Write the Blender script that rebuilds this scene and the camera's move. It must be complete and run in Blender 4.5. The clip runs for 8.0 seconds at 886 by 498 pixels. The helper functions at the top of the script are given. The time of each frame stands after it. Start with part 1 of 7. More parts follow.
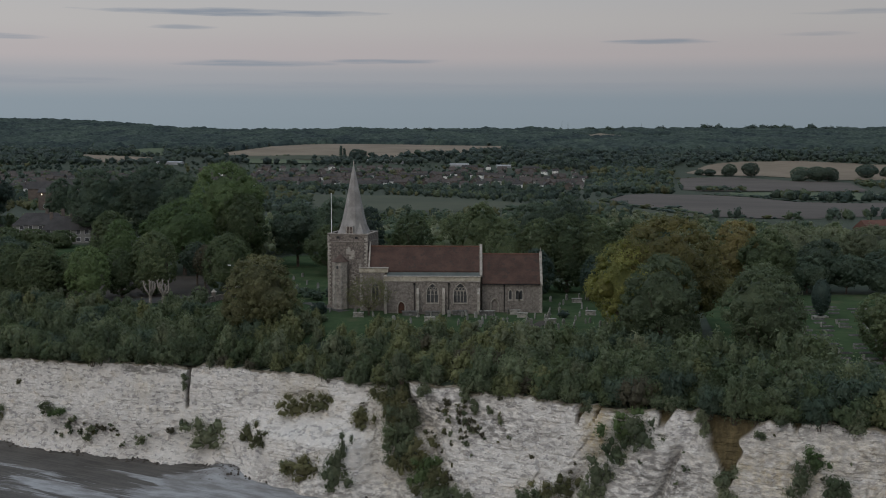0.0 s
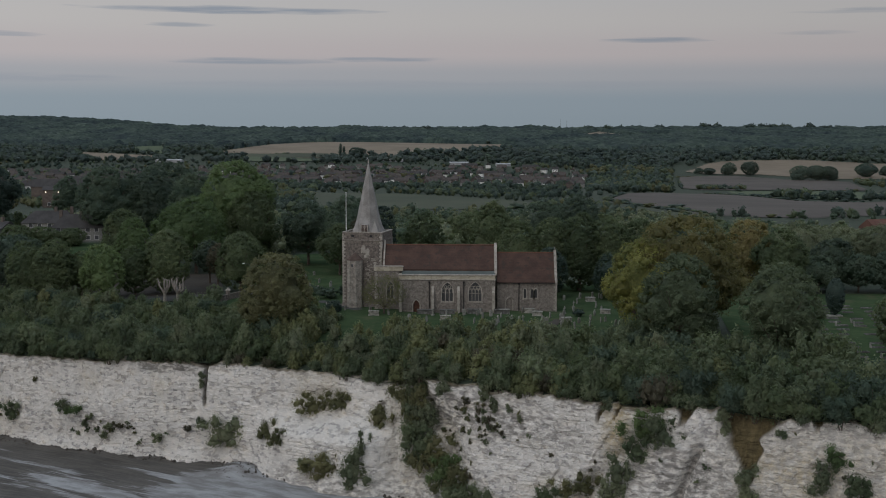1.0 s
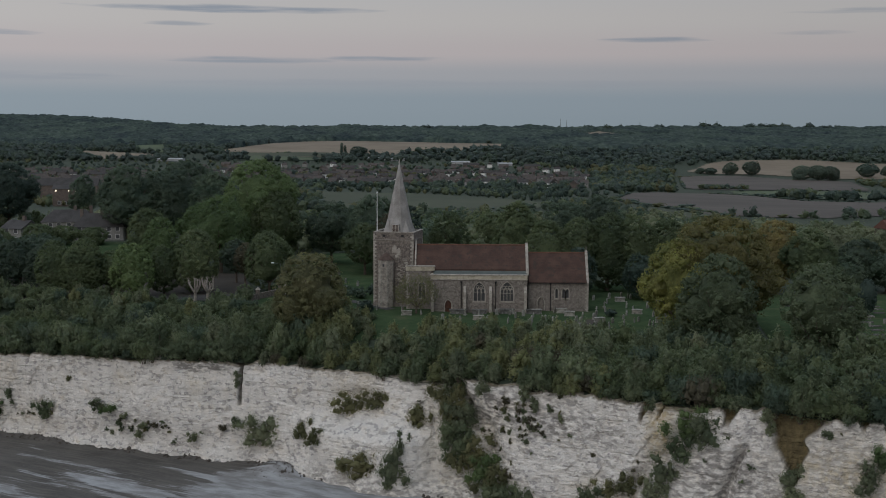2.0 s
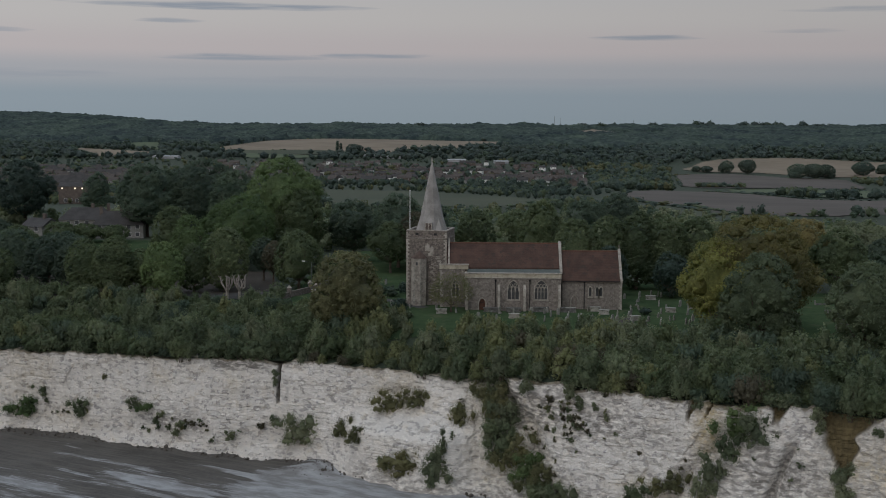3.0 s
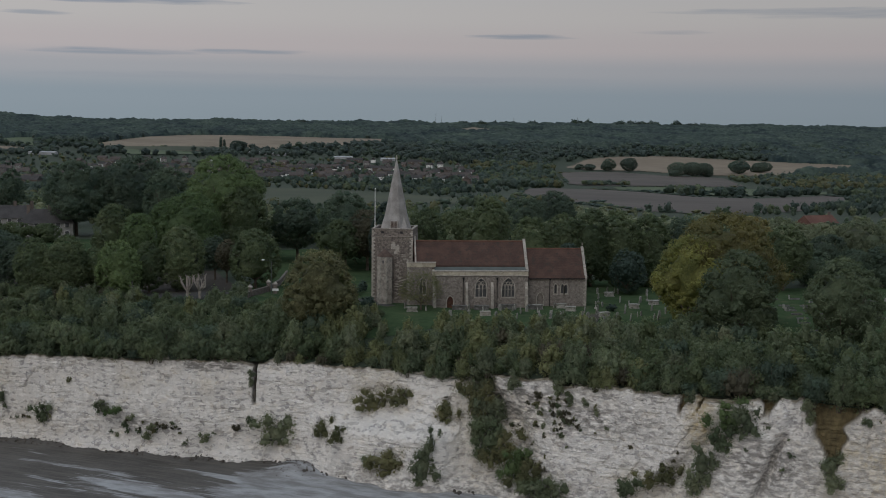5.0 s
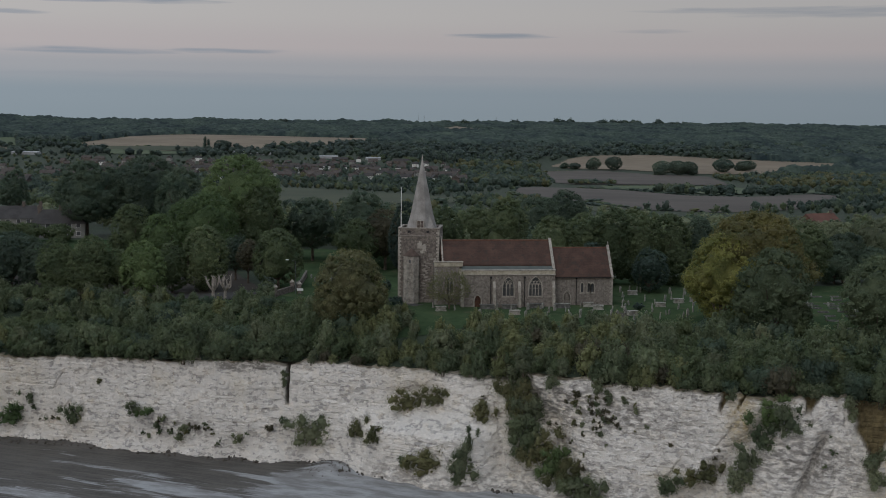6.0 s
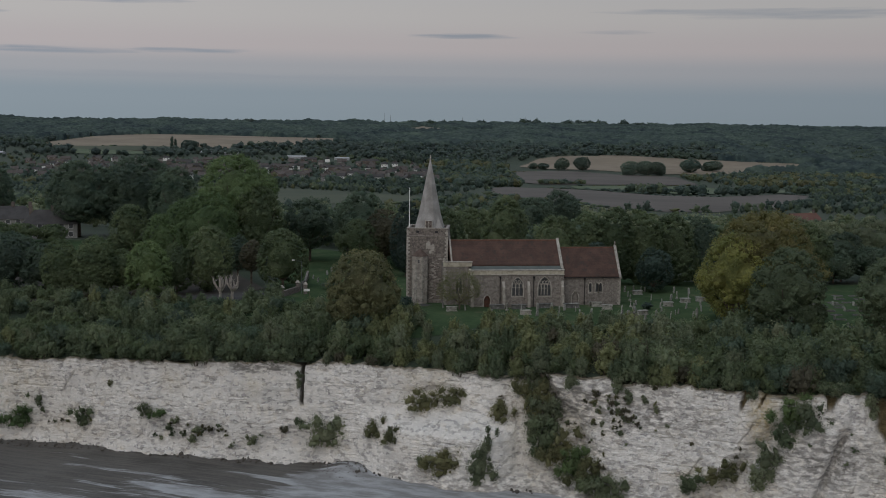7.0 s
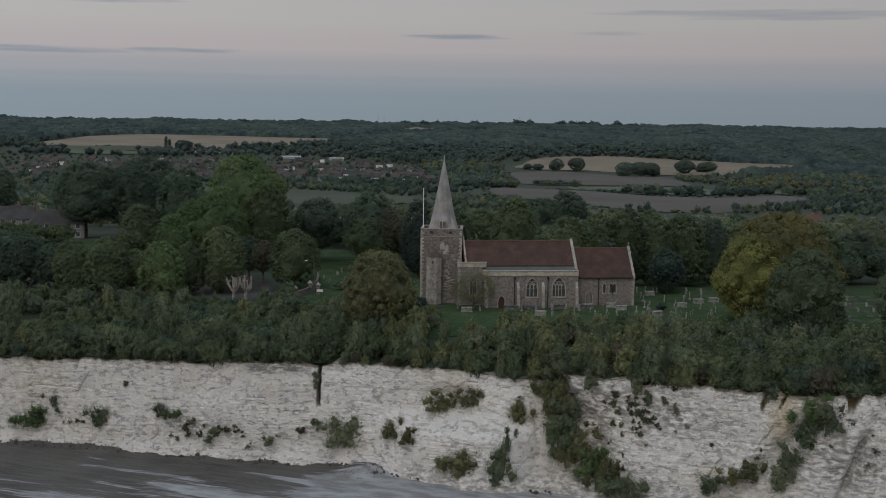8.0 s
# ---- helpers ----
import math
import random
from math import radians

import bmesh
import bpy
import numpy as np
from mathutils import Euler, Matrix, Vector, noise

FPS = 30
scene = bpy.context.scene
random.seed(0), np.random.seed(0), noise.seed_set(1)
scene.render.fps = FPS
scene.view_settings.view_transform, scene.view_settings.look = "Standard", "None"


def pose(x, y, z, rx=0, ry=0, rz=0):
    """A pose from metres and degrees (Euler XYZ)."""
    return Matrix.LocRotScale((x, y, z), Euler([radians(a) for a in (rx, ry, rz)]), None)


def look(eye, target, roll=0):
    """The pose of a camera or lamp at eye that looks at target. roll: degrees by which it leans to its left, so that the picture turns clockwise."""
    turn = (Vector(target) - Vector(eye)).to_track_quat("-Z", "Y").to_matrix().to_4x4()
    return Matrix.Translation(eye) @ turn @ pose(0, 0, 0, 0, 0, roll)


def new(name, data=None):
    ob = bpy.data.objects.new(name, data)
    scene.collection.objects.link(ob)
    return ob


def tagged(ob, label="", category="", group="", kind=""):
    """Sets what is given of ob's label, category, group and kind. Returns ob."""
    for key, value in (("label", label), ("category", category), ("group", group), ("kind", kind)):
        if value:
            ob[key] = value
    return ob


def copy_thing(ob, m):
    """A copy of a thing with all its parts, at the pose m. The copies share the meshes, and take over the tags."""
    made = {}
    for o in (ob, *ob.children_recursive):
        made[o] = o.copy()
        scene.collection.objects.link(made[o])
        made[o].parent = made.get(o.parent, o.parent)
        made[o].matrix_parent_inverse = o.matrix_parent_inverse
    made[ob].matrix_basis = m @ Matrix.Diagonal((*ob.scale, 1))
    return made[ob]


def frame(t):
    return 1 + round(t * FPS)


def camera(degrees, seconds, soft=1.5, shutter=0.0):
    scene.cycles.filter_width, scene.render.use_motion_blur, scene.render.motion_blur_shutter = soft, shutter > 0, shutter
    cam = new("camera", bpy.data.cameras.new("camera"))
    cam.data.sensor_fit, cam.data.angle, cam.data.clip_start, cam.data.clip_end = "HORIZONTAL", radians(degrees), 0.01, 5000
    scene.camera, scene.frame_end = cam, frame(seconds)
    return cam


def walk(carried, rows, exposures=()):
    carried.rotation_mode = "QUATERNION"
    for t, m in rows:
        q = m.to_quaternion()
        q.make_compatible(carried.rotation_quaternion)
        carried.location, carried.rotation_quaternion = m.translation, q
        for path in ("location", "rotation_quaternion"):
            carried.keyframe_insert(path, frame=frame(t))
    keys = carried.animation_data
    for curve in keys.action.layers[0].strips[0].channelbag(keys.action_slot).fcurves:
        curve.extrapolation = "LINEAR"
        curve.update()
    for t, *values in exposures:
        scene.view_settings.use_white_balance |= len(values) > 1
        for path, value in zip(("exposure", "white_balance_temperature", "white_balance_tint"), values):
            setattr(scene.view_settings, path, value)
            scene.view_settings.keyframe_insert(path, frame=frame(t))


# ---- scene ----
cam = camera(40.9, 8.0, soft=1.0)
PATH = [
    (0, (5.984, -0.759, 36.365), (5.933, 1.23, 36.167), 0.0),
    (0.5, (4.683, -1.037, 36.415), (4.636, 0.953, 36.216), 0.1),
    (1, (2.587, -1.314, 36.482), (2.54, 0.675, 36.281), 0.1),
    (1.5, (-0.414, -1.537, 36.564), (-0.46, 0.452, 36.362), 0.2),
    (1.7, (-1.828, -1.588, 36.581), (-1.873, 0.401, 36.379), 0.2),
    (2.8, (-10.817, -1.858, 36.706), (-10.851, 0.131, 36.501), 0.3),
    (3, (-12.508, -1.923, 36.71), (-12.537, 0.066, 36.504), 0.3),
    (3.5, (-16.893, -2.048, 36.719), (-16.891, -0.058, 36.512), 0.3),
    (4, (-21.37, -2.132, 36.743), (-21.305, -0.144, 36.535), 0.4),
    (4.2, (-23.18, -2.075, 36.742), (-23.082, -0.088, 36.534), 0.5),
    (5.3, (-33.089, -1.339, 36.752), (-32.902, 0.641, 36.543), 0.6),
    (5.5, (-34.941, -1.187, 36.747), (-34.751, 0.793, 36.538), 0.5),
    (6, (-39.58, -0.704, 36.693), (-39.37, 1.274, 36.483), 0.6),
    (6.5, (-44.238, -0.121, 36.611), (-43.992, 1.852, 36.401), 0.6),
    (7, (-48.441, 0.531, 36.553), (-48.171, 2.502, 36.344), 0.7),
    (7.5, (-51.247, 1.094, 36.545), (-50.969, 3.063, 36.335), 0.7),
    (8, (-52.753, 1.379, 36.501), (-52.47, 3.348, 36.293), 0.8),
]
walk(cam, [(t, look(eye, target, roll)) for t, eye, target, roll in PATH])

# ---- sky, afterglow and exposure ----
world = bpy.data.worlds.new("dusk_sky")
scene.world = world
world.use_nodes = True
wn, wl = world.node_tree.nodes, world.node_tree.links
wn.clear()


def wmath(op, a, b=None, c=None, clamp=False):
    n = wn.new("ShaderNodeMath")
    n.operation, n.use_clamp = op, clamp
    for i, v in enumerate((a, b, c)):
        if v is None:
            continue
        if isinstance(v, (int, float)):
            n.inputs[i].default_value = v
        else:
            wl.new(v, n.inputs[i])
    return n.outputs[0]


def wramp(fac, stops, mode="EASE"):
    n = wn.new("ShaderNodeValToRGB")
    n.color_ramp.interpolation = mode
    while len(n.color_ramp.elements) < len(stops):
        n.color_ramp.elements.new(0.5)
    for e, (p, c) in zip(n.color_ramp.elements, stops):
        e.position, e.color = p, (*c, 1)
    wl.new(fac, n.inputs[0])
    return n.outputs[0]


def wmix(fac, a, b):
    n = wn.new("ShaderNodeMix")
    n.data_type = "RGBA"
    for i, v in ((0, fac), (6, a), (7, b)):
        if isinstance(v, tuple):
            n.inputs[i].default_value = (*v, 1)
        elif isinstance(v, (int, float)):
            n.inputs[i].default_value = v
        else:
            wl.new(v, n.inputs[i])
    return n.outputs[2]


way = wn.new("ShaderNodeTexCoord").outputs["Generated"]
sep = wn.new("ShaderNodeSeparateXYZ")
wl.new(way, sep.inputs[0])
wx, wy, wz = sep.outputs
azim = wmath("ARCTAN2", wx, wy)
SKY = [(0.0, (0.220, 0.268, 0.305)), (0.18, (0.232, 0.278, 0.318)), (0.36, (0.315, 0.325, 0.350)), (0.50, (0.405, 0.375, 0.382)),
       (0.72, (0.425, 0.412, 0.408)), (1.0, (0.40, 0.41, 0.425))]
low = wramp(wmath("MULTIPLY", wz, 1 / 0.125, clamp=True), SKY)
high = wramp(wz, [(0.1, (0.40, 0.41, 0.425)), (0.45, (0.42, 0.47, 0.54)), (1.0, (0.42, 0.50, 0.61))])
veil = wramp(wmath("MULTIPLY_ADD", wz, 8.0, -0.6, clamp=True), [(0, (0, 0, 0)), (1, (1, 1, 1))])
sky = wmix(veil, low, high)
# the sunset stays on the far side, behind the flight: warmer and brighter towards -y
back = wmath("MULTIPLY_ADD", wy, -0.8, wmath("MULTIPLY", wx, -0.45))
glow = wmath("POWER", wmath("MAXIMUM", back, 0.0), 1.6)
fade = wmath("SUBTRACT", 1.0, wmath("MULTIPLY", wmath("ABSOLUTE", wz), 1.3), clamp=True)
sky = wmix(wmath("MULTIPLY", glow, fade, clamp=True), sky, (0.90, 0.80, 0.74))
# thin grey cloud bars: azimuth, height, half width, half thickness, weight
streak = wn.new("ShaderNodeCombineXYZ")
wl.new(wmath("MULTIPLY", azim, 22.0), streak.inputs[0])
wl.new(wmath("MULTIPLY", wz, 420.0), streak.inputs[1])
cn = wn.new("ShaderNodeTexNoise")
cn.inputs["Scale"].default_value, cn.inputs["Detail"].default_value = 1.0, 5.0
wl.new(streak.outputs[0], cn.inputs["Vector"])
ragged = wmath("MULTIPLY_ADD", cn.outputs[0], 2.2, -1.1)
CLOUDS = [(-0.196, 0.0960, 0.125, 0.0036, 1.0), (-0.181, 0.0552, 0.072, 0.0030, 0.9), (-0.070, 0.0570, 0.056, 0.0024, 0.85),
          (0.152, 0.0725, 0.046, 0.0026, 0.9), (-0.236, 0.0835, 0.030, 0.0022, 0.7), (-0.385, 0.0735, 0.042, 0.0026, 0.75),
          (0.34, 0.0930, 0.08, 0.0026, 0.55), (-0.10, 0.037, 0.18, 0.0040, 0.3), (0.10, 0.0370, 0.14, 0.0035, 0.25),
          (-0.36, 0.0400, 0.09, 0.0040, 0.45), (0.43, 0.0905, 0.12, 0.0050, 0.6), (0.278, 0.0765, 0.035, 0.0018, 0.4)]
cover = 0.0
for az0, el0, wa, we, amount in CLOUDS:
    a = wmath("POWER", wmath("ABSOLUTE", wmath("MULTIPLY_ADD", azim, 1 / wa, -az0 / wa)), 2.0)
    e = wmath("POWER", wmath("ABSOLUTE", wmath("MULTIPLY_ADD", wz, 1 / we, -el0 / we)), 2.0)
    m = wmath("SUBTRACT", wmath("ADD", 1.0, ragged), wmath("ADD", a, e), clamp=True)
    cover = wmath("MAXIMUM", wmath("MULTIPLY", m, amount), cover)
sky = wmix(cover, sky, (0.245, 0.272, 0.315))
# a little paler towards the west
lean = wn.new("ShaderNodeVectorMath")
lean.operation = "SCALE"
wl.new(sky, lean.inputs[0])
wl.new(wmath("MULTIPLY_ADD", wx, -0.24, 1.01), lean.inputs["Scale"])
sky = lean.outputs[0]
out, bg = wn.new("ShaderNodeOutputWorld"), wn.new("ShaderNodeBackground")
wl.new(sky, bg.inputs[0])
bg.inputs[1].default_value = 1.0
wl.new(bg.outputs[0], out.inputs[0])

sun = new("afterglow", bpy.data.lights.new("afterglow", "SUN"))
sun.data.energy, sun.data.angle, sun.data.color = 0.55, radians(30), (1.0, 0.95, 0.90)
sun.matrix_world = look((-50, -75, 110), (0, 0, 0))


# ---- materials ----
def material(name, c1, c2, scale=1.0, c3=None, fine=6.0, rough=0.9, bump=0.3, reach=0.05, island=0.0, metal=0.0, spec=0.3):
    """Two noise scales between c1 and c2, spots of c3, and a bump; island: brightness varied by piece."""
    m = bpy.data.materials.new(name)
    m.use_nodes = True
    nt = m.node_tree
    n, l = nt.nodes, nt.links
    b = n["Principled BSDF"]
    b.inputs["Roughness"].default_value, b.inputs["Metallic"].default_value = rough, metal
    b.inputs["Specular IOR Level"].default_value = spec
    geo = n.new("ShaderNodeNewGeometry")
    n1, n2 = n.new("ShaderNodeTexNoise"), n.new("ShaderNodeTexNoise")
    n1.inputs["Scale"].default_value, n1.inputs["Detail"].default_value = scale, 3
    n2.inputs["Scale"].default_value, n2.inputs["Detail"].default_value = scale * fine, 4
    for t in (n1, n2):
        l.new(geo.outputs["Position"], t.inputs["Vector"])
    add = n.new("ShaderNodeMath")
    add.operation = "MULTIPLY_ADD"
    l.new(n2.outputs[0], add.inputs[0])
    add.inputs[1].default_value = 0.6
    l.new(n1.outputs[0], add.inputs[2])
    r = n.new("ShaderNodeValToRGB")
    r.color_ramp.elements[0].position, r.color_ramp.elements[0].color = 0.6, (*c1, 1)
    r.color_ramp.elements[1].position, r.color_ramp.elements[1].color = 1.0, (*c2, 1)
    l.new(add.outputs[0], r.inputs[0])
    col = r.outputs[0]
    if c3:
        r3 = n.new("ShaderNodeValToRGB")
        r3.color_ramp.elements[0].position, r3.color_ramp.elements[1].position = 0.55, 0.68
        n3 = n.new("ShaderNodeTexNoise")
        n3.inputs["Scale"].default_value, n3.inputs["Detail"].default_value = scale * 2.3, 5
        l.new(geo.outputs["Position"], n3.inputs["Vector"])
        l.new(n3.outputs[0], r3.inputs[0])
        mx = n.new("ShaderNodeMix")
        mx.data_type = "RGBA"
        l.new(r3.outputs[0], mx.inputs[0])
        l.new(col, mx.inputs[6])
        mx.inputs[7].default_value = (*c3, 1)
        col = mx.outputs[2]
    if island:
        hs, mr = n.new("ShaderNodeHueSaturation"), n.new("ShaderNodeMapRange")
        mr.inputs[3].default_value, mr.inputs[4].default_value = 1 - island, 1 + island
        l.new(geo.outputs["Random Per Island"], mr.inputs[0])
        l.new(mr.outputs[0], hs.inputs["Value"])
        mh = n.new("ShaderNodeMapRange")
        mh.inputs[3].default_value, mh.inputs[4].default_value = 0.5 - island * 0.03, 0.5 + island * 0.03
        l.new(geo.outputs["Random Per Island"], mh.inputs[0])
        l.new(mh.outputs[0], hs.inputs["Hue"])
        l.new(col, hs.inputs["Color"])
        col = hs.outputs[0]
    l.new(col, b.inputs["Base Color"])
    if bump:
        bp = n.new("ShaderNodeBump")
        bp.inputs["Strength"].default_value, bp.inputs["Distance"].default_value = bump, reach
        l.new(add.outputs[0], bp.inputs["Height"])
        l.new(bp.outputs[0], b.inputs["Normal"])
    return m


def plain(name, c, rough=0.6, metal=0.0):
    return material(name, tuple(v * 0.88 for v in c), tuple(min(1, v * 1.1) for v in c), 1.5, rough=rough, bump=0.05, metal=metal)


def leafy(name, c1, c2, scale=0.25):
    """Leaves: part of the light passes through them, a little yellower."""
    m = material(name, c1, c2, scale, fine=13, rough=0.6, bump=0, island=0.18, spec=0.25)
    n, l = m.node_tree.nodes, m.node_tree.links
    b = n["Principled BSDF"]
    info, hs = n.new("ShaderNodeObjectInfo"), n.new("ShaderNodeHueSaturation")
    for k, (lo, hi) in (("Value", (0.80, 1.22)), ("Hue", (0.514, 0.490))):
        mr = n.new("ShaderNodeMapRange")
        mr.inputs[3].default_value, mr.inputs[4].default_value = lo, hi
        l.new(info.outputs["Random"], mr.inputs[0])
        l.new(mr.outputs[0], hs.inputs[k])
    l.new(b.inputs["Base Color"].links[0].from_socket, hs.inputs["Color"])
    l.new(hs.outputs[0], b.inputs["Base Color"])
    tr, mx = n.new("ShaderNodeBsdfTranslucent"), n.new("ShaderNodeMixShader")
    tint = n.new("ShaderNodeMix")
    tint.data_type, tint.blend_type = "RGBA", "MULTIPLY"
    tint.inputs[0].default_value = 1.0
    l.new(b.inputs["Base Color"].links[0].from_socket, tint.inputs[6])
    tint.inputs[7].default_value = (1.8, 1.8, 1.35, 1)
    l.new(tint.outputs[2], tr.inputs["Color"])
    mx.inputs[0].default_value = 0.35
    l.new(b.outputs[0], mx.inputs[1])
    l.new(tr.outputs[0], mx.inputs[2])
    l.new(mx.outputs[0], n["Material Output"].inputs["Surface"])
    return m


M = {
    "grass": material("grass", (0.036, 0.060, 0.031), (0.062, 0.092, 0.046), 0.12, (0.080, 0.094, 0.054), 9, bump=0.5, reach=0.15, spec=0.0),
    "scrubland": material("scrubland", (0.026, 0.039, 0.025), (0.048, 0.063, 0.039), 0.2, fine=9, bump=0.5, reach=0.2),
    "leaf_green": leafy("leaf_green", (0.058, 0.084, 0.045), (0.114, 0.143, 0.074)),
    "leaf_light": leafy("leaf_light", (0.070, 0.107, 0.046), (0.123, 0.175, 0.078)),
    "leaf_dark": leafy("leaf_dark", (0.047, 0.077, 0.057), (0.091, 0.122, 0.084)),
    "leaf_deep": leafy("leaf_deep", (0.033, 0.056, 0.048), (0.062, 0.092, 0.073)),
    "leaf_scrub": leafy("leaf_scrub", (0.072, 0.098, 0.057), (0.135, 0.164, 0.097)),
    "leaf_scrub_pale": leafy("leaf_scrub_pale", (0.103, 0.129, 0.080), (0.174, 0.193, 0.125)),
    "leaf_sapling": leafy("leaf_sapling", (0.111, 0.128, 0.062), (0.181, 0.196, 0.100)),
    "leaf_brown": leafy("leaf_brown", (0.094, 0.101, 0.053), (0.152, 0.151, 0.077)),
    "leaf_russet": leafy("leaf_russet", (0.067, 0.065, 0.046), (0.101, 0.094, 0.061)),
    "leaf_yellow": leafy("leaf_yellow", (0.151, 0.168, 0.060), (0.310, 0.290, 0.093), 0.18),
    "leaf_amber": leafy("leaf_amber", (0.109, 0.110, 0.050), (0.201, 0.171, 0.072), 0.18),
    # far leaves: aerial haze is mixed into these paler, bluer base colours
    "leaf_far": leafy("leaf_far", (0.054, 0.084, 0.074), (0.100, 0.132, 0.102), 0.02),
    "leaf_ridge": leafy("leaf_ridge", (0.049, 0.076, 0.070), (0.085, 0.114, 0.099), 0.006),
        "bark": material("bark", (0.07, 0.055, 0.042), (0.15, 0.12, 0.095), 1.5, bump=0.6),
    "bark_pale": material("bark_pale", (0.20, 0.18, 0.16), (0.36, 0.328, 0.29), 1.5, bump=0.5),
    "soil": material("soil", (0.040, 0.034, 0.028), (0.072, 0.062, 0.052), 0.1, fine=14, bump=0.3),
    "rubble": material("rubble", (0.060, 0.053, 0.046), (0.115, 0.103, 0.090), 0.5, fine=8, bump=0.5, island=0.2),
    "tarmac": material("tarmac", (0.044, 0.043, 0.042), (0.070, 0.068, 0.066), 0.3, bump=0.1),
    "stubble": material("stubble", (0.165, 0.132, 0.094), (0.225, 0.183, 0.132), 0.008, fine=5, bump=0),
    "plough": material("plough", (0.072, 0.062, 0.054), (0.104, 0.090, 0.078), 0.008, fine=6, bump=0),
    "pasture": material("pasture", (0.062, 0.086, 0.046), (0.084, 0.110, 0.058), 0.01, fine=6, bump=0),
    "meadow": material("meadow", (0.042, 0.054, 0.032), (0.062, 0.072, 0.042), 0.01, fine=6, bump=0),
    "flint": material("flint", (0.082, 0.071, 0.064), (0.215, 0.186, 0.164), 1.9, (0.27, 0.24, 0.21), 4, bump=0.6, reach=0.06),
    "ragstone": material("ragstone", (0.130, 0.116, 0.104), (0.265, 0.236, 0.210), 2.0, (0.33, 0.30, 0.265), 4, bump=0.6, reach=0.06),
    "turret_stone": material("turret_stone", (0.175, 0.158, 0.140), (0.385, 0.352, 0.312), 1.2, (0.40, 0.37, 0.32), 6, bump=0.6, reach=0.06),
    "cap_tile": material("cap_tile", (0.070, 0.050, 0.042), (0.120, 0.088, 0.074), 1.2, fine=8, bump=0.4),
    "dressing": material("dressing", (0.27, 0.25, 0.22), (0.43, 0.40, 0.355), 0.9, (0.21, 0.195, 0.165), bump=0.3),
    "ashlar": material("ashlar", (0.33, 0.30, 0.235), (0.49, 0.45, 0.365), 0.7, (0.27, 0.245, 0.19), bump=0.25),
    "shingle": material("shingle", (0.20, 0.19, 0.18), (0.34, 0.33, 0.315), 0.5, fine=14, bump=0.5),
    "lead": material("lead", (0.072, 0.086, 0.080), (0.112, 0.126, 0.118), 0.6, rough=0.75, bump=0.1),
    "glass": plain("leaded_glass", (0.075, 0.078, 0.082), 0.3),
    "iron": plain("black_iron", (0.02, 0.02, 0.022), 0.5),
    "oak": material("oak_door", (0.075, 0.034, 0.022), (0.125, 0.058, 0.038), 2, rough=0.7),
    "white": plain("white_paint", (0.75, 0.75, 0.73), 0.5),
    "kerb_stone": material("kerb_stone", (0.070, 0.070, 0.066), (0.150, 0.148, 0.140), 0.9, (0.24, 0.24, 0.23), bump=0.3),
    "grave": material("grave_stone", (0.19, 0.185, 0.165), (0.38, 0.37, 0.335), 1.2, (0.11, 0.12, 0.09), bump=0.3),
}


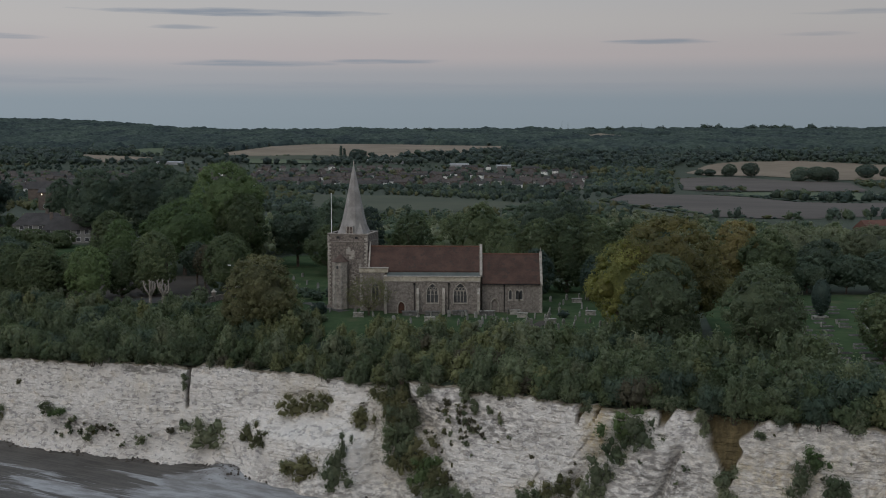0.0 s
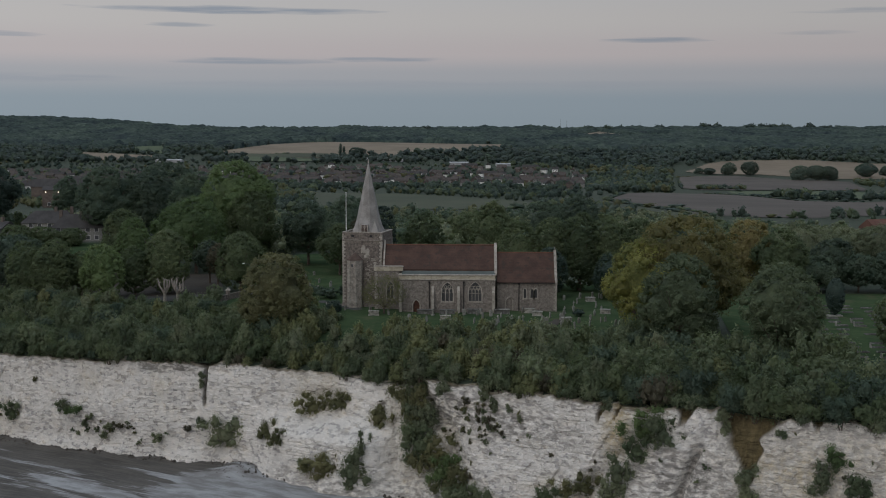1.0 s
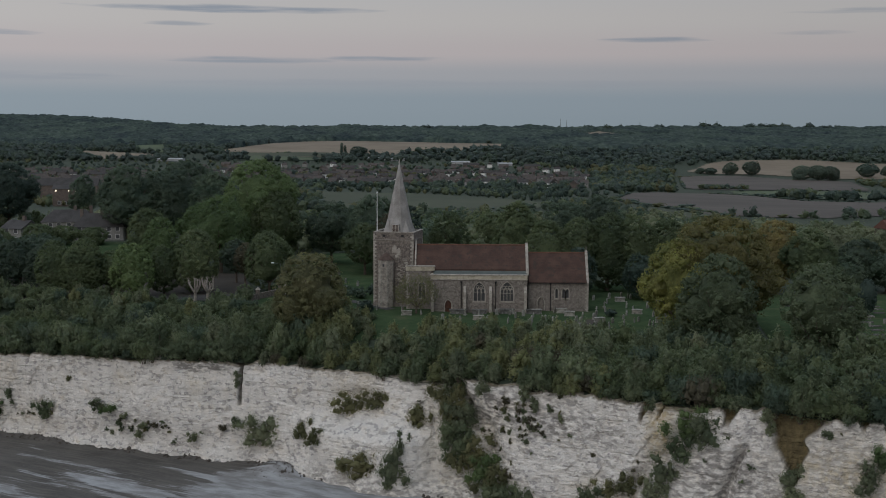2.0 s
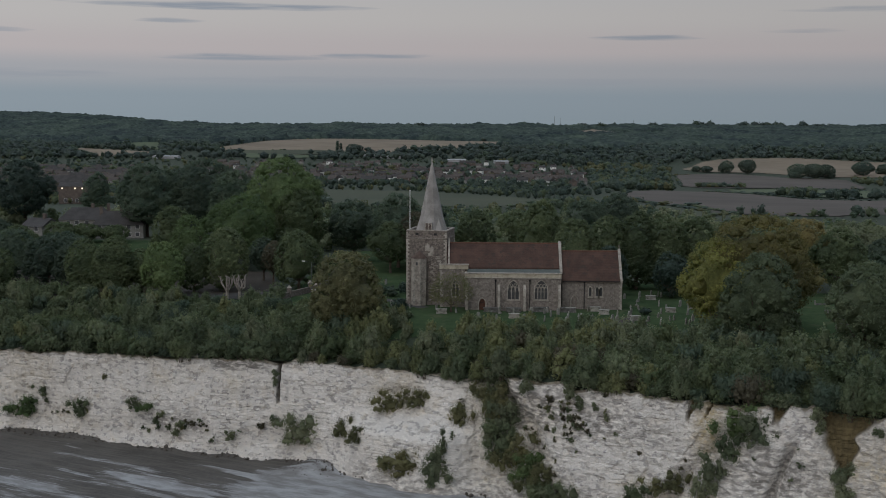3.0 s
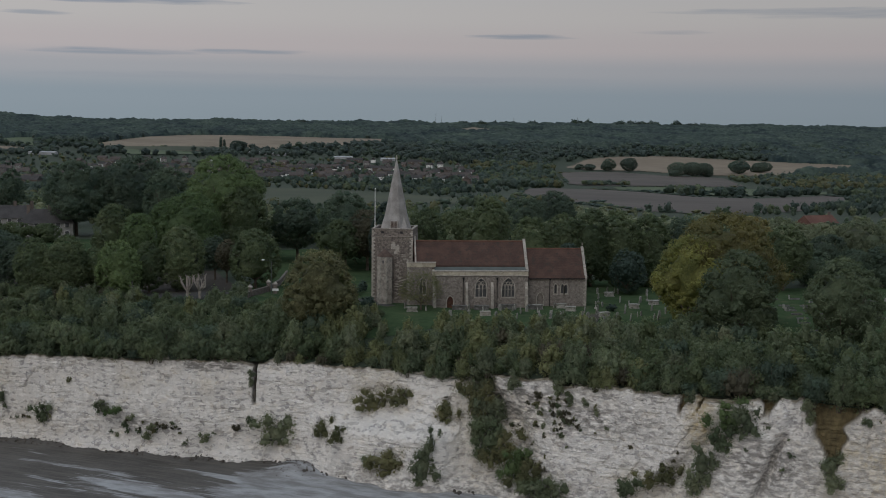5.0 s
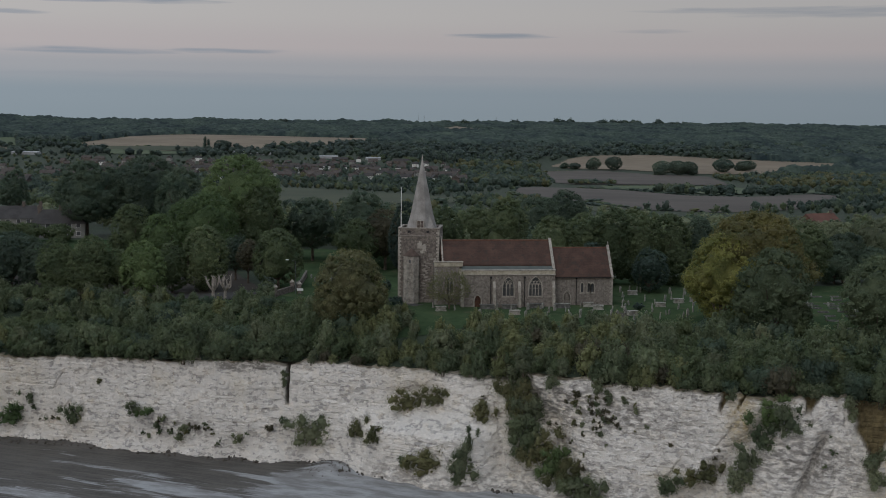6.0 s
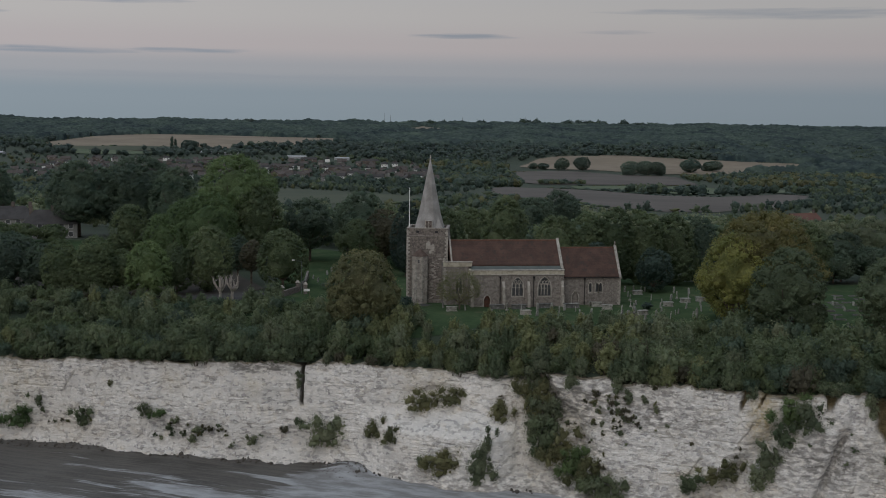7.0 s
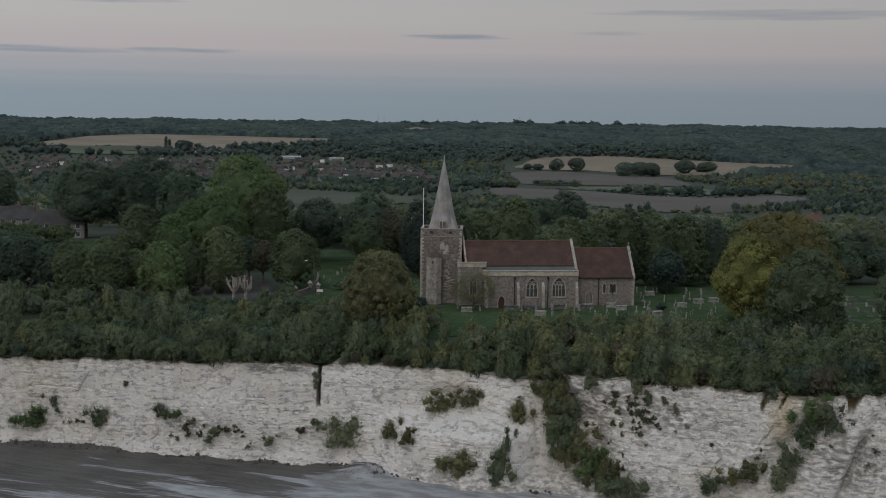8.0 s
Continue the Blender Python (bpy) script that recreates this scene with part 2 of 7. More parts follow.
def floor_material():
    """Dark wet soil, with pale chalk mud dragged across it in streaks and a chalky apron below the spur."""
    m = material("quarry_mud", (0.060, 0.056, 0.051), (0.104, 0.098, 0.091), 0.15, fine=12, rough=0.7, bump=0.6, reach=0.15)
    n, l = m.node_tree.nodes, m.node_tree.links
    b = n["Principled BSDF"]
    dark = b.inputs["Base Color"].links[0].from_socket
    geo = n.new("ShaderNodeNewGeometry")

    def dragged(length, width, turn, detail=8):
        mp = n.new("ShaderNodeMapping")
        mp.vector_type = "TEXTURE"
        mp.inputs["Rotation"].default_value, mp.inputs["Scale"].default_value = (0, 0, turn), (length, width, 10)
        l.new(geo.outputs["Position"], mp.inputs[0])
        t = n.new("ShaderNodeTexNoise")
        t.inputs["Scale"].default_value, t.inputs["Detail"].default_value, t.inputs["Roughness"].default_value = 1.0, detail, 0.62
        l.new(mp.outputs[0], t.inputs["Vector"])
        return t.outputs[0]

    sx = n.new("ShaderNodeSeparateXYZ")
    l.new(geo.outputs["Position"], sx.inputs[0])

    def rng_map(v, a, c, lo, hi):
        r = n.new("ShaderNodeMapRange")
        r.interpolation_type = "SMOOTHSTEP"
        for i, x in enumerate((a, c, lo, hi)):
            r.inputs[i + 1].default_value = x
        l.new(v, r.inputs[0])
        return r.outputs[0]

    def join(op, a, c=0.0):
        x = n.new("ShaderNodeMath")
        x.operation = op
        for i, v in ((0, a), (1, c)):
            if isinstance(v, (int, float)):
                x.inputs[i].default_value = v
            else:
                l.new(v, x.inputs[i])
        return x.outputs[0]

    # mud smears: centre, half length, half width
    smear = 0.0
    for cx, cy_, la, wa in ((-66, 193.0, 10, 2.6), (-52.5, 197.2, 7, 1.3), (-84, 190.0, 8, 2.6), (-78, 203.5, 9, 0.9), (-60, 188, 9, 2.0)):
        u = join("ADD", join("MULTIPLY", join("SUBTRACT", sx.outputs[0], cx), 0.90), join("MULTIPLY", join("SUBTRACT", sx.outputs[1], cy_), -0.43))
        w = join("ADD", join("MULTIPLY", join("SUBTRACT", sx.outputs[0], cx), 0.43), join("MULTIPLY", join("SUBTRACT", sx.outputs[1], cy_), 0.90))
        r2 = join("ADD", join("POWER", join("ABSOLUTE", join("DIVIDE", u, la)), 2.0), join("POWER", join("ABSOLUTE", join("DIVIDE", w, wa)), 2.0))
        smear = join("MAXIMUM", rng_map(r2, 1.6, 0.2, 0.0, 0.17), smear)
    near = rng_map(sx.outputs[1], 206, 188, -0.16, 0.0)
    apron = join("MULTIPLY", rng_map(sx.outputs[0], -52, -44, 0.0, 1.0), rng_map(sx.outputs[1], 202, 197, 0.0, 0.26))
    v = join("ADD", join("ADD", join("ADD", dragged(20, 2.2, -0.45), near), smear), apron)
    v = join("ADD", v, join("MULTIPLY", join("SUBTRACT", dragged(7, 0.55, -0.45), 0.5), 0.45))
    pale = rng_map(v, 0.50, 0.60, 0.0, 1.0)
    tone = rng_map(dragged(5, 1.6, -0.45, 10), 0.35, 0.68, 0.0, 1.0)
    chalky = n.new("ShaderNodeMix")
    chalky.data_type = "RGBA"
    l.new(tone, chalky.inputs[0])
    # lighter mud is blued in its colour to stand for reflected sky
    chalky.inputs[6].default_value, chalky.inputs[7].default_value = (0.200, 0.198, 0.195, 1), (0.365, 0.375, 0.385, 1)
    mx = n.new("ShaderNodeMix")
    mx.data_type = "RGBA"
    l.new(pale, mx.inputs[0])
    wet = n.new("ShaderNodeMix")
    wet.data_type = "RGBA"
    l.new(rng_map(dragged(9, 0.7, -0.42), 0.42, 0.62, 0.0, 0.75), wet.inputs[0])
    l.new(dark, wet.inputs[6])
    wet.inputs[7].default_value = (0.122, 0.112, 0.100, 1)
    l.new(wet.outputs[2], mx.inputs[6])
    l.new(chalky.outputs[2], mx.inputs[7])
    l.new(mx.outputs[2], b.inputs["Base Color"])
    return m


M["quarry_mud"] = floor_material()


def canopy_material():
    """Woodland seen from afar: blocks of lighter and darker trees, and crown by crown speckle."""
    # canopy colours raised and blued in place of distance haze
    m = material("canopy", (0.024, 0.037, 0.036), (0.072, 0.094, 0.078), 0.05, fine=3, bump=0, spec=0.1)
    n, l = m.node_tree.nodes, m.node_tree.links
    b = n["Principled BSDF"]
    geo, mp, t = n.new("ShaderNodeNewGeometry"), n.new("ShaderNodeMapping"), n.new("ShaderNodeTexNoise")
    mp.inputs["Scale"].default_value = (0.014, 0.0035, 0.02)
    t.inputs["Scale"].default_value, t.inputs["Detail"].default_value = 1.0, 3
    l.new(geo.outputs["Position"], mp.inputs[0])
    l.new(mp.outputs[0], t.inputs["Vector"])
    r = n.new("ShaderNodeValToRGB")
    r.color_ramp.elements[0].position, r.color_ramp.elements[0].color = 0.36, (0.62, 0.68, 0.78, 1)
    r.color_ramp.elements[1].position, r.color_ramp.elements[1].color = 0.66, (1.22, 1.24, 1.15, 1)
    l.new(t.outputs[0], r.inputs[0])
    mx = n.new("ShaderNodeMix")
    mx.data_type, mx.blend_type = "RGBA", "MULTIPLY"
    mx.inputs[0].default_value = 1.0
    l.new(b.inputs["Base Color"].links[0].from_socket, mx.inputs[6])
    l.new(r.outputs[0], mx.inputs[7])
    l.new(mx.outputs[2], b.inputs["Base Color"])
    return m


M["canopy"] = canopy_material()


# ---- tools for building ----
def fill(bm, mat_list, name):
    me = bpy.data.meshes.new(name)
    bm.to_mesh(me)
    bm.free()
    for m in mat_list:
        me.materials.append(m)
    return me


def part(name, bm, mat, parent=None, label=""):
    ob = new(name, fill(bm, [mat] if not isinstance(mat, (list, tuple)) else mat, name))
    if parent:
        ob.parent = parent
    if label:
        ob["label"] = label
    return ob


def thing(name, at, label, category, group="", kind="", rz=0.0):
    ob = new(name)
    ob.empty_display_size = 0.3
    ob.matrix_basis = pose(*at, 0, 0, rz)
    return tagged(ob, label, category, group, kind)


def np_mesh(name, V, F, mats, idx=None, smooth=False):
    """A mesh from arrays: V is n x 3, F a list of arrays of faces with one number of corners each."""
    me = bpy.data.meshes.new(name)
    V = np.asarray(V, dtype=np.float32)
    F = [np.asarray(f, dtype=np.int32) for f in F if len(f)]
    me.vertices.add(len(V))
    me.vertices.foreach_set("co", V.ravel())
    loops = np.concatenate([f.ravel() for f in F])
    sizes = np.concatenate([np.full(len(f), f.shape[1], dtype=np.int32) for f in F])
    me.loops.add(len(loops))
    me.loops.foreach_set("vertex_index", loops)
    me.polygons.add(len(sizes))
    me.polygons.foreach_set("loop_start", np.concatenate([[0], np.cumsum(sizes)[:-1]]).astype(np.int32))
    for m in mats:
        me.materials.append(m)
    if idx is not None:
        me.polygons.foreach_set("material_index", np.asarray(idx, dtype=np.int32))
    me.update(calc_edges=True)
    me.polygons.foreach_set("use_smooth", np.full(len(sizes), smooth))
    return me


def box(bm, x0, x1, y0, y1, z0, z1):
    v = [bm.verts.new(p) for p in ((x0, y0, z0), (x1, y0, z0), (x1, y1, z0), (x0, y1, z0), (x0, y0, z1), (x1, y0, z1), (x1, y1, z1), (x0, y1, z1))]
    for q in ((0, 3, 2, 1), (4, 5, 6, 7), (0, 1, 5, 4), (1, 2, 6, 5), (2, 3, 7, 6), (3, 0, 4, 7)):
        bm.faces.new([v[i] for i in q])
    return bm


def boxes(*dims):
    bm = bmesh.new()
    for d in dims:
        box(bm, *d)
    return bm


def bevelled(bm, w=0.02):
    bmesh.ops.bevel(bm, geom=list(bm.edges), offset=w, segments=1, affect="EDGES")
    return bm


def prism(bm, outline, y0, y1):
    """A solid from an outline of (x, z), between two depths."""
    a, b = [bm.verts.new((x, y0, z)) for x, z in outline], [bm.verts.new((x, y1, z)) for x, z in outline]
    bm.faces.new(a[::-1])
    bm.faces.new(b)
    n = len(a)
    for i in range(n):
        bm.faces.new((a[i], a[(i + 1) % n], b[(i + 1) % n], b[i]))
    bmesh.ops.recalc_face_normals(bm, faces=bm.faces[:])
    return bm


def frustum(bm, x, y, z0, z1, r0, r1, n=8, turn=0.0):
    a = [turn + 2 * math.pi * i / n for i in range(n)]
    lo = [bm.verts.new((x + r0 * math.cos(t), y + r0 * math.sin(t), z0)) for t in a]
    bm.faces.new(lo[::-1])
    if r1 < 1e-4:
        tip = bm.verts.new((x, y, z1))
        for i in range(n):
            bm.faces.new((lo[i], lo[(i + 1) % n], tip))
        return bm
    hi = [bm.verts.new((x + r1 * math.cos(t), y + r1 * math.sin(t), z1)) for t in a]
    bm.faces.new(hi)
    for i in range(n):
        bm.faces.new((lo[i], lo[(i + 1) % n], hi[(i + 1) % n], hi[i]))
    return bm


def tube(bm, p0, p1, r0, r1, n=7):
    p0, p1 = Vector(p0), Vector(p1)
    q = (p1 - p0).to_track_quat("Z", "Y").to_matrix()
    rings = []
    for p, r in ((p0, r0), (p1, r1)):
        rings.append([bm.verts.new(p + q @ Vector((r * math.cos(2 * math.pi * i / n), r * math.sin(2 * math.pi * i / n), 0))) for i in range(n)])
    for i in range(n):
        bm.faces.new((rings[0][i], rings[0][(i + 1) % n], rings[1][(i + 1) % n], rings[1][i]))
    bm.faces.new(rings[1])
    bm.faces.new(rings[0][::-1])
    return bm


def lattice(ix, iy, iz=0):
    h = (ix * 374761393 + iy * 668265263 + iz * 2147483647 + 1013904223) & 0xFFFFFFFF
    h = ((h ^ (h >> 13)) * 1274126177) & 0xFFFFFFFF
    return ((h ^ (h >> 16)) & 0xFFFF) / 32767.5 - 1.0


def noise2(x, y, seed=0):
    """Smooth lattice noise of arrays, -1 to 1."""
    x, y = np.asarray(x, float) + seed * 17.31, np.asarray(y, float) - seed * 9.77
    ix, iy = np.floor(x).astype(np.int64), np.floor(y).astype(np.int64)
    fx, fy = x - ix, y - iy
    fx, fy = fx * fx * (3 - 2 * fx), fy * fy * (3 - 2 * fy)
    a, b = lattice(ix, iy), lattice(ix + 1, iy)
    c, d = lattice(ix, iy + 1), lattice(ix + 1, iy + 1)
    return (a * (1 - fx) + b * fx) * (1 - fy) + (c * (1 - fx) + d * fx) * fy


def fbm(x, y, octaves=4, seed=0):
    t, amp = 0, 1.0
    for o in range(octaves):
        t = t + amp * noise2(x * 2 ** o, y * 2 ** o, seed + o)
        amp *= 0.5
    return t / 1.6


def ss(a, b, v):
    t = np.clip((v - a) / (b - a), 0, 1)
    return t * t * (3 - 2 * t)


# ---- the lie of the land ----
CLIFF = [(-175, 236), (-120, 227), (-93, 221.2), (-84, 218.2), (-71, 213.3), (-60, 209.6), (-45, 207.4), (-38, 205), (-30, 201.6), (-24, 199.6),
         (-10, 191.4), (-4.9, 190), (8.4, 179.8), (22.5, 171.8), (29, 166.8), (36, 164.8), (44, 160), (52, 156), (75, 148), (150, 132)]
CX, CY = np.array(CLIFF, float).T
YK = [150, 260, 330, 450, 640, 1060, 1550, 1950, 2300, 2700, 3400, 4400, 4800]
ZK = [0.55, 0.55, 0, -3, -7, -19, -33, -37, -24, -6, 10, 32, 10]
ZR = [0.55, 0.55, 0, -3, -8.5, -26, -47, -50, -40, -10, 10, 32, 10]
EDGE_X = [-175, -95, -80, -66, -46, -24, -11, -6, 8, 24, 36, 45, 53, 150]
EDGE_Z = [-6.8, -6.5, -6.0, -5.5, -5.3, -5.0, -5.6, -3.9, -4.1, -3.7, -2.8, -3.2, -2.5, -2.0]
FLOOR_Z = -22.9


def cliff_y(x):
    k = np.linspace(-4, 4, 9)
    return sum(np.interp(np.asarray(x, float) + o, CX, CY) for o in k) / 9


def plain_z(x, y):
    w = ss(40, 320, x)
    z = np.interp(y, YK, ZK) * (1 - w) + np.interp(y, YK, ZR) * w
    z = z + 4 * ss(-55, -100, x) * ss(255, 335, y) * ss(700, 450, y)
    z = z + 40 * ss(-850, -1620, x) * ss(3000, 4400, y)
    z = z + ss(2200, 4200, y) * 5 * noise2(x / 420, y / 500, 3)
    return z


def land_z(x, y):
    x, y = np.asarray(x, float), np.asarray(y, float)
    d = y - cliff_y(x)
    e = np.interp(x, EDGE_X, EDGE_Z)
    k = ss(0, 24, d)
    near = ss(330, 250, y)
    return e * (1 - k) + plain_z(x, y) * k + near * k * 0.25 * noise2(x / 9, y / 9, 5)


def lz(x, y):
    return float(land_z(x, y))


def floor_z(x, y):
    d = cliff_y(x) - y
    z = FLOOR_Z + ss(-40, -85, x) * 0.7 * ss(40, 0, d) + 0.22 * fbm(x / 6, y / 6, 3, 8) * ss(0, 6, d + 4)
    z = z + 1.7 * np.exp(-(((x + 37.5) / 4.4) ** 2 + ((y - 199.5) / 3.6) ** 2))
    berm = ss(-38, -46, x) * np.exp(-((d - 1.6) / 1.6) ** 2) * (0.65 + 0.4 * fbm(x / 1.7, y / 1.7, 2, 15))
    return z + berm


def sheet(name, X, Y, Z, mat, label, category):
    n, m = X.shape
    V = np.stack([X, Y, Z], -1).reshape(-1, 3)
    i = np.arange(n * m).reshape(n, m)
    F = np.stack([i[:-1, :-1], i[:-1, 1:], i[1:, 1:], i[1:, :-1]], -1).reshape(-1, 4)
    ob = new(name, np_mesh(name, V, [F], [mat], smooth=True))
    return tagged(ob, label, category, kind="structure")


s = np.linspace(-175, 150, 170)
d = np.concatenate([np.linspace(0, 60, 40), np.geomspace(62, 4650, 200)])
S, D = np.meshgrid(s, d)
GX = S * (1 + D / 250)
GY = cliff_y(S) + D
ground = sheet("ground", GX, GY, land_z(GX, GY), M["scrubland"], "rough grass and earth land running back from the cliff to far hills", "ground")

fx = np.concatenate([np.linspace(-900, -180, 12)[:-1], np.linspace(-180, 150, 300), np.linspace(150, 900, 12)[1:]])
fd = np.concatenate([np.arange(-5, 9, 0.45), np.linspace(9, 90, 90), np.geomspace(92, 900, 14)])
FX, FD = np.meshgrid(fx, fd)
FY = cliff_y(FX) - FD
quarry_floor = sheet("quarry_floor", FX, FY, floor_z(FX, FY), M["quarry_mud"], "wet grey-brown quarry floor streaked with pale chalk mud", "ground")


# ---- the chalk face ----
def chalk_material():
    m = bpy.data.materials.new("chalk")
    m.use_nodes = True
    n, l = m.node_tree.nodes, m.node_tree.links
    b = n["Principled BSDF"]
    b.inputs["Roughness"].default_value, b.inputs["Specular IOR Level"].default_value = 0.95, 0.15
    geo = n.new("ShaderNodeNewGeometry")

    def noise_at(scale, detail, stretch=(1, 1, 1)):
        mp = n.new("ShaderNodeMapping")
        mp.inputs["Scale"].default_value = stretch
        l.new(geo.outputs["Position"], mp.inputs[0])
        t = n.new("ShaderNodeTexNoise")
        t.inputs["Scale"].default_value, t.inputs["Detail"].default_value, t.inputs["Roughness"].default_value = scale, detail, 0.62
        l.new(mp.outputs[0], t.inputs["Vector"])
        return t.outputs[0]

    def ramp(fac, lo, hi, a=(0, 0, 0), c=(1, 1, 1)):
        r = n.new("ShaderNodeValToRGB")
        r.color_ramp.elements[0].position, r.color_ramp.elements[0].color = lo, (*a, 1)
        r.color_ramp.elements[1].position, r.color_ramp.elements[1].color = hi, (*c, 1)
        l.new(fac, r.inputs[0])
        return r.outputs[0]

    def mix(fac, a, c):
        x = n.new("ShaderNodeMix")
        x.data_type = "RGBA"
        for i, v in ((0, fac), (6, a), (7, c)):
            if isinstance(v, tuple):
                x.inputs[i].default_value = (*v, 1)
            else:
                l.new(v, x.inputs[i])
        return x.outputs[2]

    def times(a, k):
        x = n.new("ShaderNodeMath")
        x.operation = "MULTIPLY"
        for i, v in ((0, a), (1, k)):
            if isinstance(v, (int, float)):
                x.inputs[i].default_value = v
            else:
                l.new(v, x.inputs[i])
        return x.outputs[0]

    def joints(scale, stretch, width):
        mp = n.new("ShaderNodeMapping")
        mp.inputs["Scale"].default_value = stretch
        wob = n.new("ShaderNodeTexNoise")
        wob.inputs["Scale"].default_value, wob.inputs["Detail"].default_value = 1.4, 3
        l.new(geo.outputs["Position"], wob.inputs["Vector"])
        ad = n.new("ShaderNodeMix")
        ad.data_type = "VECTOR"
        ad.inputs[0].default_value = 0.35
        l.new(geo.outputs["Position"], ad.inputs[4])
        sc = n.new("ShaderNodeVectorMath")
        sc.operation = "MULTIPLY_ADD"
        l.new(wob.outputs["Color"], sc.inputs[0])
        sc.inputs[1].default_value = (2.2, 2.2, 1.2)
        l.new(geo.outputs["Position"], sc.inputs[2])
        l.new(sc.outputs[0], mp.inputs[0])
        v = n.new("ShaderNodeTexVoronoi")
        v.feature = "DISTANCE_TO_EDGE"
        v.inputs["Scale"].default_value = scale
        l.new(mp.outputs[0], v.inputs["Vector"])
        return ramp(v.outputs["Distance"], 0.0, width, (1, 1, 1), (0, 0, 0))

    def plus(a, c, k=1.0):
        x = n.new("ShaderNodeMath")
        x.operation = "MULTIPLY_ADD"
        l.new(a, x.inputs[0])
        x.inputs[1].default_value = k
        if isinstance(c, (int, float)):
            x.inputs[2].default_value = c
        else:
            l.new(c, x.inputs[2])
        return x.outputs[0]

    def beds(step, width, wander):
        """Thin level cracks, one bed above another."""
        q = plus(noise_at(0.16, 3), plus(noise_at(0.9, 4), zed, 0.35), wander)
        x = n.new("ShaderNodeMath")
        x.operation = "PINGPONG"
        l.new(q, x.inputs[0])
        x.inputs[1].default_value = step / 2
        return ramp(x.outputs[0], 0.0, width, (1, 1, 1), (0, 0, 0))

    def facets(scale):
        """Broken blocks, each standing out by its own amount."""
        mp = n.new("ShaderNodeMapping")
        mp.inputs["Scale"].default_value = (0.8, 0.8, 1.7)
        wob = n.new("ShaderNodeTexNoise")
        wob.inputs["Scale"].default_value, wob.inputs["Detail"].default_value = 1.1, 4
        l.new(geo.outputs["Position"], wob.inputs["Vector"])
        sc = n.new("ShaderNodeVectorMath")
        sc.operation = "MULTIPLY_ADD"
        l.new(wob.outputs["Color"], sc.inputs[0])
        sc.inputs[1].default_value = (1.6, 1.6, 1.0)
        l.new(geo.outputs["Position"], sc.inputs[2])
        l.new(sc.outputs[0], mp.inputs[0])
        v = n.new("ShaderNodeTexVoronoi")
        v.inputs["Scale"].default_value = scale
        l.new(mp.outputs[0], v.inputs["Vector"])
        s1 = n.new("ShaderNodeSeparateColor")
        l.new(v.outputs["Color"], s1.inputs[0])
        return s1.outputs[0]

    xyz = n.new("ShaderNodeSeparateXYZ")
    l.new(geo.outputs["Position"], xyz.inputs[0])
    zed = xyz.outputs[2]
    west = n.new("ShaderNodeMapRange")
    west.inputs[1].default_value, west.inputs[2].default_value = -20, -48
    west.inputs[3].default_value, west.inputs[4].default_value = 0.25, 1.0
    l.new(xyz.outputs[0], west.inputs[0])
    at = n.new("ShaderNodeAttribute")
    at.attribute_name = "tint"
    sp = n.new("ShaderNodeSeparateColor")
    l.new(at.outputs["Color"], sp.inputs[0])
    # clean chalk, then grey weathering in level flakes, streaks below the rim, yellowed patches, cracks
    col = ramp(noise_at(0.30, 7), 0.38, 0.62, (0.53, 0.502, 0.465), (0.79, 0.755, 0.705))
    col = mix(times(ramp(noise_at(0.22, 6, (1, 1, 1.5)), 0.50, 0.64), 0.55), col, (0.50, 0.478, 0.462))
    flakes = ramp(noise_at(1.0, 7, (0.75, 0.75, 2.0)), 0.51, 0.60)
    col = mix(times(times(flakes, ramp(noise_at(0.22, 4), 0.40, 0.55)), 0.68), col, (0.33, 0.318, 0.312))
    col = mix(times(ramp(noise_at(2.8, 6, (0.8, 0.8, 1.3)), 0.52, 0.64), 0.22), col, (0.40, 0.385, 0.37))
    col = mix(times(ramp(noise_at(0.42, 6, (0.9, 0.9, 1.3)), 0.52, 0.58), 0.68), col, (0.39, 0.380, 0.378))
    col = mix(times(ramp(noise_at(1.3, 6, (0.9, 0.9, 1.2)), 0.53, 0.60), 0.45), col, (0.40, 0.388, 0.38))
    col = mix(times(ramp(noise_at(0.34, 6, (1, 1, 1.5)), 0.54, 0.62), 0.5), col, (0.70, 0.615, 0.49))
    col = mix(times(ramp(noise_at(0.7, 6, (1.3, 1.3, 0.7)), 0.56, 0.66), 0.5), col, (0.84, 0.83, 0.81))
    col = mix(times(times(ramp(noise_at(0.9, 5, (1.7, 1.7, 0.10)), 0.52, 0.66), ramp(noise_at(0.13, 4), 0.38, 0.54)), times(west.outputs[0], 0.8)), col, (0.36, 0.345, 0.335))
    col = mix(times(times(ramp(noise_at(1.3, 4, (1.5, 1.5, 0.16)), 0.60, 0.70), ramp(noise_at(0.2, 4), 0.50, 0.62)), 0.55), col, (0.50, 0.40, 0.25))
    col = mix(times(ramp(noise_at(0.16, 5), 0.55, 0.7), 0.28), col, (0.68, 0.60, 0.47))
    col = mix(times(times(beds(1.25, 0.10, 1.6), ramp(noise_at(1.0, 5, (0.30, 0.30, 1.3)), 0.51, 0.57)), 0.6), col, (0.24, 0.225, 0.21))
    col = mix(times(times(beds(0.46, 0.05, 1.1), ramp(noise_at(1.0, 4, (0.28, 0.28, 1.2)), 0.54, 0.64)), 0.35), col, (0.28, 0.265, 0.25))
    col = mix(times(times(joints(0.6, (1, 1, 1.5), 0.045), ramp(noise_at(0.4, 4), 0.50, 0.64)), 0.7), col, (0.25, 0.235, 0.22))
    col = mix(times(ramp(noise_at(2.2, 5, (0.8, 0.8, 1.7)), 0.62, 0.68), 0.5), col, (0.30, 0.285, 0.265))
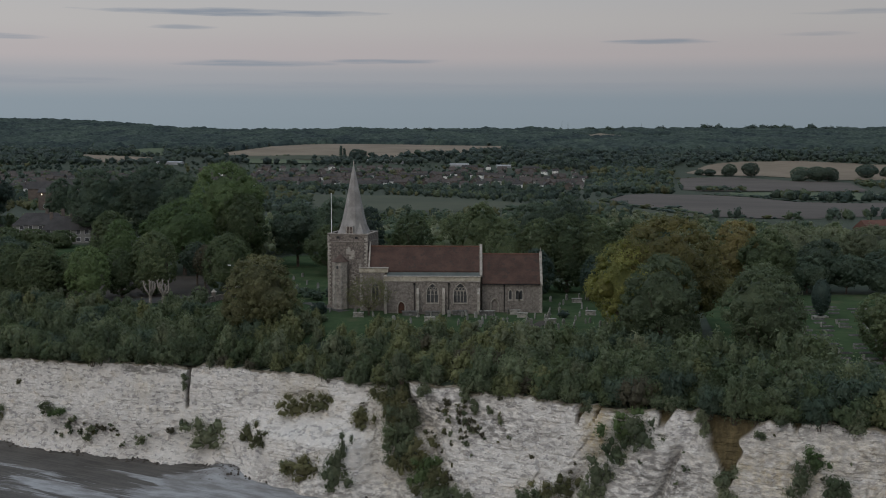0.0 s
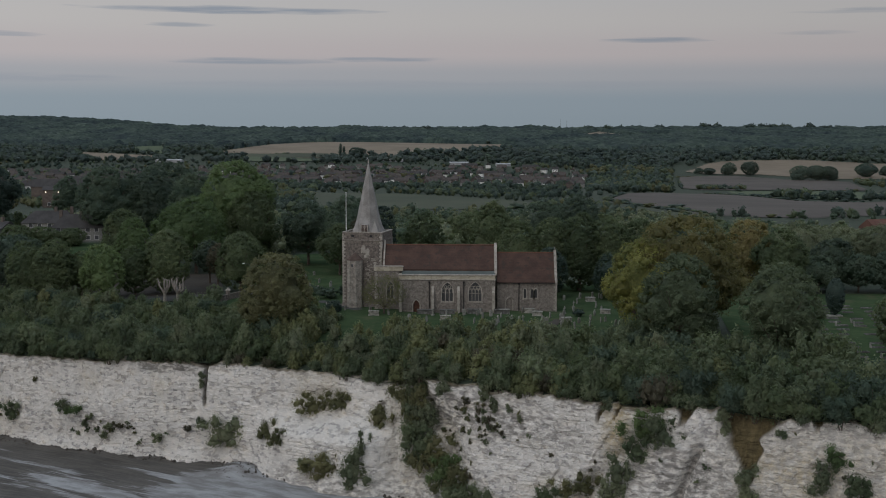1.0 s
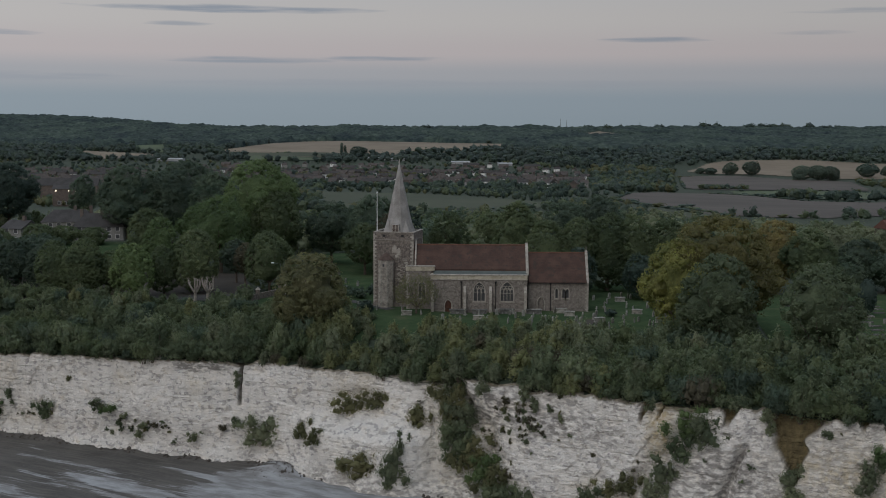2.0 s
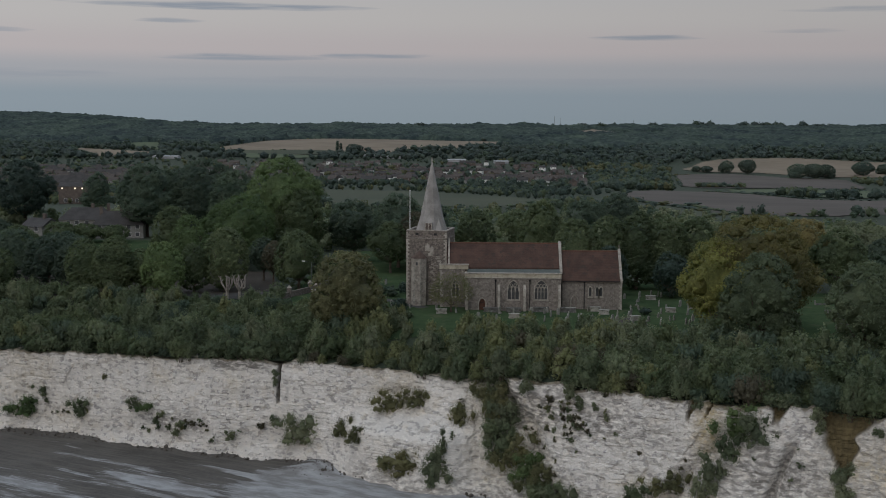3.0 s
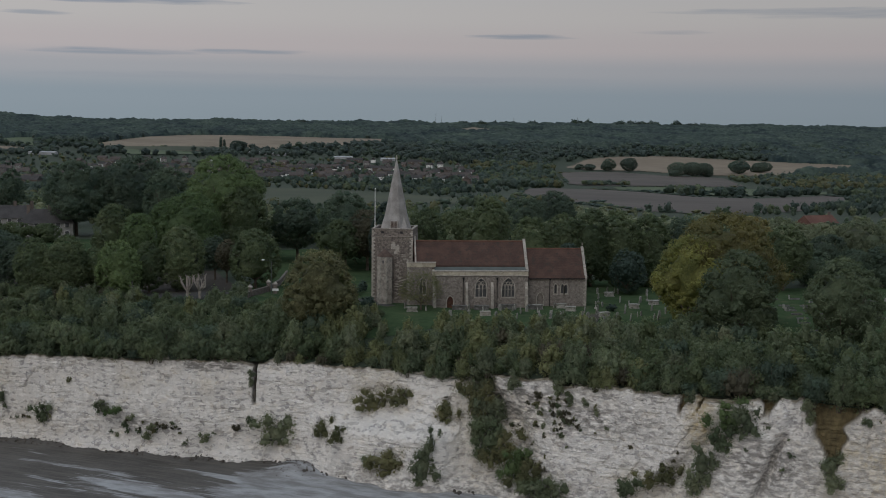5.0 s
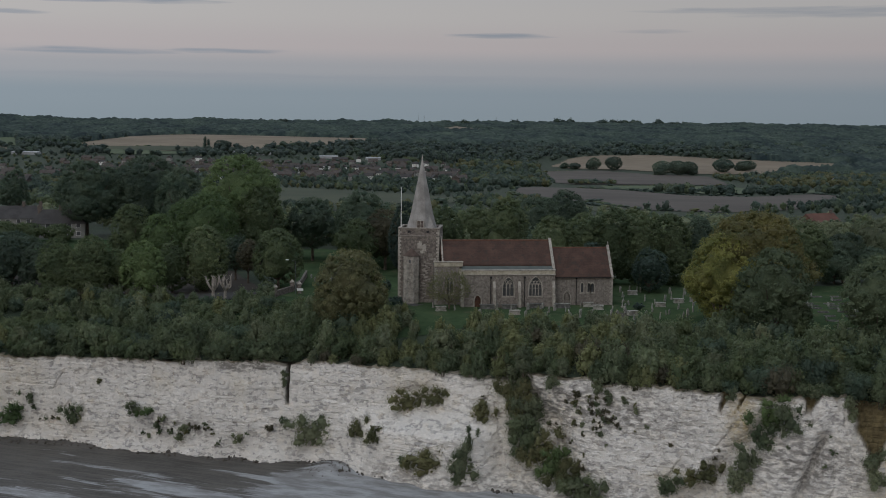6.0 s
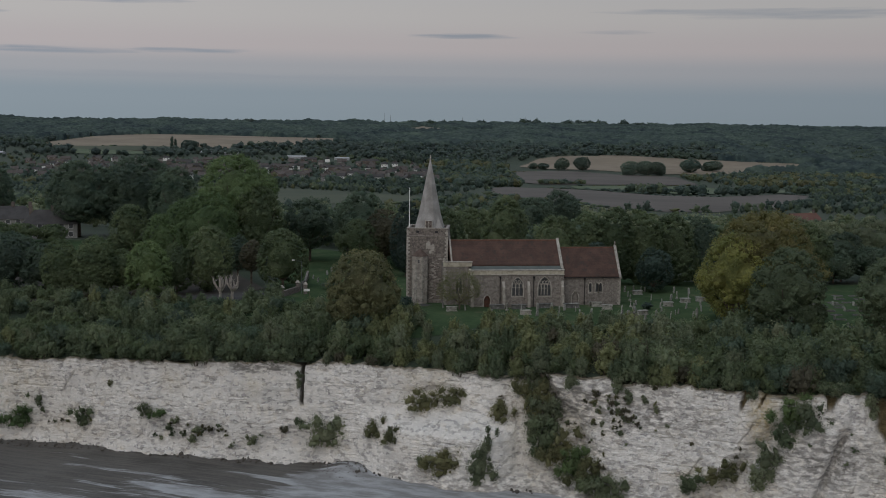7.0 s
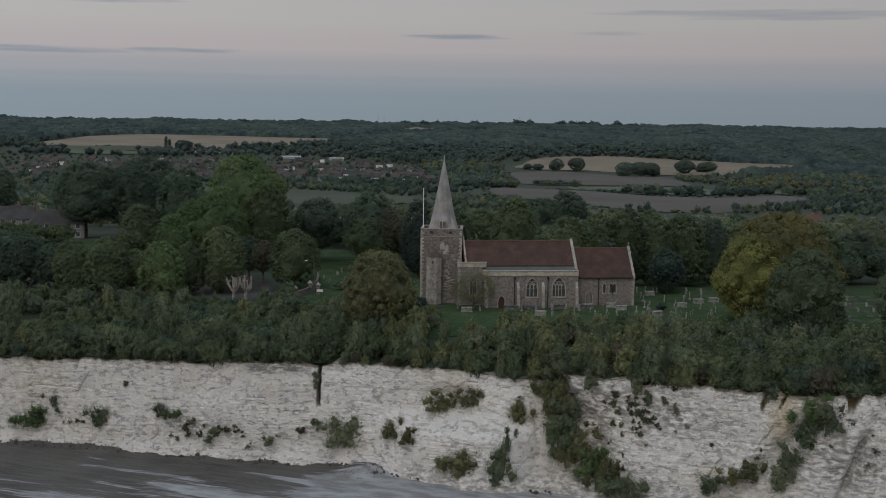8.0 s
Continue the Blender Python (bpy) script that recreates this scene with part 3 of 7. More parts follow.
    # crisp pits, level nicks and fresh white breaks
    col = mix(times(times(ramp(noise_at(1.5, 5, (0.55, 0.55, 2.2)), 0.585, 0.605), ramp(noise_at(0.30, 4), 0.42, 0.58)), 0.55), col, (0.26, 0.245, 0.23))
    col = mix(times(ramp(noise_at(3.4, 4, (0.8, 0.8, 1.5)), 0.625, 0.645), 0.7), col, (0.22, 0.207, 0.19))
    col = mix(times(ramp(noise_at(1.9, 5, (0.8, 0.8, 1.4)), 0.60, 0.62), 0.7), col, (0.84, 0.83, 0.81))
    col = mix(times(ramp(facets(0.85), 0.62, 0.72), 0.22), col, (0.44, 0.420, 0.400))
    col = mix(times(ramp(facets(1.9), 0.70, 0.76), 0.28), col, (0.38, 0.360, 0.342))
    col = mix(times(ramp(facets(1.4), 0.24, 0.20), 0.55), col, (0.90, 0.868, 0.815))
    fleck = ramp(noise_at(1.1, 5), 0.3, 0.6)
    col = mix(times(sp.outputs[2], fleck), col, (0.54, 0.44, 0.255))
    col = mix(times(sp.outputs[1], ramp(noise_at(0.9, 7, (0.8, 0.8, 1.9)), 0.42, 0.58)), col, (0.27, 0.255, 0.235))
    col = mix(sp.outputs[0], col, ramp(noise_at(1.2, 5, (1, 1, 0.4)), 0.3, 0.7, (0.085, 0.070, 0.040), (0.20, 0.160, 0.085)))
    l.new(col, b.inputs["Base Color"])
    bp = n.new("ShaderNodeBump")
    bp.inputs["Strength"].default_value, bp.inputs["Distance"].default_value = 0.9, 0.24
    h = n.new("ShaderNodeMath")
    h.operation = "ADD"
    l.new(plus(facets(1.1), facets(2.4), 1.6), h.inputs[0])
    l.new(noise_at(4.0, 6), h.inputs[1])
    l.new(h.outputs[0], bp.inputs["Height"])
    l.new(bp.outputs[0], b.inputs["Normal"])
    return m


M["chalk"] = chalk_material()

# clay-filled pipes in the chalk: along, half width, lowest height
PIPES = [(41.4, 3.3, -12.5), (33.2, 2.1, -5.4), (22.4, 0.9, -6.5), (24.6, 0.5, -5.5), (49.5, 1.2, -4.0)]


SURF = {}


def build_cliff():
    sx = np.concatenate([np.linspace(-175, -116, 60)[:-1], np.arange(-116, -46.2, 0.23), np.arange(-46.2, -43.2, 0.08), np.arange(-43.2, 60, 0.23), np.arange(60, 68, 0.5), np.linspace(68, 150, 60)])
    nz = 122
    v = np.linspace(0, 1, nz)
    S, Vv = np.meshgrid(sx, v)
    top = np.interp(S, EDGE_X, EDGE_Z) + 0.5 * noise2(S / 2.5, S * 0, 2) + 0.25 * noise2(S / 0.8, S * 0, 4)
    Z = -25.5 + (top + 25.5) * Vv
    under = top - Z
    slope = (cliff_y(S + 0.5) - cliff_y(S - 0.5))
    ln = np.sqrt(1 + slope ** 2)
    ox, oy = slope / ln, -1 / ln
    along = S * ln
    batter = np.interp(S, [-60, -40, -22, 10, 40], [0.07, 0.07, 0.16, 0.24, 0.17])
    h = batter * under
    h += 1.1 * fbm(along / 10, Z / 14, 3, 1)
    rough = np.interp(S, [-60, -35, -10, 15], [0.6, 0.75, 0.95, 1.0])
    h += rough * 0.34 * (0.4 - np.abs(fbm(along / 3.0, Z / 4.5, 4, 7)))
    bed = Z / 1.25 + 0.30 * fbm(along / 8, Z / 6, 2, 12) + 0.5 * noise2(Z / 2.2, Z * 0, 13)
    h += rough * 0.06 * (1 - (bed - np.floor(bed))) * (0.5 + 0.8 * noise2(along / 2.2, np.floor(bed), 21))
    # broken blocks, each with its own tilt and standing out by its own amount
    for wide, tall, amt, tilt, sd in ((4.6, 4.2, 0.13, 0.34, 30), (2.0, 1.7, 0.11, 0.24, 31), (0.95, 0.8, 0.08, 0.16, 32)):
        wx_ = along / wide + 0.55 * fbm(along / (1.6 * wide), Z / wide, 2, sd) + 0.35 * noise2(Z / tall, Z * 0 + sd, 3)
        wz_ = Z / tall + 0.22 * fbm(along / (2 * wide), Z / (2 * tall), 2, sd + 5)
        ci, cj = np.floor(wx_).astype(np.int64), np.floor(wz_).astype(np.int64)
        one = np.ones(Z.shape, dtype=np.int64)
        h += rough * amt * lattice(ci, cj, one * sd)
        h += rough * tilt * (lattice(ci, cj, one * (sd + 40)) * (wx_ - ci - 0.5) + 0.45 * lattice(ci, cj, one * (sd + 80)) * (wz_ - cj - 0.5))
    # level cracks eaten back along the beds
    for step, deep, wide_, sd in ((2.3, 0.17, 0.12, 71), (1.05, 0.10, 0.10, 72)):
        q = Z / step + 0.10 * fbm(along / 12, Z / 12, 2, sd) + 0.05 * noise2(along / 1.3, Z / 3, sd)
        h -= deep * rough * np.exp(-((q - np.round(q)) * step / wide_) ** 2) * ss(-0.05, 0.30, noise2(along / 3.4, np.round(q) * 3.7, sd + 2))
    h += 0.07 * rough * (0.35 - np.abs(fbm(along / 0.9, Z / 1.1, 3, 41)))
    # upright flutes left by the digger, mostly in the west
    h += 0.28 * ss(-25, -45, S) * (0.4 - np.abs(fbm(along / 1.5, Z / 16, 3, 43))) * (0.5 + 0.8 * ss(-0.2, 0.3, noise2(along / 9, Z / 30, 44)))
    # the narrow black cleft
    h -= 4.0 * np.exp(-((S + 44.7 - 0.10 * noise2(Z / 1.2, Z * 0, 19)) / 0.29) ** 6) * ss(-13.0, -12.4, Z)
    h -= 0.5 * np.exp(-((S + 42.0) / 2.5) ** 2) * ss(-9, -6, Z)
    # projecting spur and terrace left of the ravine
    h += 3.6 * ss(-37, -27, S) * ss(-8, -13, S) * ss(-11.5, -15.5, Z)
    h -= 1.0 * np.exp(-(((S + 22) / 4.5) ** 2 + ((Z + 9.4) / 1.4) ** 2))
    # the ravine that runs down across the face
    mid = -8.0 - 0.75 * (Z + 4.5) + 1.3 * noise2(Z / 2.4, S / 5, 27) + 0.5 * noise2(Z / 0.9, S / 2, 28)
    h -= 2.0 * np.exp(-((S - mid) / 3.0) ** 2)
    mid2 = 29.0 + 0.75 * (Z + 6)
    h -= 1.2 * np.exp(-((S - mid2) / 1.6) ** 2) * ss(-4, -6, Z)
    h -= 2.0 * np.exp(-((S - 36.5 - 0.35 * (Z + 5)) / 0.7) ** 2) * ss(-7, -10, Z)
    # the cleft's inner shade is painted in here, through the soil tint
    soil = 0.95 * np.exp(-((S + 44.7 - 0.10 * noise2(Z / 1.2, Z * 0, 19)) / 0.29) ** 6) * ss(-13.0, -12.4, Z)
    soil = np.maximum(soil, 0.75 * ss(0.42, 0.08, under + 0.25 * noise2(along / 1.1, Z * 0, 66)))
    for px, pw, pz in PIPES:
        w = pw * (0.20 + 0.95 * ss(pz, -1, Z)) * (1 + 0.35 * noise2(Z / 1.6, Z * 0 + px, 3))
        k = ss(1.2, 0.9, np.abs(S - px - 0.5 * noise2(Z / 2.5, Z * 0, 8)) / w) * ss(pz - 0.8, pz + 0.8, Z)
        soil = np.maximum(soil, k)
        h -= 1.3 * k
    # broken debris at the foot
    h += 2.2 * ss(-19.5, -24, Z) * (0.6 + 0.6 * fbm(along / 4, Z / 9, 2, 51))
    X, Y = S + ox * h, cliff_y(S) + oy * h
    ochre = np.clip(ss(36, 44, S) * ss(-3, -6, Z) * (0.42 + 0.35 * fbm(along / 4, Z / 4, 2, 63)) + 1.0 * np.exp(-((S - 24.6) / 1.7) ** 2) * ss(-15, -8, Z) + 0.25 * ss(0.2, 0.7, fbm(along / 9, Z / 9, 2, 61)), 0, 1)
    grey = np.clip(1.0 * np.exp(-(((S - 1 + 0.5 * (Z + 8)) / 6.5) ** 2 + ((Z + 7.5) / 3.0) ** 2)) + 0.9 * np.exp(-(((S + 64) / 5) ** 2 + ((Z + 17) / 2.2) ** 2))
                   + 0.95 * np.exp(-(((S - 33) / 8) ** 2 + ((Z + 13) / 4.5) ** 2)) + 0.8 * np.exp(-(((S - 12) / 6) ** 2 + ((Z + 9) / 2.6) ** 2)) + 0.18 * ss(-20, 0, S) + 0.35 * ss(40, 47, S) + 0.7 * ss(-18.5, -22, Z) * ss(-34, -26, S) + 0.4 * np.exp(-((S - mid) / 3.0) ** 2)
                   + 3.0 * np.exp(-((S + 52.3) / 4.4) ** 4) * ss(2.0, 1.3, under + 0.4 * noise2(along / 1.5, Z, 67)) + 0.4 * ss(1.2, 0.2, under), 0, 1)
    # carry the rim back under the scrub
    rim = [(X[-1] - ox[-1] * k, Y[-1] - oy[-1] * k, Z[-1] - 0.05 * k) for k in (1.2, 3.0, 7.0)]
    X, Y, Z = (np.vstack([a, *[r[i][None] for r in rim]]) for i, a in enumerate((X, Y, Z)))
    SURF.update(S=S, Z=Z[:-3], X=X[:-3], Y=Y[:-3])
    ob = sheet("cliff", X, Y, Z, M["chalk"], "quarried white chalk cliff, weathered grey with ochre and clay-filled pipes", "cliff")
    ob.data.polygons.foreach_set("use_smooth", np.zeros(len(ob.data.polygons), dtype=bool))
    pad = lambda a: np.vstack([a, np.repeat(a[-1:], 3, 0)]).ravel()
    rgba = np.stack([pad(soil), pad(grey), pad(ochre), np.ones(X.size)], -1).astype(np.float32)
    ob.data.color_attributes.new("tint", "FLOAT_COLOR", "POINT").data.foreach_set("color", rgba.ravel())
    return ob


cliff = build_cliff()


def on_face(s0, z0):
    """The place on the chalk face at plan x s0 and height z0."""
    k = np.argmin((SURF["S"] - s0) ** 2 + (SURF["Z"] - z0) ** 2)
    return SURF["X"].ravel()[k], SURF["Y"].ravel()[k], SURF["Z"].ravel()[k]


# ---- foliage ----
def unit_ico(level):
    bm = bmesh.new()
    bmesh.ops.create_icosphere(bm, subdivisions=level, radius=1)
    V = np.array([v.co[:] for v in bm.verts])
    F = np.array([[v.index for v in f.verts] for f in bm.faces])
    bm.free()
    return V, F


ICO1, ICO2, ICO3 = (unit_ico(k) for k in (1, 2, 3))


def noise3(q, seed=0):
    """Smooth lattice noise in space, -1 to 1, for an n x 3 array."""
    q = q + seed * 13.7
    i = np.floor(q).astype(np.int64)
    f = q - i
    f = f * f * (3 - 2 * f)
    t = 0
    for a in (0, 1):
        for b in (0, 1):
            for c in (0, 1):
                w = (f[:, 0] if a else 1 - f[:, 0]) * (f[:, 1] if b else 1 - f[:, 1]) * (f[:, 2] if c else 1 - f[:, 2])
                t = t + w * lattice(i[:, 0] + a, i[:, 1] + b, i[:, 2] + c)
    return t


def billow(q, radii, seed):
    """How far a leafy mass reaches in each direction: rounded boughs with creases between, at three sizes."""
    m = float(np.mean(radii))
    return (0.79 + 0.34 * (0.5 - 1.6 * np.abs(noise3(q * max(0.9, m / 2.6), seed))) + 0.17 * (0.5 - 1.6 * np.abs(noise3(q * max(2.0, m / 1.1), seed + 3)))
            + 0.16 * noise3(q * 1.1, seed + 7) + 0.05 * noise3(q * max(4.0, m / 0.45), seed + 9))[:, None]


def leafmass(rng, masses, card, per, core=0.9, ico=None, wisp=0.07):
    """Leaf sprays over billowed masses (cx, cy, cz, rx, ry, rz) round a rough inner body."""
    L = np.array(masses, float)
    Vs, F3, F4, at = [], [], [], 0
    for i, row in enumerate(L):
        c, r, seed = row[:3], row[3:], int(rng.integers(1000))
        area = 4 * math.pi * ((r[0] * r[1]) ** 1.6 / 3 + (r[0] * r[2]) ** 1.6 / 3 + (r[1] * r[2]) ** 1.6 / 3) ** (1 / 1.6)
        n = max(8, int(area * per))
        q = rng.normal(0, 1, (n, 3))
        q /= np.linalg.norm(q, axis=1, keepdims=True)
        k = np.where(rng.random(n) < 0.7, rng.uniform(0.96, 1.05, n), rng.uniform(0.82, 0.97, n))[:, None]
        k = np.where(rng.random((n, 1)) < wisp, rng.uniform(1.04, 1.32, (n, 1)), k)
        P = c + q * billow(q, r, seed) * k * r
        keep = np.ones(n, bool)
        for j in range(len(L)):
            if j != i:
                keep &= (((P - L[j, :3]) / L[j, 3:]) ** 2).sum(1) > 0.5
        q, P = q[keep], P[keep]
        # the way each bough faces
        u = np.cross(q, np.array([0.31, 0.55, 0.77]))
        u /= np.linalg.norm(u, axis=1, keepdims=True) + 1e-9
        w = np.cross(q, u)
        b0, e = billow(q, r, seed), 0.06
        du, dw = (q + e * u) * billow(q + e * u, r, seed) * r - q * b0 * r, (q + e * w) * billow(q + e * w, r, seed) * r - q * b0 * r
        N = np.cross(du, dw)
        N /= np.linalg.norm(N, axis=1, keepdims=True) + 1e-9
        V, F = cards(rng, P, N, card, 0.30)
        if len(F):
            Vs.append(V)
            F4.append(F + at)
            at += len(V)
        if core:
            cv, cf = ico or ICO3
            Vs.append(c + cv * billow(cv, r, seed) * r * core)
            F3.append(cf + at)
            at += len(cv)
    return np.vstack(Vs), [np.vstack(F3)] if F3 else [], [np.vstack(F4)]


def cards(rng, P, N, size, flat=0.55):
    """Small pointed leaf sprays at points P, turned about N with scatter."""
    n = len(P)
    N = N + rng.normal(0, flat, (n, 3)) + np.array([0, 0, 0.15])
    N /= np.linalg.norm(N, axis=1, keepdims=True) + 1e-9
    R = rng.normal(0, 1, (n, 3))
    U = np.cross(N, R)
    U /= np.linalg.norm(U, axis=1, keepdims=True) + 1e-9
    W = np.cross(N, U)
    a, b = size * rng.uniform(0.6, 1.25, (n, 1)), size * rng.uniform(0.35, 0.8, (n, 1))
    V = np.stack([P + U * a, P - U * a * 0.6 + W * b, P - U * a * 0.6 - W * b], 1).reshape(-1, 3)
    return V, np.arange(3 * n).reshape(n, 3)


def clumped(rng, envs, pr, card, per, core=0.8, sag=0.82, wisp=0.05, ico=None, loose=0.55):
    """A leafy body: clumps of foliage seated all over the envelopes (cx, cy, cz, rx, ry, rz), each a small rough body under leaf sprays."""
    L = np.array(envs, float)
    C, O, R = [], [], []
    for i, row in enumerate(L):
        c, r = row[:3], row[3:]
        area = 4 * math.pi * ((r[0] * r[1]) ** 1.6 / 3 + (r[0] * r[2]) ** 1.6 / 3 + (r[1] * r[2]) ** 1.6 / 3) ** (1 / 1.6)
        n = max(5, int(0.95 * area / (math.pi * pr * pr)))
        k = np.arange(n) + 0.5
        z = 1 - 2 * k / n
        a = k * 2.39996 + rng.uniform(0, 6)
        q = np.stack([np.sqrt(1 - z * z) * np.cos(a), np.sqrt(1 - z * z) * np.sin(a), z], -1) + rng.normal(0, 0.45 / math.sqrt(n), (n, 3))
        q /= np.linalg.norm(q, axis=1, keepdims=True)
        seed = int(rng.integers(1000))
        reach = 0.90 + 0.13 * noise3(q * 1.5, seed) + 0.06 * noise3(q * 3.4, seed + 3)
        rad = pr * rng.uniform(0.5, 1.45, n)
        P = c + q * r * reach[:, None] - q * (0.55 * rad)[:, None]
        keep = np.ones(n, bool)
        for j in range(len(L)):
            if j != i:
                keep &= (((P - L[j, :3]) / L[j, 3:]) ** 2).sum(1) > 0.7
        C.append(P[keep]), O.append(q[keep]), R.append(rad[keep])
    C, O, R = np.vstack(C), np.vstack(O), np.concatenate(R)
    m = np.maximum(3, (per * 4 * math.pi * R ** 2).astype(int))
    w = np.repeat(np.arange(len(R)), m)
    u = rng.normal(0, 1, (len(w), 3)) + 0.5 * O[w] + np.array([0, 0, 0.25])
    u /= np.linalg.norm(u, axis=1, keepdims=True)
    ok = (u * O[w]).sum(1) > -0.25
    u, w = u[ok], w[ok]
    k = np.where(rng.random(len(w)) < wisp, rng.uniform(1.1, 1.55, len(w)), rng.uniform(0.88 - 0.45 * loose, 1.04 + 0.22 * loose, len(w)))
    P = C[w] + u * (R[w] * k)[:, None] * np.array([1, 1, sag])
    V, F = cards(rng, P, 0.7 * u + 0.4 * O[w], card, 0.25 + 0.3 * loose)
    Vs, F3, at = [V], [F], len(V)
    cv, cf = ICO1
    C, R = C[::2], R[::2]
    wob = 1 + 0.22 * rng.uniform(-1, 1, (len(R), len(cv), 1))
    B = C[:, None] + cv[None] * wob * R[:, None, None] * (0.9 - 0.3 * loose) * np.array([1, 1, sag])
    Vs.append(B.reshape(-1, 3))
    F3.append((cf[None] + (np.arange(len(R)) * len(cv))[:, None, None]).reshape(-1, 3) + at)
    at += len(R) * len(cv)
    if core:
        cv, cf = ico or ICO2
        for row in L:
            Vs.append(row[:3] + cv * row[3:] * core)
            F3.append(cf + at)
            at += len(cv)
    return np.vstack(Vs), [np.vstack(F3)]


def crown_masses(rng, H, W, low, n, shape="round"):
    """A crown of height H and width W that begins at height low: one main mass and some lesser ones leaning out of it."""
    ch, cz = H - low, (H + low) / 2
    if shape == "oval":
        return [(0, 0, cz, W * 0.52, W * 0.52, ch * 0.56), (rng.uniform(-0.1, 0.1) * W, rng.uniform(-0.1, 0.1) * W, low + ch * 0.34, W * 0.5, W * 0.5, ch * 0.36)]
    out = [(0, 0, cz + 0.04 * ch, W * 0.47, W * 0.47, ch * 0.52)]
    t0 = rng.uniform(0, 6)
    for i in range(max(2, n // 4)):
        a = t0 + i * 2.2 + rng.uniform(-0.4, 0.4)
        r = W * rng.uniform(0.26, 0.36)
        e = 0.54 * W - r
        out.append((math.cos(a) * e, math.sin(a) * e, low + ch * rng.uniform(0.26, 0.66), r, r, min(r * rng.uniform(0.8, 1.1), ch * 0.34)))
    return out


def tree(name, x, y, H, W, mat, label, category="tree", low=None, n=14, card=0.24, per=3.8, seed=0, shape="round", group="", trunk=True, bark="bark", z=None, core=0.58, clump=0.0):
    rng = np.random.default_rng(1000 + seed)
    low = H * 0.05 if low is None else low
    t = thing(name, (x, y, (lz(x, y) if z is None else z) - 0.05), label, category, group)
    masses = crown_masses(rng, H, W, low, n, shape)
    pr = clump or min(1.2, max(0.5, 0.066 * W))
    if core:
        V, F = clumped(rng, masses, pr, card, per, core)
    else:
        V, F3, F4 = leafmass(rng, masses, card, per, core)
        F = F3 + F4
    crown = new("crown", np_mesh("crown", V, F, [M[mat]]))
    crown.parent = t
    if trunk:
        bm = bmesh.new()
        r = max(0.12, H * 0.022)
        tube(bm, (0, 0, -0.3), (0, 0, low + 0.25 * (H - low)), r * 1.25, r * 0.8, 9)
        for k in range(7):
            a, e = k * 0.9 + seed, W * 0.36
            tube(bm, (0, 0, low * 0.7 + 0.1 * (H - low)), (math.cos(a) * e, math.sin(a) * e, low + (H - low) * (0.35 + 0.4 * ((k * 0.37) % 1))), r * 0.5, r * 0.12, 5)
        part("trunk", bm, M[bark], t)
    return t

# ---- trees ----
tree("tree", -60.2, 314, 28.1, 22.7, "leaf_light", "tall spreading tree with pale green crown by the road", seed=0, n=22,low=2)
tree("tree", -71.6, 296, 16.8, 12.7, "leaf_light", "broad green tree with layered pale green boughs", seed=1, n=14,low=2)
tree("tree", -54.6, 306, 20.2, 14.6, "leaf_green", "broad full green tree behind the road", seed=2, n=14,low=2)
tree("tree", -66.0, 292, 18.4, 15.3, "leaf_light", "broad green tree with billowing pale boughs", seed=3, n=14,low=2)
tree("tree", -105.2, 347, 21.4, 20.6, "leaf_dark", "large dark green tree beside the houses", seed=4, n=18,low=3)
tree("tree", -90.2, 352, 22.7, 25.1, "leaf_dark", "large dark green tree with dense crown", seed=5, n=18,low=2)
tree("tree", -78.2, 340, 21.3, 14.6, "leaf_dark", "large dark green tree with dense crown", seed=6, n=14,low=2)
tree("tree", -84.5, 292, 15.1, 10.8, "leaf_green", "rounded green tree on the lawn", seed=7, n=12)
tree("tree", -74.7, 268, 15.7, 8.9, "leaf_light", "rounded light green roadside tree", seed=8, n=12,shape="oval")
tree("tree", -105.3, 262, 11.0, 10.0, "leaf_dark", "dark green roadside tree with rounded crown", seed=9, n=12,shape="oval")
tree("tree", -97.7, 258, 10.5, 9.2, "leaf_dark", "dark green roadside tree with rounded crown", seed=10, n=12,shape="oval")
tree("tree", -86.4, 247, 11.3, 8.9, "leaf_green", "small upright green roadside tree", seed=11, n=12,shape="oval")
tree("tree", -80.9, 250, 9.9, 6.9, "leaf_green", "small upright green roadside tree", seed=12, n=12,shape="oval")
tree("tree", -75.2, 246, 11.7, 9.4, "leaf_light", "small upright green roadside tree", seed=13, n=12,shape="oval")
tree("tree", -70.0, 252, 10.6, 7.2, "leaf_green", "small upright green roadside tree", seed=14, n=12,shape="oval")
tree("tree", -63.7, 254, 14.0, 10.6, "leaf_green", "full green roadside tree with rounded crown", seed=15, n=14,shape="oval")
tree("tree", -48.1, 258, 13.5, 10.8, "leaf_green", "full green roadside tree with rounded crown", seed=16, n=14,shape="oval")
tree("tree", -55.0, 266, 9.7, 6.1, "leaf_russet", "small russet-leaved roadside tree", seed=17, n=9,low=2.5)
tree("tree", -58.2, 272, 10.2, 7.8, "leaf_dark", "dark green tree behind the road", seed=18, n=9,low=2)
tree("tree", -33.5, 217, 15.4, 13.8, "leaf_brown", "broad tree turning olive brown at the edge of the churchyard", seed=19, n=18,low=.9)
tree("tree", -29.8, 290, 13.0, 11.5, "leaf_green", "rounded olive green tree behind the churchyard lawn", seed=20, n=12,low=2)
tree("tree", -28.4, 302, 18.7, 15.8, "leaf_dark", "tall dark green tree behind the church tower", seed=21, n=14,low=3)
tree("tree", -40.9, 314, 16.0, 16.3, "leaf_dark", "tall dark green tree at the back of the churchyard", seed=22, n=14,low=3)
tree("tree", -22.9, 292, 15.2, 11.1, "leaf_russet", "dark tree with rust tinted crown behind the church tower", seed=23, n=12,low=3)
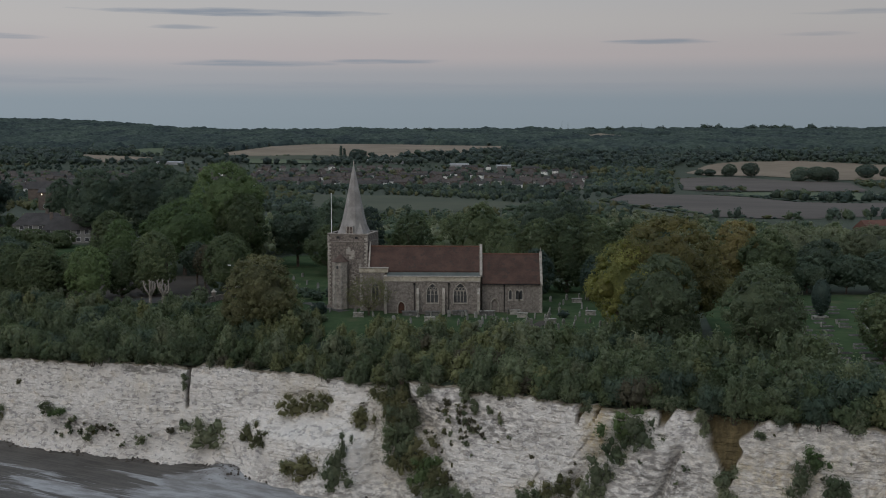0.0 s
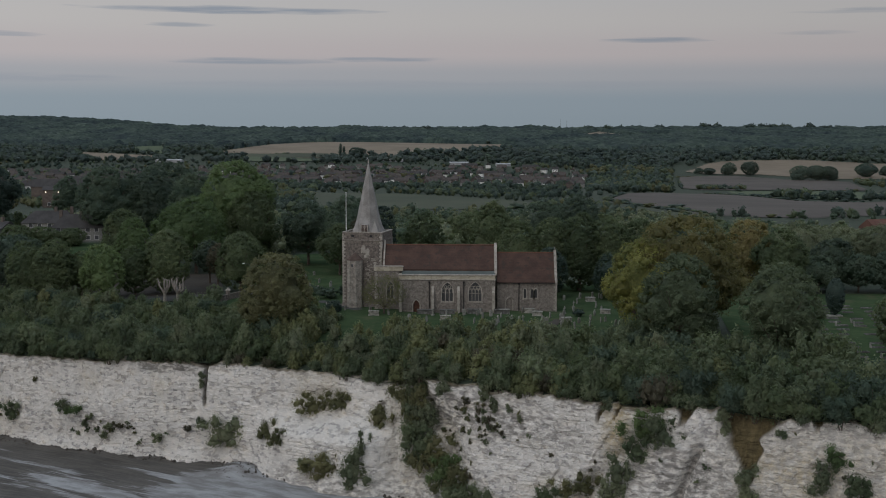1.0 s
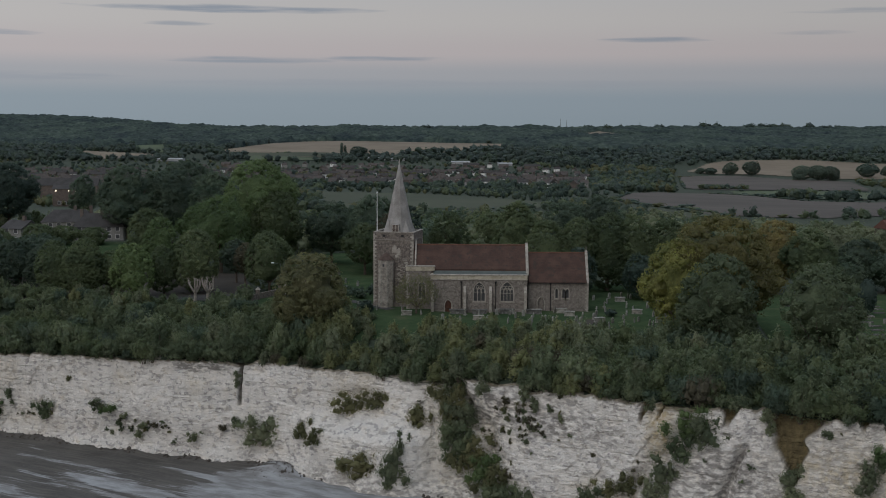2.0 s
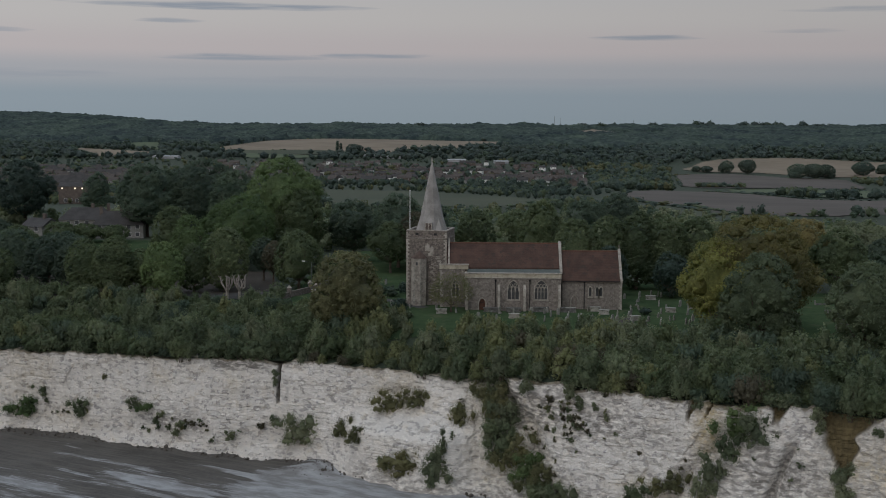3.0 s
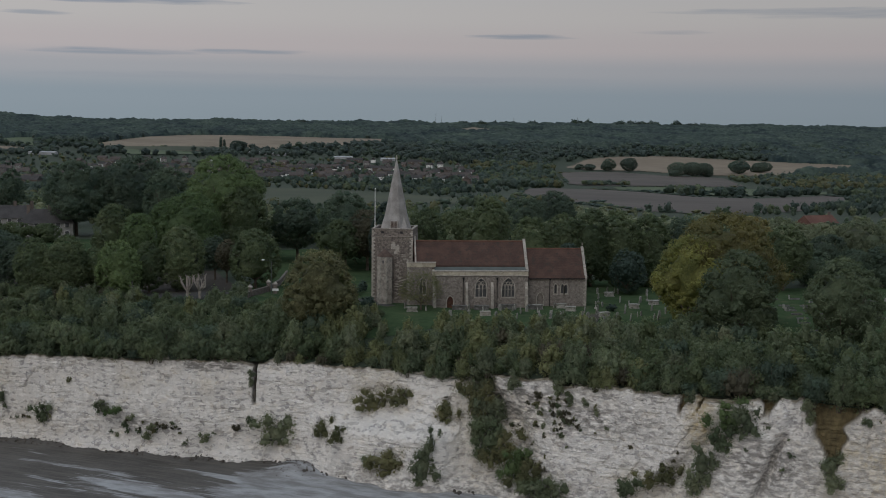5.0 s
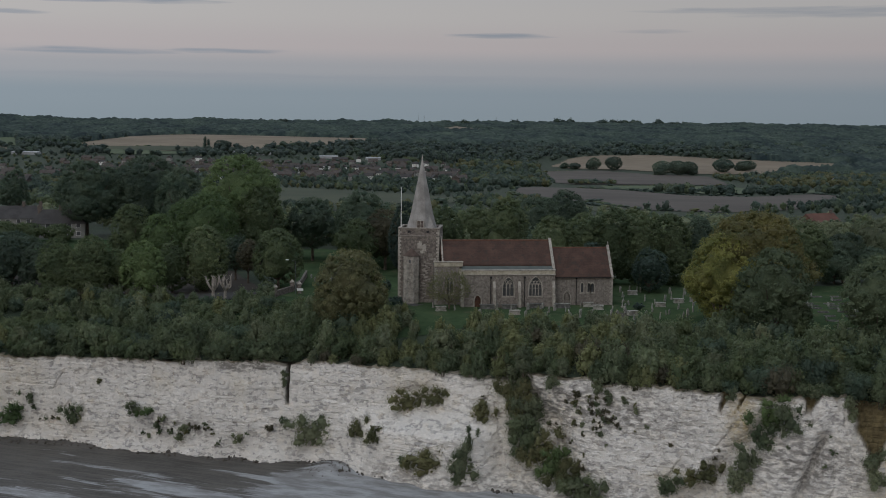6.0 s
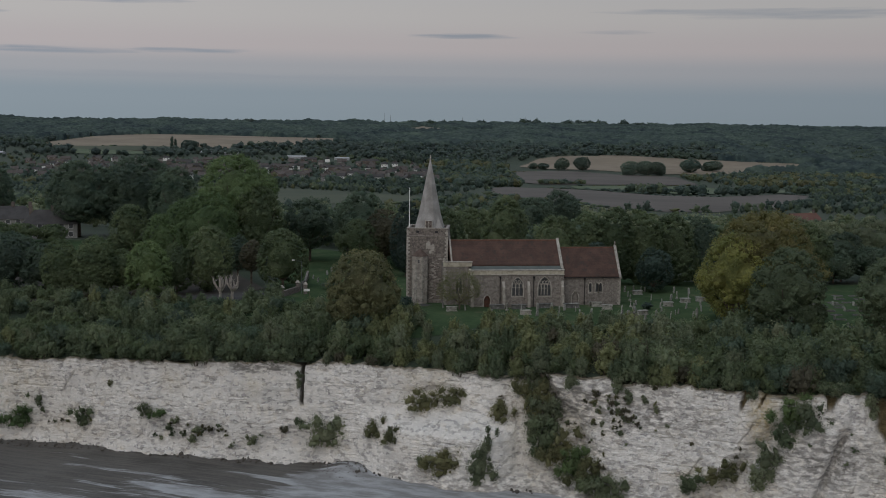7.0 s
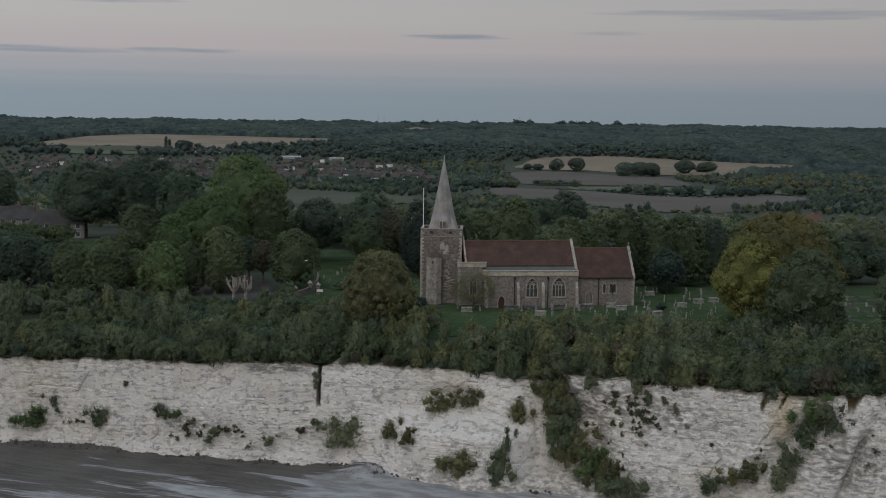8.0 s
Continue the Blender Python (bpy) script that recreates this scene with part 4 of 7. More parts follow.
tree("tree", -18.8, 280, 17.8, 8.0, "leaf_deep", "dark evergreen tree close behind the church tower", seed=24, n=10,low=1,shape="oval")
tree("tree", -8.6, 287, 16.2, 10.5, "leaf_green", "full green tree behind the church roof", seed=25, n=12,low=1)
tree("tree", 2.8, 318, 13.6, 13.6, "leaf_green", "green tree behind the church roof", seed=26, n=12,low=2)
tree("tree", 7.9, 296, 17.9, 12.1, "leaf_green", "tall oval green tree behind the church roof", seed=27, n=14,low=2,shape="oval")
tree("tree", 22.7, 330, 16.1, 14.1, "leaf_dark", "dark green tree behind the church roof", seed=28, n=12,low=2)
tree("tree", 33.8, 345, 17.9, 14.8, "leaf_dark", "dark green tree behind the church roof", seed=29, n=12,low=2)
tree("tree", 13.7, 262, 15.2, 10.4, "leaf_green", "tall dense green tree in the row behind the chancel", seed=30, n=12,low=.5,shape="oval")
tree("tree", 20.5, 263, 16.2, 10.4, "leaf_green", "tall dense green tree in the row behind the chancel", seed=31, n=12,low=.5,shape="oval")
tree("tree", 26.8, 262, 17.3, 10.4, "leaf_green", "tall dense green tree in the row behind the chancel", seed=32, n=12,low=.5,shape="oval")
tree("tree", 33.2, 261, 16.9, 10.4, "leaf_green", "tall dense green tree in the row behind the chancel", seed=33, n=12,low=.5,shape="oval")
tree("tree", 40.5, 262, 16.3, 10.4, "leaf_green", "tall dense green tree in the row behind the chancel", seed=34, n=12,low=.5,shape="oval")
tree("tree", 48.0, 264, 15.7, 8.0, "leaf_dark", "tall dense green tree in the row behind the chancel", seed=35, n=12,low=.5,shape="oval")
tree("bush", 19.6, 250, 11.0, 8.3, "leaf_deep", "dark rounded evergreen bush below the tree row", seed=36, n=9,low=.2)
tree("bush", 32.4, 250, 9.8, 9.5, "leaf_deep", "dark rounded evergreen bush below the tree row", seed=37, n=9,low=.2)
tree("tree", 40.2, 209, 20.6, 21.6, "leaf_amber", "broad autumn tree with amber crown", seed=38, n=16,low=.5)
tree("tree", 32.4, 204, 17.2, 14.0, "leaf_yellow", "autumn tree with bright yellow boughs", seed=39, n=18,low=.3)
tree("tree", 36.4, 190, 15.8, 13.6, "leaf_scrub", "round dense green tree at the cliff-side hedge", seed=40, n=20,low=.6)
tree("tree", 50.2, 180, 15.7, 13.0, "leaf_scrub", "round dense green tree at the cliff-side hedge", seed=41, n=20,low=.6)
tree("tree", 70.2, 184, 10.7, 9.6, "leaf_green", "round dense green tree beside the graves", seed=42, n=16,low=.6)
tree("tree", 69.3, 255, 14.5, 12.1, "leaf_green", "green tree behind the graveyard", seed=43, n=14,low=1)
tree("tree", 64.2, 262, 16.0, 11.2, "leaf_amber", "tall tree with amber tinted crown", seed=44, n=14,low=1)
tree("tree", 83.4, 290, 13.0, 15.2, "leaf_scrub_pale", "willow-like grey green tree behind the graveyard", seed=45, n=14,low=1)
tree("tree", 96.0, 300, 11.7, 15.7, "leaf_scrub_pale", "willow-like grey green tree behind the graveyard", seed=46, n=14,low=1)
tree("tree", 104.2, 295, 12.7, 15.4, "leaf_scrub_pale", "willow-like grey green tree behind the graveyard", seed=47, n=14,low=1)
tree("tree", 116.6, 320, 10.1, 16.7, "leaf_scrub_pale", "willow-like grey green tree behind the graveyard", seed=48, n=14,low=1)
tree("tree", 88.5, 262, 8.8, 11.2, "leaf_dark", "dark green tree behind the graveyard", seed=49, n=12,low=.6)
tree("tree", 79.8, 262, 8.1, 10.0, "leaf_dark", "dark green tree behind the graveyard", seed=50, n=12,low=.6)
tree("tree", 95.9, 262, 9.4, 11.2, "leaf_dark", "dark green tree behind the graveyard", seed=51, n=12,low=.6)
tree("tree", 83.7, 266, 11.9, 11.4, "leaf_dark", "dark green tree behind the graveyard", seed=52, n=12,low=.6)
tree("tree", -114.0, 300, 6.6, 12.8, "leaf_dark", "dark green tree beside the houses", seed=53, n=14,low=1)
tree("tree", -153.5, 380, 22.5, 19.0, "leaf_deep", "large dark tree beside the houses", seed=54, n=14,low=3)
tree("tree", -146.0, 432, 17.5, 11.0, "leaf_dark", "dark green tree between the houses", seed=61, n=12, low=2)
tree("tree", -86.0, 248, 12.2, 9.0, "leaf_green", "small upright green roadside tree", seed=55, n=12,shape="oval")
tree("tree", -92.9, 250, 11.7, 9.0, "leaf_green", "small upright green roadside tree", seed=56, n=12,shape="oval")
tree("tree", -121.9, 322, 6.2, 10.7, "leaf_green", "low leafy garden tree before the houses", seed=57, n=10,low=.3)
tree("tree", -116.3, 325, 5.3, 9.3, "leaf_green", "low leafy garden tree before the houses", seed=58, n=10,low=.3)
tree("tree", -108.8, 326, 4.9, 9.3, "leaf_green", "low leafy garden tree before the houses", seed=59, n=10,low=.3)
for i, (x, y, h, w, leaf) in enumerate([(-113, 250, 10.5, 9.5, "leaf_green"), (-121, 254, 11.5, 10.5, "leaf_dark"), (-130, 259, 12, 11, "leaf_green"), (-139, 262, 12, 11, "leaf_dark"),
                                       (-116, 270, 12, 11, "leaf_dark"), (-127, 276, 13, 12, "leaf_dark"), (-137, 282, 13, 12, "leaf_green"), (-124, 295, 9, 11, "leaf_green"), (-134, 304, 9, 12, "leaf_dark"), (-145, 312, 12, 13, "leaf_dark")]):
    tree("tree", x, y, h, w, leaf, "full green tree in the roadside belt before the houses", seed=70 + i, n=12, shape="oval")


# ---- scrub along the cliff edge ----
def shrub_masses(rng, kind):
    out = [(0, 0, 1.0, 1.45, 1.45, 1.15)]
    for k in range(6):
        a, r = k * 2.4 + rng.uniform(-0.4, 0.4), 1.1 * math.sqrt((k + 0.5) / 6)
        if kind == "upright":
            out.append((0.8 * r * math.cos(a), 0.8 * r * math.sin(a), rng.uniform(1.5, 2.5), rng.uniform(0.4, 0.6), rng.uniform(0.4, 0.6), rng.uniform(0.7, 1.1)))
        else:
            out.append((1.1 * r * math.cos(a), 1.1 * r * math.sin(a), rng.uniform(0.9, 1.9), rng.uniform(0.5, 0.9), rng.uniform(0.5, 0.9), rng.uniform(0.5, 0.9)))
    return out


def shrub_template(i, mat, kind, label, per=11.0):
    rng = np.random.default_rng(50 + i)
    t = thing("shrub", (0, 0, -60), label, "shrub", "scrub along the cliff")
    V, F = clumped(rng, shrub_masses(rng, kind), 0.40, 0.112 if per > 6 else 0.155, per, 0.66, 1.15, 0.16, ICO1, 1.0)
    c = new("foliage", np_mesh("foliage", V, F, [M[mat]]))
    c.parent = t
    bm = bmesh.new()
    for k in range(5):
        a = k * 1.26
        tube(bm, (0.15 * math.cos(a), 0.15 * math.sin(a), -0.5), (0.8 * math.cos(a), 0.8 * math.sin(a), 1.9), 0.06, 0.02, 4)
    part("stem", bm, M["bark"], t)
    return t


KINDS = [("leaf_scrub", "round", "dense green hawthorn shrub in the cliff-edge scrub"), ("leaf_scrub", "upright", "upright green sapling shrub in the cliff-edge scrub"),
         ("leaf_green", "round", "dark leaved green shrub in the cliff-edge scrub"), ("leaf_scrub_pale", "upright", "pale grey-green elder shrub in the cliff-edge scrub"),
         ("leaf_dark", "round", "dark ivy-clad shrub in the cliff-edge scrub"), ("leaf_sapling", "upright", "light green ash sapling in the cliff-edge scrub"),
         ("leaf_russet", "round", "brownish bramble thicket in the cliff-edge scrub")]
SHRUBS = [shrub_template(i, *k) for i, k in enumerate(KINDS)]
rng = np.random.default_rng(7)


def scrub_depth(x):
    return float(np.interp(x, [-120, -80, -55, -35, -15, 5, 20, 32, 60, 90], [24, 25, 25, 20, 24, 30, 32, 28, 18, 18]))


# every place in the scrub, nearest the cliff first
PLACES = []
for x in np.arange(-120, 76, 2.7):
    dd = 0.3
    while dd < scrub_depth(x):
        px = x + rng.uniform(-1.3, 1.3)
        py = float(cliff_y(px)) + dd + rng.uniform(-0.3, 0.8)
        patch = float(noise2(px / 11, py / 11, 9))
        sc = rng.uniform(1.25, 1.95) * (1.0 + 0.25 * patch)
        if dd < 2.5:
            sc *= rng.uniform(0.45, 0.95)
        if x < -36 and dd > 11:
            sc *= 0.72
        if -26 < x < 34 and py > (204 if x < 0 else 196):
            sc *= 0.55 if x < 0 else 0.5
        if -22 < x < 36 and py > (210.5 if x < 0 else 207):
            break
        k = int(rng.choice(7, p=(0.12, 0.16, 0.04, 0.24, 0.0, 0.38, 0.06) if -32 < x < 17 else (0.20, 0.16, 0.32, 0.05, 0.22, 0.03, 0.02) if x > 17 else (0.34, 0.22, 0.22, 0.07, 0.10, 0.03, 0.02)))
        PLACES.append((dd, px, py, k, sc, rng.uniform(0.85, 1.3), rng.uniform(-7, 7), rng.uniform(0, 360)))
        dd += rng.uniform(1.7, 2.8) if -34 < x < 40 else rng.uniform(2.2, 3.6)
PLACES.sort()
for dd, px, py, k, sc, tall, tip, turn in PLACES[:295]:
    o = copy_thing(SHRUBS[k], pose(px, py, lz(px, py) - 0.25, tip, -tip, turn))
    o.scale = (sc, sc, sc * tall)
BACK = [shrub_template(i, *k, per=5.0) for i, k in enumerate(KINDS)]
Vs, F3s, idx3, at = [], [], [], 0
for dd, px, py, k, sc, tall, tip, turn in PLACES[295:]:
    me = BACK[k].children[0].data if BACK[k].children[0].name.startswith("foliage") else BACK[k].children[1].data
    V = np.empty(len(me.vertices) * 3, dtype=np.float32)
    me.vertices.foreach_get("co", V)
    V = V.reshape(-1, 3) * np.array([sc, sc, sc * tall])
    c, s_ = math.cos(radians(turn)), math.sin(radians(turn))
    V = np.stack([V[:, 0] * c - V[:, 1] * s_, V[:, 0] * s_ + V[:, 1] * c, V[:, 2]], -1) + np.array([px, py, lz(px, py) - 0.25])
    lv = np.empty(len(me.loops), dtype=np.int32)
    me.loops.foreach_get("vertex_index", lv)
    F3s.append(lv.reshape(-1, 3) + at)
    idx3.append(np.full(len(lv) // 3, k))
    Vs.append(V)
    at += len(V)
thicket = new("thicket", np_mesh("thicket", np.vstack(Vs), [np.vstack(F3s)], [M[k[0]] for k in KINDS], np.concatenate(idx3)))
tagged(thicket, "dense mixed green scrub behind the cliff edge", "thicket", kind="stuff")


def clear(ob):
    for o in [*ob.children_recursive, ob]:
        bpy.data.objects.remove(o)


for t in SHRUBS + BACK:
    clear(t)

# bushes rooted in the chalk: leaf, plan x, height, width, depth of growth
BUSHES = [
    ("leaf_light", -95.8, -17.6, 6.4, 3.7), ("leaf_scrub_pale", -92.1, -13.9, 2.0, 2.3), ("leaf_scrub", -83.3, -16.7, 3.5, 3.2), ("leaf_scrub_pale", -71.8, -14.5, 3.0, 2.2),
    ("leaf_light", -69.6, -14.8, 2.6, 1.8), ("leaf_scrub_pale", -40.1, -17.3, 7.5, 4.9), ("leaf_brown", -31.9, -15.6, 3.5, 3.1), ("leaf_brown", -28.6, -16.0, 2.9, 2.7),
    ("leaf_brown", -23.9, -10.7, 4.8, 3.7), ("leaf_brown", -19.5, -9.7, 4.8, 2.7), ("leaf_brown", -18.7, -19.5, 7.0, 3.8), ("leaf_scrub_pale", -13.2, -18.6, 5.6, 6.6),
    ("leaf_scrub_pale", -12.4, -14.9, 1.9, 4.4), ("leaf_scrub_pale", -22.6, -19.7, 2.1, 1.7), ("leaf_brown", -12.2, -11.0, 4.4, 3.3), ("leaf_scrub_pale", -6.6, -6.0, 5.0, 5.2),
    ("leaf_brown", -6.6, -9.2, 5.4, 5.8), ("leaf_scrub_pale", -5.9, -11.8, 6.2, 5.8), ("leaf_scrub", -4.6, -14.5, 6.2, 5.8), ("leaf_brown", -2.3, -16.3, 6.0, 5.6),
    ("leaf_light", -0.3, -18.2, 5.8, 5.2), ("leaf_brown", 1.9, -19.9, 5.8, 5.2), ("leaf_scrub", 4.2, -21.4, 6.2, 4.8), ("leaf_scrub_pale", 6.1, -22.6, 6.4, 4.8),
    ("leaf_light", 28.5, -6.1, 5.6, 4.8), ("leaf_scrub_pale", 30.4, -6.8, 4.2, 4.2), ("leaf_scrub", 27.1, -9.7, 4.3, 3.8), ("leaf_scrub_pale", 25.0, -13.4, 3.9, 5.1),
    ("leaf_scrub_pale", 24.7, -16.3, 3.4, 4.3), ("leaf_brown", 20.5, -16.0, 3.8, 3.5), ("leaf_scrub", 15.7, -18.4, 4.4, 3.1), ("leaf_brown", 18.4, -16.8, 3.5, 2.6),
    ("leaf_scrub_pale", -66.5, -16.1, 1.4, 1.0), ("leaf_scrub_pale", -62.8, -17.6, 1.8, 1.2), ("leaf_scrub_pale", -53.3, -18.8, 1.8, 1.4), ("leaf_scrub_pale", -56.9, -19.8, 0.9, 0.9),
    ("leaf_scrub_pale", -63.5, -19.2, 2.2, 1.4), ("leaf_scrub_pale", -68.0, -17.2, 1.4, 1.0), ("leaf_brown", -78.7, -10.4, 1.0, 1.2), ("leaf_russet", -60.5, -17.4, 1.2, 1.0),
    ("leaf_russet", -47.7, -17.0, 1.6, 1.4), ("leaf_scrub_pale", -45.3, -15.5, 1.8, 1.4), ("leaf_scrub_pale", 41.2, -11.7, 3.4, 3.9), ("leaf_scrub_pale", 41.7, -13.9, 3.4, 2.3),
    ("leaf_light", 51.9, -7.4, 3.5, 2.7), ("leaf_scrub_pale", 50.5, -10.2, 3.8, 3.8), ("leaf_scrub", 54.0, -10.9, 4.2, 3.3), ("leaf_scrub_pale", 45.5, -4.9, 1.5, 1.1),
    ("leaf_scrub_pale", 37.9, -3.3, 2.4, 2.4), ("leaf_scrub_pale", 38.6, -5.2, 1.6, 1.9), ("leaf_green", -7.0, -3.3, 4.6, 4.7), ("leaf_scrub_pale", -1.4, -4.6, 2.8, 2.8),
    ("leaf_scrub_pale", 4.8, -4.6, 2.6, 2.4), ("leaf_scrub_pale", 6.6, -6.4, 1.8, 1.8), ("leaf_scrub_pale", 23.3, -3.6, 1.7, 2.0), ("leaf_scrub_pale", 33.9, -2.8, 3.2, 2.4),
    ("leaf_scrub_pale", 56.3, -1.8, 3.7, 3.7), ("leaf_scrub_pale", 47.6, -2.4, 2.3, 1.8), ("leaf_scrub_pale", -45.3, -7.5, 1.4, 1.4), ("leaf_scrub_pale", -45.3, -9.0, 1.2, 2.0),
    ("leaf_russet", 2.1, -6.6, 1.3, 1.1), ("leaf_russet", 4.3, -7.6, 1.4, 1.1), ("leaf_scrub_pale", 2.8, -9.1, 1.1, 0.9), ("leaf_scrub_pale", 6.5, -9.8, 1.1, 0.9),
    ("leaf_scrub_pale", 3.5, -11.0, 1.0, 0.8), ("leaf_scrub_pale", 8.8, -6.6, 1.4, 1.3), ("leaf_scrub_pale", 10.3, -8.0, 1.1, 1.1), ("leaf_scrub_pale", 6.1, -12.1, 0.9, 0.7),
]
# tufts strewn over the face: middle, spread, count
rt = random.Random(5)
for s0, z0, ws, hs_, count in ((5.5, -8.8, 4.4, 3.4, 54), (-62, -18, 6.0, 1.3, 24), (-88, -16.5, 8, 2.0, 8), (-3.0, -12.5, 6.5, 5.0, 22), (20, -14, 8, 4, 4), (36, -11, 5, 3, 4), (52, -7, 6, 3, 4)):
    for k in range(count):
        z = z0 + rt.gauss(0, 0.6) * hs_
        drift = -0.75 * (z - z0) if s0 == -3.0 else 0
        w = rt.uniform(0.35, 0.85)
        BUSHES.append((rt.choice(("leaf_russet", "leaf_scrub_pale", "leaf_brown", "leaf_scrub", "leaf_russet")), s0 + drift + rt.gauss(0, 0.6) * ws, min(z, -4.6), w, w * rt.uniform(0.6, 1.1)))
for i, (leaf, s0, z0, w, h) in enumerate(BUSHES):
    rng = np.random.default_rng(300 + i)
    x, y, z = on_face(s0, z0 - 0.15 * h)
    t = thing("bush", (x, y, z - 0.3 * h), {"leaf_brown": "olive-brown buddleia bush on a chalk ledge",
              "leaf_russet": "withered brown tuft on the chalk face"}.get(leaf, "green bush rooted in the chalk face"), "bush", "bushes on the cliff")
    lobes = [(0, -0.3 * min(w, 2.5), 0.42 * h, 0.40 * w, min(w, 3.0) * 0.32, 0.40 * h)]
    for k in range(max(5, min(20, int(w * 2.6)))):
        lobes.append((rng.normal(0, 0.25) * w, -rng.uniform(0.1, 0.6) * min(w, 2.5), rng.uniform(0.05, 1.0) * h, w * rng.uniform(0.07, 0.22) + 0.1, min(w, 3.0) * rng.uniform(0.14, 0.3) + 0.1, h * rng.uniform(0.1, 0.26) + 0.1))
    V, F = clumped(rng, lobes, max(0.16, min(0.5, 0.12 * w)), 0.14 if w > 1.5 else 0.10, 8 if w > 1.5 else 14, 0.6, 1.1, 0.3, ICO1, 1.0)
    c = new("foliage", np_mesh("foliage", V, F, [M[leaf]]))
    c.parent = t
    bm = bmesh.new()
    for k in range(3):
        q = lobes[k]
        tube(bm, (0, 0.5, 0.15 * h), (q[0], q[1], q[2]), 0.07, 0.02, 4)
    part("stem", bm, M["bark"], t)


# broken rock along the foot of the face
rng = np.random.default_rng(91)
Vs, Fs, at = [], [], 0
cv, cf = ICO1
for k in range(900):
    if k < 600:
        x = rng.uniform(-112, -40)
        y = float(cliff_y(x)) - rng.uniform(0.2, 3.4)
        r = rng.uniform(0.08, 0.24) * (1.8 if rng.random() < 0.06 else 1)
    elif k < 760:
        x, y = -37.5 + rng.normal(0, 2.6), 199.3 + rng.normal(0, 2.0)
        r = rng.uniform(0.04, 0.11)
    else:
        x = rng.uniform(-36, -8)
        y = float(cliff_y(x)) - rng.uniform(3.5, 7.5)
        r = rng.uniform(0.1, 0.4)
    V = cv * (1 + 0.3 * rng.uniform(-1, 1, (len(cv), 1))) * r * rng.uniform(0.6, 1.3, 3)
    Vs.append(V + np.array([x, y, float(floor_z(x, y)) + 0.2 * r]))
    Fs.append(cf + at)
    at += len(cv)
rubble = new("rubble", np_mesh("rubble", np.vstack(Vs), [np.vstack(Fs)], [M["rubble"]]))
tagged(rubble, "dark broken stones and soil clods along the cliff foot", "rubble", kind="stuff")


# ---- the church ----
CG = 0.45
church = thing("church", (0, 0, 0), "medieval flint parish church with red tiled roofs and shingled spire", "church")


def wall_panel(name, x0, x1, y, thick, z0, z1, holes, mat, label=""):
    """An upright wall along x with pointed or square openings cut through it; holes are outlines of (x, z)."""
    bm = bmesh.new()
    loops = [[(x0, z0), (x1, z0), (x1, z1), (x0, z1)]] + [list(h) for h in holes]
    from_tess = tessellate(loops)
    flat = [p for lp in loops for p in lp]
    f = [bm.verts.new((p[0], y, p[1])) for p in flat]
    b = [bm.verts.new((p[0], y + thick, p[1])) for p in flat]
    for tri in from_tess:
        bm.faces.new([f[i] for i in tri])
        bm.faces.new([b[i] for i in tri][::-1])
    at = 0
    for lp in loops:
        n = len(lp)
        for i in range(n):
            bm.faces.new((f[at + i], f[at + (i + 1) % n], b[at + (i + 1) % n], b[at + i]))
        at += n
    bmesh.ops.recalc_face_normals(bm, faces=bm.faces[:])
    return part(name, bm, mat, church, label)


def tessellate(loops):
    from mathutils.geometry import tessellate_polygon
    return tessellate_polygon([[Vector((x, z, 0)) for x, z in lp] for lp in loops])


def lancet(xc, z0, z1, w, n=7):
    """A pointed opening: sill z0, apex z1, width w."""
    spring = z1 - w * 0.80
    R = (0.25 * w * w + (z1 - spring) ** 2) / w
    pts = [(xc - w / 2, z0), (xc + w / 2, z0)]
    cx = xc + w / 2 - R
    a1 = math.acos(min(1, (xc - cx) / R))
    for i in range(n + 1):
        a = a1 * i / n
        pts.append((cx + R * math.cos(a), spring + R * math.sin(a)))
    cx = xc - w / 2 + R
    for i in range(1, n + 1):
        a = a1 * (1 - i / n)
        pts.append((cx - R * math.cos(a), spring + R * math.sin(a)))
    return pts


def ring(outer, inner, y0, y1):
    """A flat moulding between two outlines with as many corners."""
    bm = bmesh.new()
    n = len(outer)
    a, b = [bm.verts.new((x, y0, z)) for x, z in outer], [bm.verts.new((x, y0, z)) for x, z in inner]
    c, d = [bm.verts.new((x, y1, z)) for x, z in outer], [bm.verts.new((x, y1, z)) for x, z in inner]
    for i in range(n):
        j = (i + 1) % n
        bm.faces.new((a[i], a[j], b[j], b[i]))
        bm.faces.new((a[i], c[i], c[j], a[j]))
        bm.faces.new((b[i], b[j], d[j], d[i]))
        bm.faces.new((c[i], d[i], d[j], c[j]))
    bmesh.ops.recalc_face_normals(bm, faces=bm.faces[:])
    return bm


